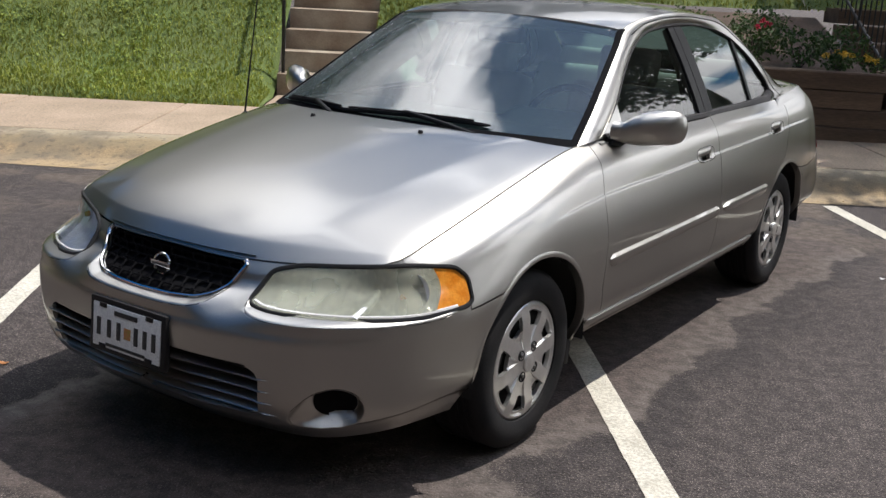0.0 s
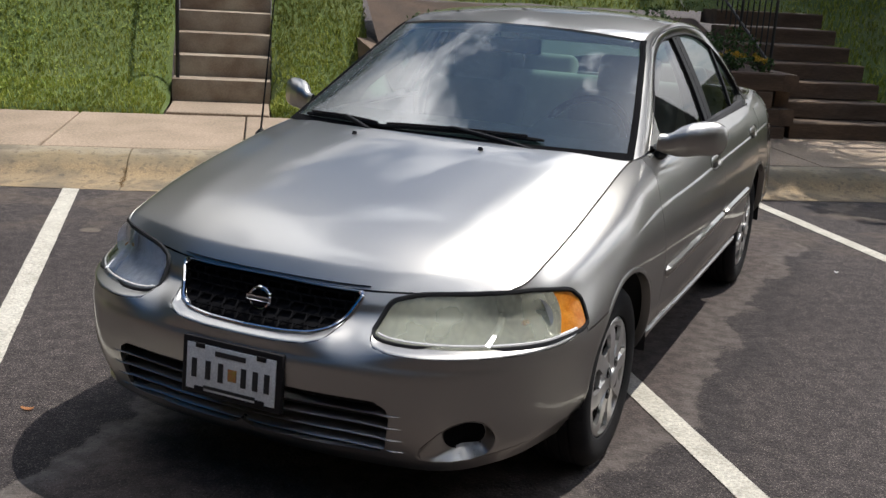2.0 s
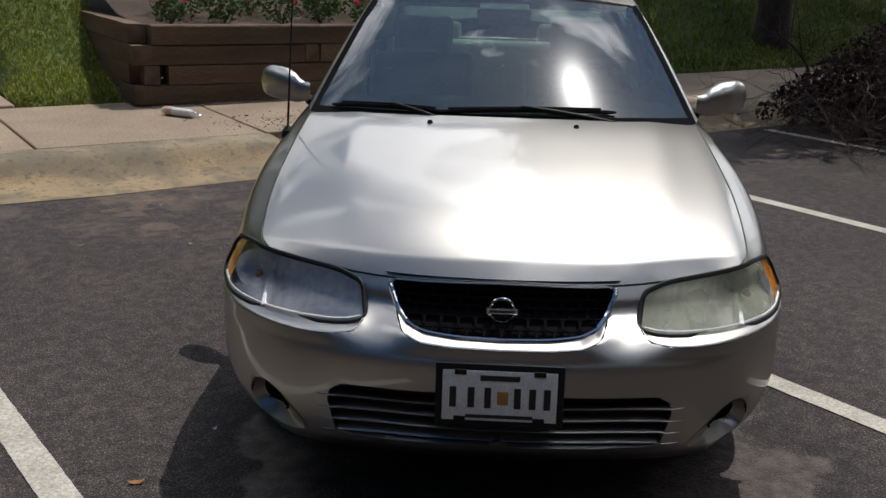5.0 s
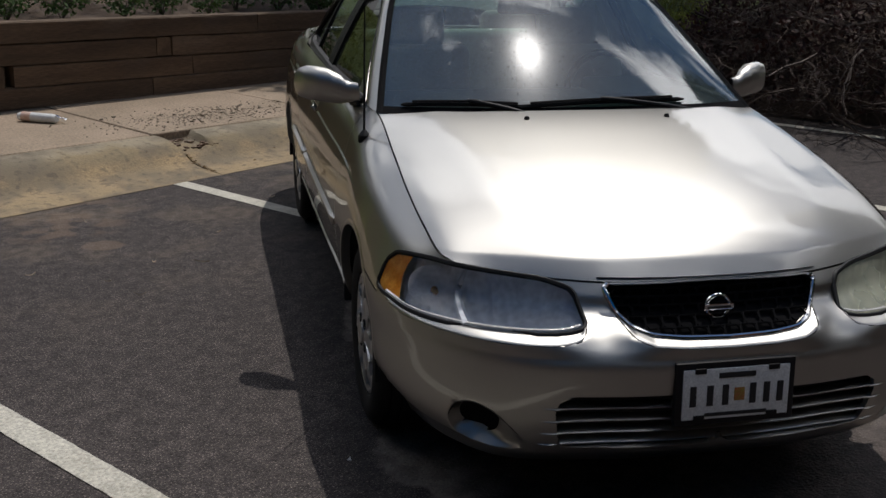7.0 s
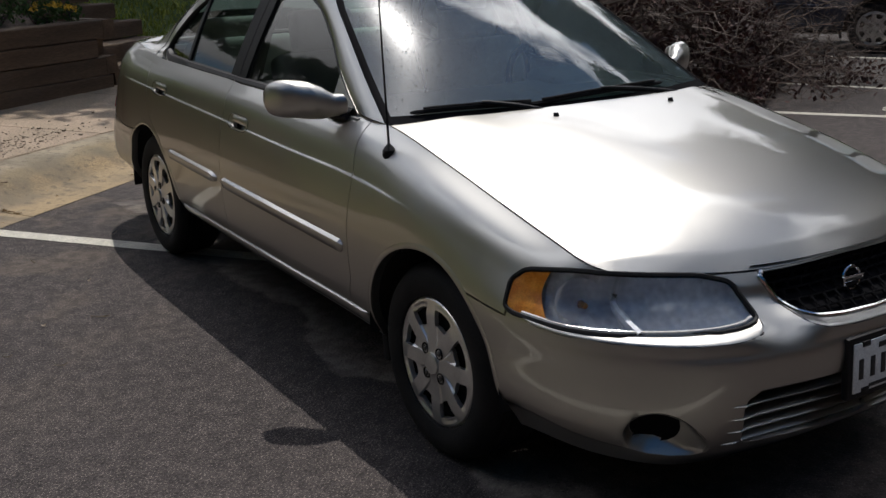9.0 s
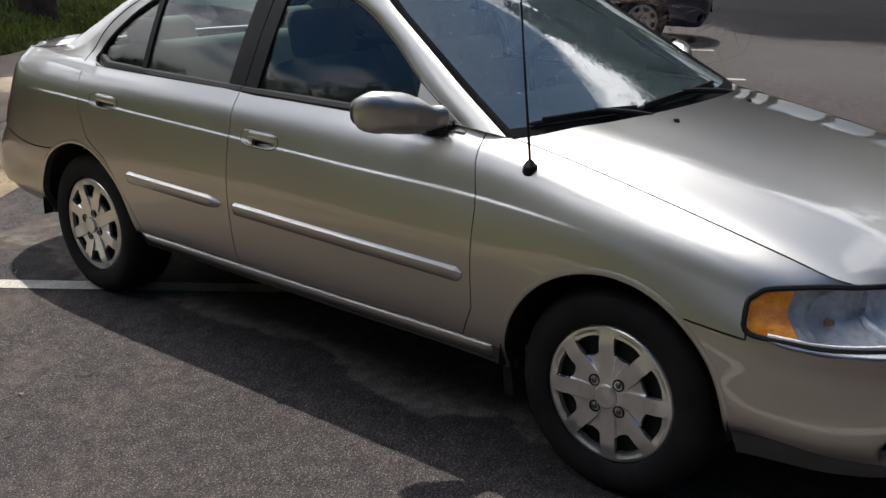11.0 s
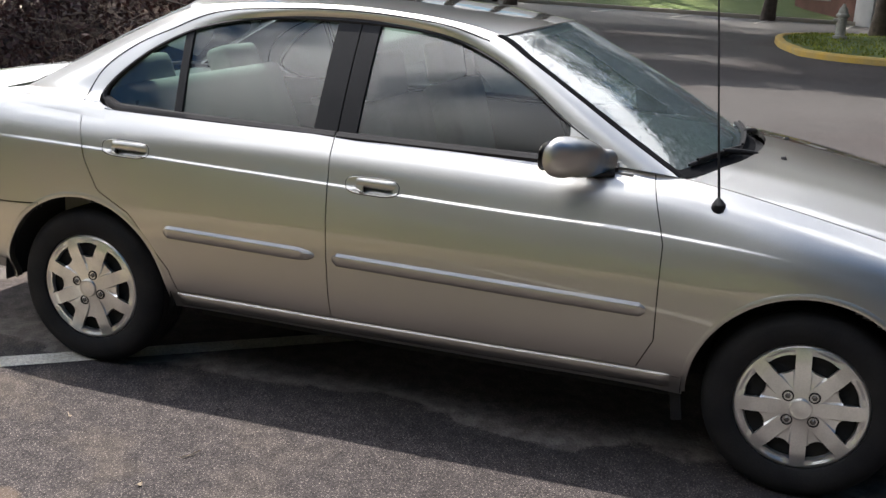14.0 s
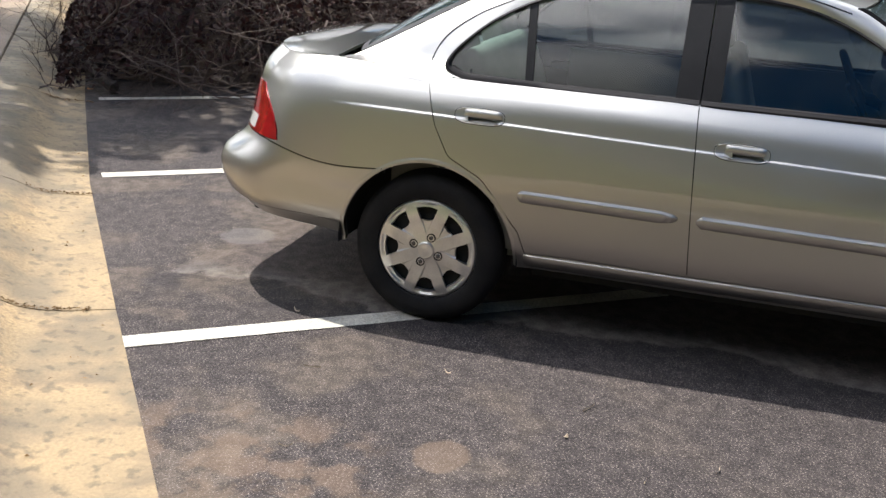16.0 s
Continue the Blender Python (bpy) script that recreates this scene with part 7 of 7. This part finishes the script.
# trees
def tree(x, y, height, crown_r, crown_z, seed, n=7000, label="tall leafy tree with a broad crown"):
    rng = np.random.default_rng(seed)
    t = thing("tree", label, "tree", pose(x, y, 0, 0, 0, seed * 40), group="trees")
    V, F = [], []
    trunk = tube([(0, 0, -.1), (.05, .02, .8), (.0, .1, crown_z * .5), (.1, .05, crown_z), (.1, 0, crown_z + crown_r * .6)], [.30, .22, .17, .12, .04], 12)
    limbs, LVs, LFs = [], [], []
    for k in range(16):
        a = 2 * math.pi * k / 16 * 3.4
        zz = crown_z * rng.uniform(.55, 1.05)
        e = Vector((math.cos(a) * crown_r * rng.uniform(.5, .9), math.sin(a) * crown_r * rng.uniform(.5, .9), crown_z + crown_r * rng.uniform(-.35, .6)))
        limbs.append(tube([(0.05, .05, zz), tuple(Vector((0, 0, zz)) * .5 + e * .5 + Vector((0, 0, .3))), tuple(e)], [.07, .045, .012], 7))
        cr = crown_r * rng.uniform(.28, .46)
        v, f = leaves(rng, n // 16, tuple(e), (cr, cr, cr * .75), .13, shell=.15)
        o = len(LVs)
        LVs += v
        LFs += [tuple(i + o for i in g) for g in f]
    part("trunk", trunk, BARK, t)
    for l in limbs:
        part("limb", l, BARK, t)
    part("crown", mesh_of("crown", LVs, LFs, CROWN, smooth=False), None, t)["kind"] = "stuff"
    return t


def uvw(u, v):
    p = K @ Vector((u, v, 0))
    return p.x, p.y


tree(*uvw(9.2, 7.0), 11, 3.3, 7.2, 1, 11000)
tree(*uvw(11.6, 9.2), 11, 3.4, 7.4, 9, 16000)
tree(*uvw(14.5, 10.5), 11, 3.6, 7.4, 4, 14000)
tree(20.6, 8.9, 18, 6.0, 14.0, 2, 90000)
tree(25.6, 9.6, 15, 6.4, 10.0, 6, 30000)
tree(31.0, 12.5, 14, 6.2, 10.0, 3, 24000)
tree(26.4, -1.7, 15, 6.0, 10.0, 5, 26000)
tree(21.8, -3.6, 17, 6.4, 12.0, 8, 32000)
# extra-tall trees, crowns out of view, added to darken the windscreen's reflections
for k, (x, y) in enumerate(((37, 21), (36.5, 11), (38, 1.5), (37, -8))):
    tree(x, y, 27 + k % 2 * 2, 7.0, 19.0, 40 + k, 16000)
# unseen trees round the camera's side, added as a dark rim for reflections
for k, (x, y) in enumerate(((-24, -6), (-27, 5), (-22, 16), (-30, -18), (-14, -28), (3, -32), (18, -26))):
    copy_thing(bpy.data.objects["tree.002" if k % 2 else "tree.004"], pose(x, y, 0, 0, 0, 70 * k))


# dead leaves and bits of bark that lie in the gutter and on its joints
def litter(n=420, seed=17):
    rng = np.random.default_rng(seed)
    V, F = [], []
    for k in range(n):
        if k < n * .8:
            u = (-1.39, 1.06, 2.75, 5.4)[rng.integers(4)] + rng.normal(0, .012)
            v = rng.uniform(3.78, 4.12)
        else:
            u, v = rng.uniform(-3, 7), 3.75 + abs(rng.normal(0, .22))
        z = float(np.interp(v, [p[0] for p in PROFILE[:10]], [p[1] for p in PROFILE[:10]])) + .004 if v > 3.79 else .004
        a, L, w = rng.uniform(0, 6.28), rng.uniform(.008, .028), rng.uniform(.002, .007)
        c, s = math.cos(a), math.sin(a)
        i = len(V)
        for x, y, dz in ((-1, 0, 0), (0, -1, .003), (1, 0, .002), (0, 1, .003), (0, 0, .009)):
            V.append((u + x * L / 2 * c - y * w / 2 * s, v + x * L / 2 * s + y * w / 2 * c, z + dz * rng.uniform(.3, 1)))
        F += [(i, i + 1, i + 4), (i + 1, i + 2, i + 4), (i + 2, i + 3, i + 4), (i + 3, i, i + 4)]
    return V, F


DEAD = island_mat("dead_leaf", (0.30, 0.19, 0.09), (0.10, 0.06, 0.03), 0.9, 0.1, 0.0)
solo("leaf_litter", mesh_of("leaf_litter", *litter(), DEAD, smooth=False), None, "dead leaves and bark bits in the gutter", "litter", K, kind="stuff")


# single leaves, twigs and scraps that lie on the asphalt round the car
def scrap(name, label, category, x, y, turn, size, wide, material):
    """A curled sliver, thicker along its middle."""
    V, F, n = [], [], 7
    for i in range(n):
        t = i / (n - 1)
        w = wide * math.sin(math.pi * (.08 + .84 * t)) / 2
        for k, h in ((-1, .002), (0, .007), (1, .003)):
            V.append(((t - .5) * size, k * w + .06 * size * math.sin(4 * t), h + .006 * (2 * t - 1) ** 2))
    for i in range(n - 1):
        F += [(i * 3 + k, (i + 1) * 3 + k, (i + 1) * 3 + k + 1, i * 3 + k + 1) for k in range(2)]
        F.append((i * 3 + 2, (i + 1) * 3 + 2, (i + 1) * 3, i * 3))
    F += [(0, 1, 2), ((n - 1) * 3 + 2, (n - 1) * 3 + 1, (n - 1) * 3)]
    return solo(name, (V, F), material, label, category, pose(x, y, .002, 0, 0, turn))


ORANGE_LEAF = mat("orange_leaf", (0.45, 0.20, 0.07), (0.34, 0.14, 0.05), rough=0.8, coarse=60, fine=300, depth=0.0004)
STRAW = mat("straw", (0.46, 0.37, 0.26), (0.34, 0.26, 0.18), rough=0.9, coarse=60, fine=300, depth=0.0004)
scrap("fallen_leaf", "small curled orange leaf lying on the asphalt", "leaf", -1.037, -.668, 25, .045, .022, ORANGE_LEAF)
scrap("fallen_leaf", "small orange leaf at the foot of the kerb", "leaf", 2.80, 6.50, 70, .07, .045, ORANGE_LEAF)
scrap("paper_scrap", "tiny white scrap lying on the asphalt", "litter", 1.278, 3.08, 10, .022, .016, WHITE)
scrap("paper_scrap", "tiny white scrap beside the front wheel", "litter", -.90, -.30, 70, .016, .013, WHITE)
scrap("twig", "dry straw-coloured twig on the asphalt", "twig", -1.338, 1.786, -20, .075, .006, STRAW)
scrap("twig", "short dry twig in the car's shadow edge", "twig", -.93, 3.022, 50, .05, .008, STRAW)
scrap("paper_scrap", "small pale crumb lying on the asphalt", "litter", -1.56, 1.818, 0, .02, .014, STRAW)
for k, (x, y) in enumerate(((-1.75, 1.55), (-1.25, 2.3), (-1.95, 2.6), (-1.6, 1.35), (-2.1, 1.7), (-1.4, 2.75))):
    scrap("twig", "dry straw-coloured twig on the asphalt", "twig", x, y, 57 * k, .03 + .006 * k, .004, STRAW)


# clover among the grass, in drifts
def clover(n=9000, seed=23):
    rng = np.random.default_rng(seed)
    V, F = [], []
    for _ in range(n):
        u, v = rng.uniform(-9, -1.42), rng.uniform(6.36, 9.6)
        if noise.noise(Vector((u * 1.1, v * 1.6, 3.3))) + .5 * noise.noise(Vector((u * 3.1, v * 3.9, 1.3))) < rng.uniform(-.15, .35):
            continue
        z = bank_z(u, v) + rng.uniform(.02, .05)
        s, a, t = rng.uniform(.009, .018), rng.uniform(0, 6.28), rng.normal(0, .35, 2)
        i = len(V)
        for k in range(6):
            q = a + k * math.pi / 3
            x, y = s * math.cos(q), s * math.sin(q)
            V.append((u + x, v + y, z + x * t[0] + y * t[1]))
        F.append(tuple(i + k for k in range(6)))
    return V, F


CLOVER = island_mat("clover_leaf", (0.14, 0.20, 0.028), (0.23, 0.28, 0.05))
solo("clover", mesh_of("clover", *clover(), CLOVER, smooth=False), None, "patches of clover in the grass bank", "clover", K, kind="stuff")


# broken concrete in the kerb's gap and grit washed over the pavement
def stone(rng, p, r, V, F):
    i = len(V)
    for x, y, z in [(a, b, c) for a in (-1, 1) for b in (-1, 1) for c in (-1, 1)]:
        V.append((p[0] + r * x * rng.uniform(.5, 1), p[1] + r * y * rng.uniform(.5, 1), p[2] + r * .7 * z * rng.uniform(.5, 1)))
    for f in ((0, 1, 3, 2), (4, 6, 7, 5), (0, 4, 5, 1), (2, 3, 7, 6), (0, 2, 6, 4), (1, 5, 7, 3)):
        F.append(tuple(i + k for k in f))


GRIT = island_mat("grit", (0.13, 0.10, 0.08), (0.34, 0.29, 0.23), 0.95, 0.1, 0.0)
RUBBLE = island_mat("broken_concrete", (0.10, 0.065, 0.045), (0.26, 0.19, 0.14), 0.95, 0.1, 0.0)
rng = np.random.default_rng(41)
V, F = [], []
for k in range(90):
    u, v = rng.uniform(1.07, 1.36), rng.uniform(4.16, 4.48)
    stone(rng, (u, v, float(np.interp(v, (4.15, 4.3, 4.5), (.075, .085, .09))) + rng.uniform(-.01, .015)), rng.uniform(.006, .022), V, F)
solo("rubble", mesh_of("rubble", V, F, RUBBLE, smooth=False), None, "broken concrete crumbs in a gap of the kerb", "rubble", K, kind="stuff")
V, F = [], []
while len(F) < 6 * 900:
    u, v = rng.normal(1.8, .42), rng.normal(4.92, .2)
    if not 4.53 < v < 5.6 or abs(u - 1.04) < .02:
        continue
    r = rng.uniform(.0025, .007) * (2 if rng.random() < .04 else 1)
    stone(rng, (u, v, .153 + r * .4), r, V, F)
solo("grit", mesh_of("grit", V, F, GRIT, smooth=False), None, "loose grit washed over the pavement", "gravel", K, kind="stuff")


# ---- across the lot ----
YELLOW = mat("yellow_kerb_paint", (0.52, 0.33, 0.06), (0.42, 0.30, 0.10), rough=0.8, coarse=3, fine=60, depth=0.004)
CONCRETE = mat("pale_concrete", (0.38, 0.34, 0.28), (0.32, 0.28, 0.23), rough=0.9, coarse=1.0, fine=60, depth=0.004)


def recolour(t, colour, label):
    """Another paint for a copied car."""
    other = mat("paint_" + label.split()[0], colour, tuple(c * .9 for c in colour), rough=0.3, metal=0.3, coarse=2, fine=600, bump=0.05, depth=0, coat=0.7)
    for o in t.children_recursive:
        for s in o.material_slots:
            if s.material == PAINT:
                s.link = "OBJECT"
                s.material = other
    tagged(t, label)


for m, colour, label in ((at_uv(11.1, -.35), (.035, .045, .075), "blue-grey sedan parked nose out beyond the heap"),
                         (pose(17.3, -2.9, 0, 0, 0, 180), (.75, .75, .74), "white car parked along the yellow kerb"),
                         (pose(36.2, 13.2, 0, 0, 0, -96), (.01, .01, .012), "black car parked across the road"),
                         (pose(36.5, 16.4, 0, 0, 0, -96), (.02, .02, .022), "dark car parked across the road")):
    recolour(copy_thing(sedan, m), colour, label)


def kerbed_island(pts, label):
    """A planted traffic island: painted kerb ring, grass inside."""
    P = curve_through([(x, y, 0) for x, y in pts + pts[:1]], 90)[:-1]
    c = P.mean(axis=0)
    isl = thing("traffic_island", label, "traffic island", kind="structure")
    rings = []
    for k, z in ((1.0, 0.0), (1.0, .11), (.995, .14), (.97, .145), (.968, .12)):
        q = c + (P - c) * k
        q[:, 2] = z
        rings.append(q)
    n = len(P)
    V = [tuple(p) for r in rings for p in r]
    F = [(i * n + k, i * n + (k + 1) % n, (i + 1) * n + (k + 1) % n, (i + 1) * n + k) for i in range(4) for k in range(n)]
    part("kerb_ring", (V, F), YELLOW, isl, "yellow painted kerb")
    V = [tuple(p) for p in rings[4]] + [tuple(c + (p - c) * .5 + np.array([0, 0, .22])) for p in rings[4]] + [tuple(c + np.array([0, 0, .3]))]
    F = [(k, (k + 1) % n, n + (k + 1) % n, n + k) for k in range(n)] + [(n + k, n + (k + 1) % n, 2 * n) for k in range(n)]
    part("turf", (V, F), TURF, isl, "mown grass")
    rng = np.random.default_rng(len(pts))
    V, F = [], []
    for _ in range(9000):
        p, q = P[rng.integers(n)], rng.random() ** .5
        b = c + (p - c) * q * .95
        z = float(np.interp(q, (0, .5, .97), (.3, .22, .12)))
        a = rng.uniform(0, 6.28)
        w, h = .03, rng.uniform(.05, .10)
        i = len(V)
        V += [(b[0] - w * math.cos(a), b[1] - w * math.sin(a), z), (b[0] + w * math.cos(a), b[1] + w * math.sin(a), z), (b[0] + rng.uniform(-.04, .04), b[1] + rng.uniform(-.04, .04), z + h)]
        F.append((i, i + 1, i + 2))
    part("grass", mesh_of("grass", V, F, BLADE, smooth=False), None, isl)["kind"] = "stuff"


kerbed_island([(19.6, .2), (18.9, -.4), (18.5, -1.5), (18.6, -4.0), (18.8, -9), (24, -11), (30, -8), (29, -2), (27, .3), (22.5, .7)], "grass island with a yellow kerb across the road")
kerbed_island([(24.6, 7.5), (21.8, 7.6), (20.0, 8.6), (18.9, 11), (20, 16), (26, 19), (31, 17), (30, 11), (27.5, 8.2)], "rounded grass island with a yellow kerb")


def lathe_z(profile, n=20):
    V, F = [], []
    for r, z in profile:
        for k in range(n):
            V.append((r * math.cos(2 * math.pi * k / n), r * math.sin(2 * math.pi * k / n), z))
    for i in range(len(profile) - 1):
        for k in range(n):
            F.append((i * n + k, i * n + (k + 1) % n, (i + 1) * n + (k + 1) % n, (i + 1) * n + k))
    return V, F


HYD = mat("hydrant_paint", (0.42, 0.40, 0.36), (0.30, 0.28, 0.25), rough=0.6, coarse=8, fine=80, depth=0.002)
hyd = thing("fire_hydrant", "grey fire hydrant on a grass island", "fire hydrant", pose(24.2, -.7, .2))
part("barrel", lathe_z([(.17, -.1), (.17, .06), (.12, .07), (.11, .5), (.16, .52), (.16, .57), (.12, .6), (.10, .70), (.05, .77), (.03, .83), (0, .83)]), HYD, hyd)
for a in (0, 90, 180):
    q = radians(a)
    d = Vector((math.cos(q), math.sin(q), 0))
    part("nozzle", tube([d * .08 + Vector((0, 0, .42)), d * .2 + Vector((0, 0, .42))], [.06, .055], 12), HYD, hyd)

# far verge: kerb, grass rise and bay lines
solo("far_kerb", box(.3, 90, .15, (38.5, 12, .07), .03), CONCRETE, "pale concrete kerb across the road", "kerb", pose(0, 0, 0, 0, 0, -6), kind="structure")
V = [(x, y, float(np.interp(x, (38.8, 41, 48, 60, 100), (.14, .4, 1.8, 3, 4)))) for y in np.linspace(-60, 80, 15) for x in (38.8, 40, 41, 44, 48, 52, 60, 100)]
far_lawn = solo("far_lawn", (V, grid_faces(15, 8)), TURF, "sunlit grass rise across the road", "lawn", pose(0, 0, 0, 0, 0, -6), kind="structure")
for k in range(4):
    y = 2.5 + 2.9 * k
    solo("far_bay_line", box(4.0, .11, .005, (36.2, y, .004)), LINE, "white bay line across the road", "bay line", pose(0, 0, 0, 0, 0, -6), group="far bay lines")
hedge = thing("hedge", "dark green hedge on the far verge", "hedge", pose(0, 0, 0, 0, 0, -6))
rng = np.random.default_rng(31)
V, F = [], []
for k in range(14):
    v, f = leaves(rng, 420, (46 + rng.uniform(-.5, .5), -4 + 1.3 * k, 1.9), (1.0, 1.0, .9), .11, shell=.3)
    o = len(V)
    V += v
    F += [tuple(i + o for i in g) for g in f]
part("foliage", mesh_of("foliage", V, F, LEAF, smooth=False), None, hedge)["kind"] = "stuff"


def painted_word(text, u, v, size, label):
    cu = bpy.data.curves.new("painted_word", "FONT")
    cu.body, cu.size, cu.align_x, cu.align_y = text, size, "CENTER", "CENTER"
    cu.extrude = .001
    cu.materials.append(LINE)
    ob = new("painted_word", cu)
    ob.matrix_world = at_uv(u, v, .004)
    tagged(ob, label, "road marking")


painted_word("RESERVED", 6.27, -.97, .19, "worn white word painted on the asphalt")
painted_word("03", 6.27, -.68, .22, "worn white bay number painted on the asphalt")


# ---- unseen, behind the camera: brick terrace and trees added to darken the car's reflections ----
BRICK = mat("red_brick", (0.20, 0.10, 0.075), (0.15, 0.08, 0.06), rough=0.9, coarse=2.5, fine=30, bump=0.25, depth=0.006)
ROOFING = mat("roof_shingle", (0.055, 0.05, 0.048), (0.08, 0.072, 0.068), rough=0.95, coarse=3, fine=25, depth=0.01)
SASH = mat("white_sash", (0.7, 0.69, 0.66), (0.62, 0.61, 0.58), rough=0.5, fine=80, depth=0)
PANE = glass("house_pane", (0.2, 0.22, 0.24), 0.02)


def townhouse(m, wall_mat, label):
    h = thing("townhouse", label, "house", m, group="terrace")
    w, d, z = 6.0, 8.0, 7.4
    part("wall", box(w - .02, d, z, (0, d / 2, z / 2)), wall_mat, h)
    V = [(-w / 2, -.35, z - .1), (w / 2, -.35, z - .1), (w / 2, d / 2, z + 2.2), (-w / 2, d / 2, z + 2.2), (w / 2, d + .35, z - .1), (-w / 2, d + .35, z - .1)]
    V += [(x, y, zz + .16) for x, y, zz in V]
    part("roof", (V, [(0, 1, 2, 3)[::-1], (3, 2, 4, 5)[::-1], (6, 7, 8, 9), (9, 8, 10, 11), (0, 1, 7, 6), (4, 5, 11, 10), (1, 2, 8, 7), (2, 4, 10, 8), (0, 6, 9, 3), (3, 9, 11, 5)]), ROOFING, h)
    for x, zz, ww, hh in ((-1.5, 1.6, 1.5, 1.4), (-1.5, 4.6, 1.2, 1.4), (1.5, 4.6, 1.2, 1.4)):
        win = part("window", box(ww + .2, .10, hh + .2, (x, -.03, zz), .01), SASH, h, "white sash window")
        for k in (-1, 1):
            part("pane", box(ww / 2 - .06, .03, hh - .06, (x + k * ww / 4, -.085, zz)), PANE, win)
    part("door", box(1.0, .12, 2.1, (1.5, -.04, 1.05), .01), SASH, h, "white front door")
    return h


for k in range(12):
    townhouse(at_uv(-34 + 6 * k, -23, 0, 180), BRICK, "out-of-view two-storey brick townhouse added behind the lot") if k == 0 else copy_thing(bpy.data.objects["townhouse"], at_uv(-34 + 6 * k, -23, 0, 180))
for k in range(5):
    copy_thing(bpy.data.objects["townhouse"], at_uv(-30, -14 + 6 * k, 0, 90))
# trees added past the far verge to darken the windscreen's reflections
for k, (x, y, s) in enumerate(((33, -13, 1.2), (43, -9, 1.6), (46, 1, 1.8), (45, 11, 1.7), (48, 21, 1.8), (47, 31, 1.7))):
    copy_thing(bpy.data.objects["tree.002"], pose(x, y, .4, 0, 0, 50 * k) @ Matrix.Scale(s, 4))
# added unseen tree belt that blocks low sky in the paint: tall ones first, smaller ones below them; along the bank they
# stand farther back
UNSEEN_BELT = [(-16, -13, 1.0), (-9, -14.5, 1.1), (-2.5, -13.5, 1.0), (4.5, -15, 1.15), (11, -14, 1.0), (18, -16, 1.1), (-17, -6.5, 1.05), (-18.5, 0, 1.1), (-18, 6.5, 1.0), (-17.5, 13, 1.0), (-13, 18.5, .55),
        (-7.5, 20, .5), (-2, 19, .6), (3.5, 20.5, .5), (8.5, 19.5, .7), (14, 19, .85)]
for k, (u, v, s) in enumerate(UNSEEN_BELT):
    copy_thing(bpy.data.objects["tree" if k % 2 else "tree.002"], at_uv(u, v, 2.6 if v > 10 else 0, 63 * k) @ Matrix.Scale(s, 4))
    copy_thing(bpy.data.objects["tree.001"], at_uv(u + 2.6 * math.cos(k), v + (2.5 if v > 10 else -1.5 if v < -10 else 3.0), 2.4 if v > 10 else 0, 41 * k) @ Matrix.Scale(.5, 4))
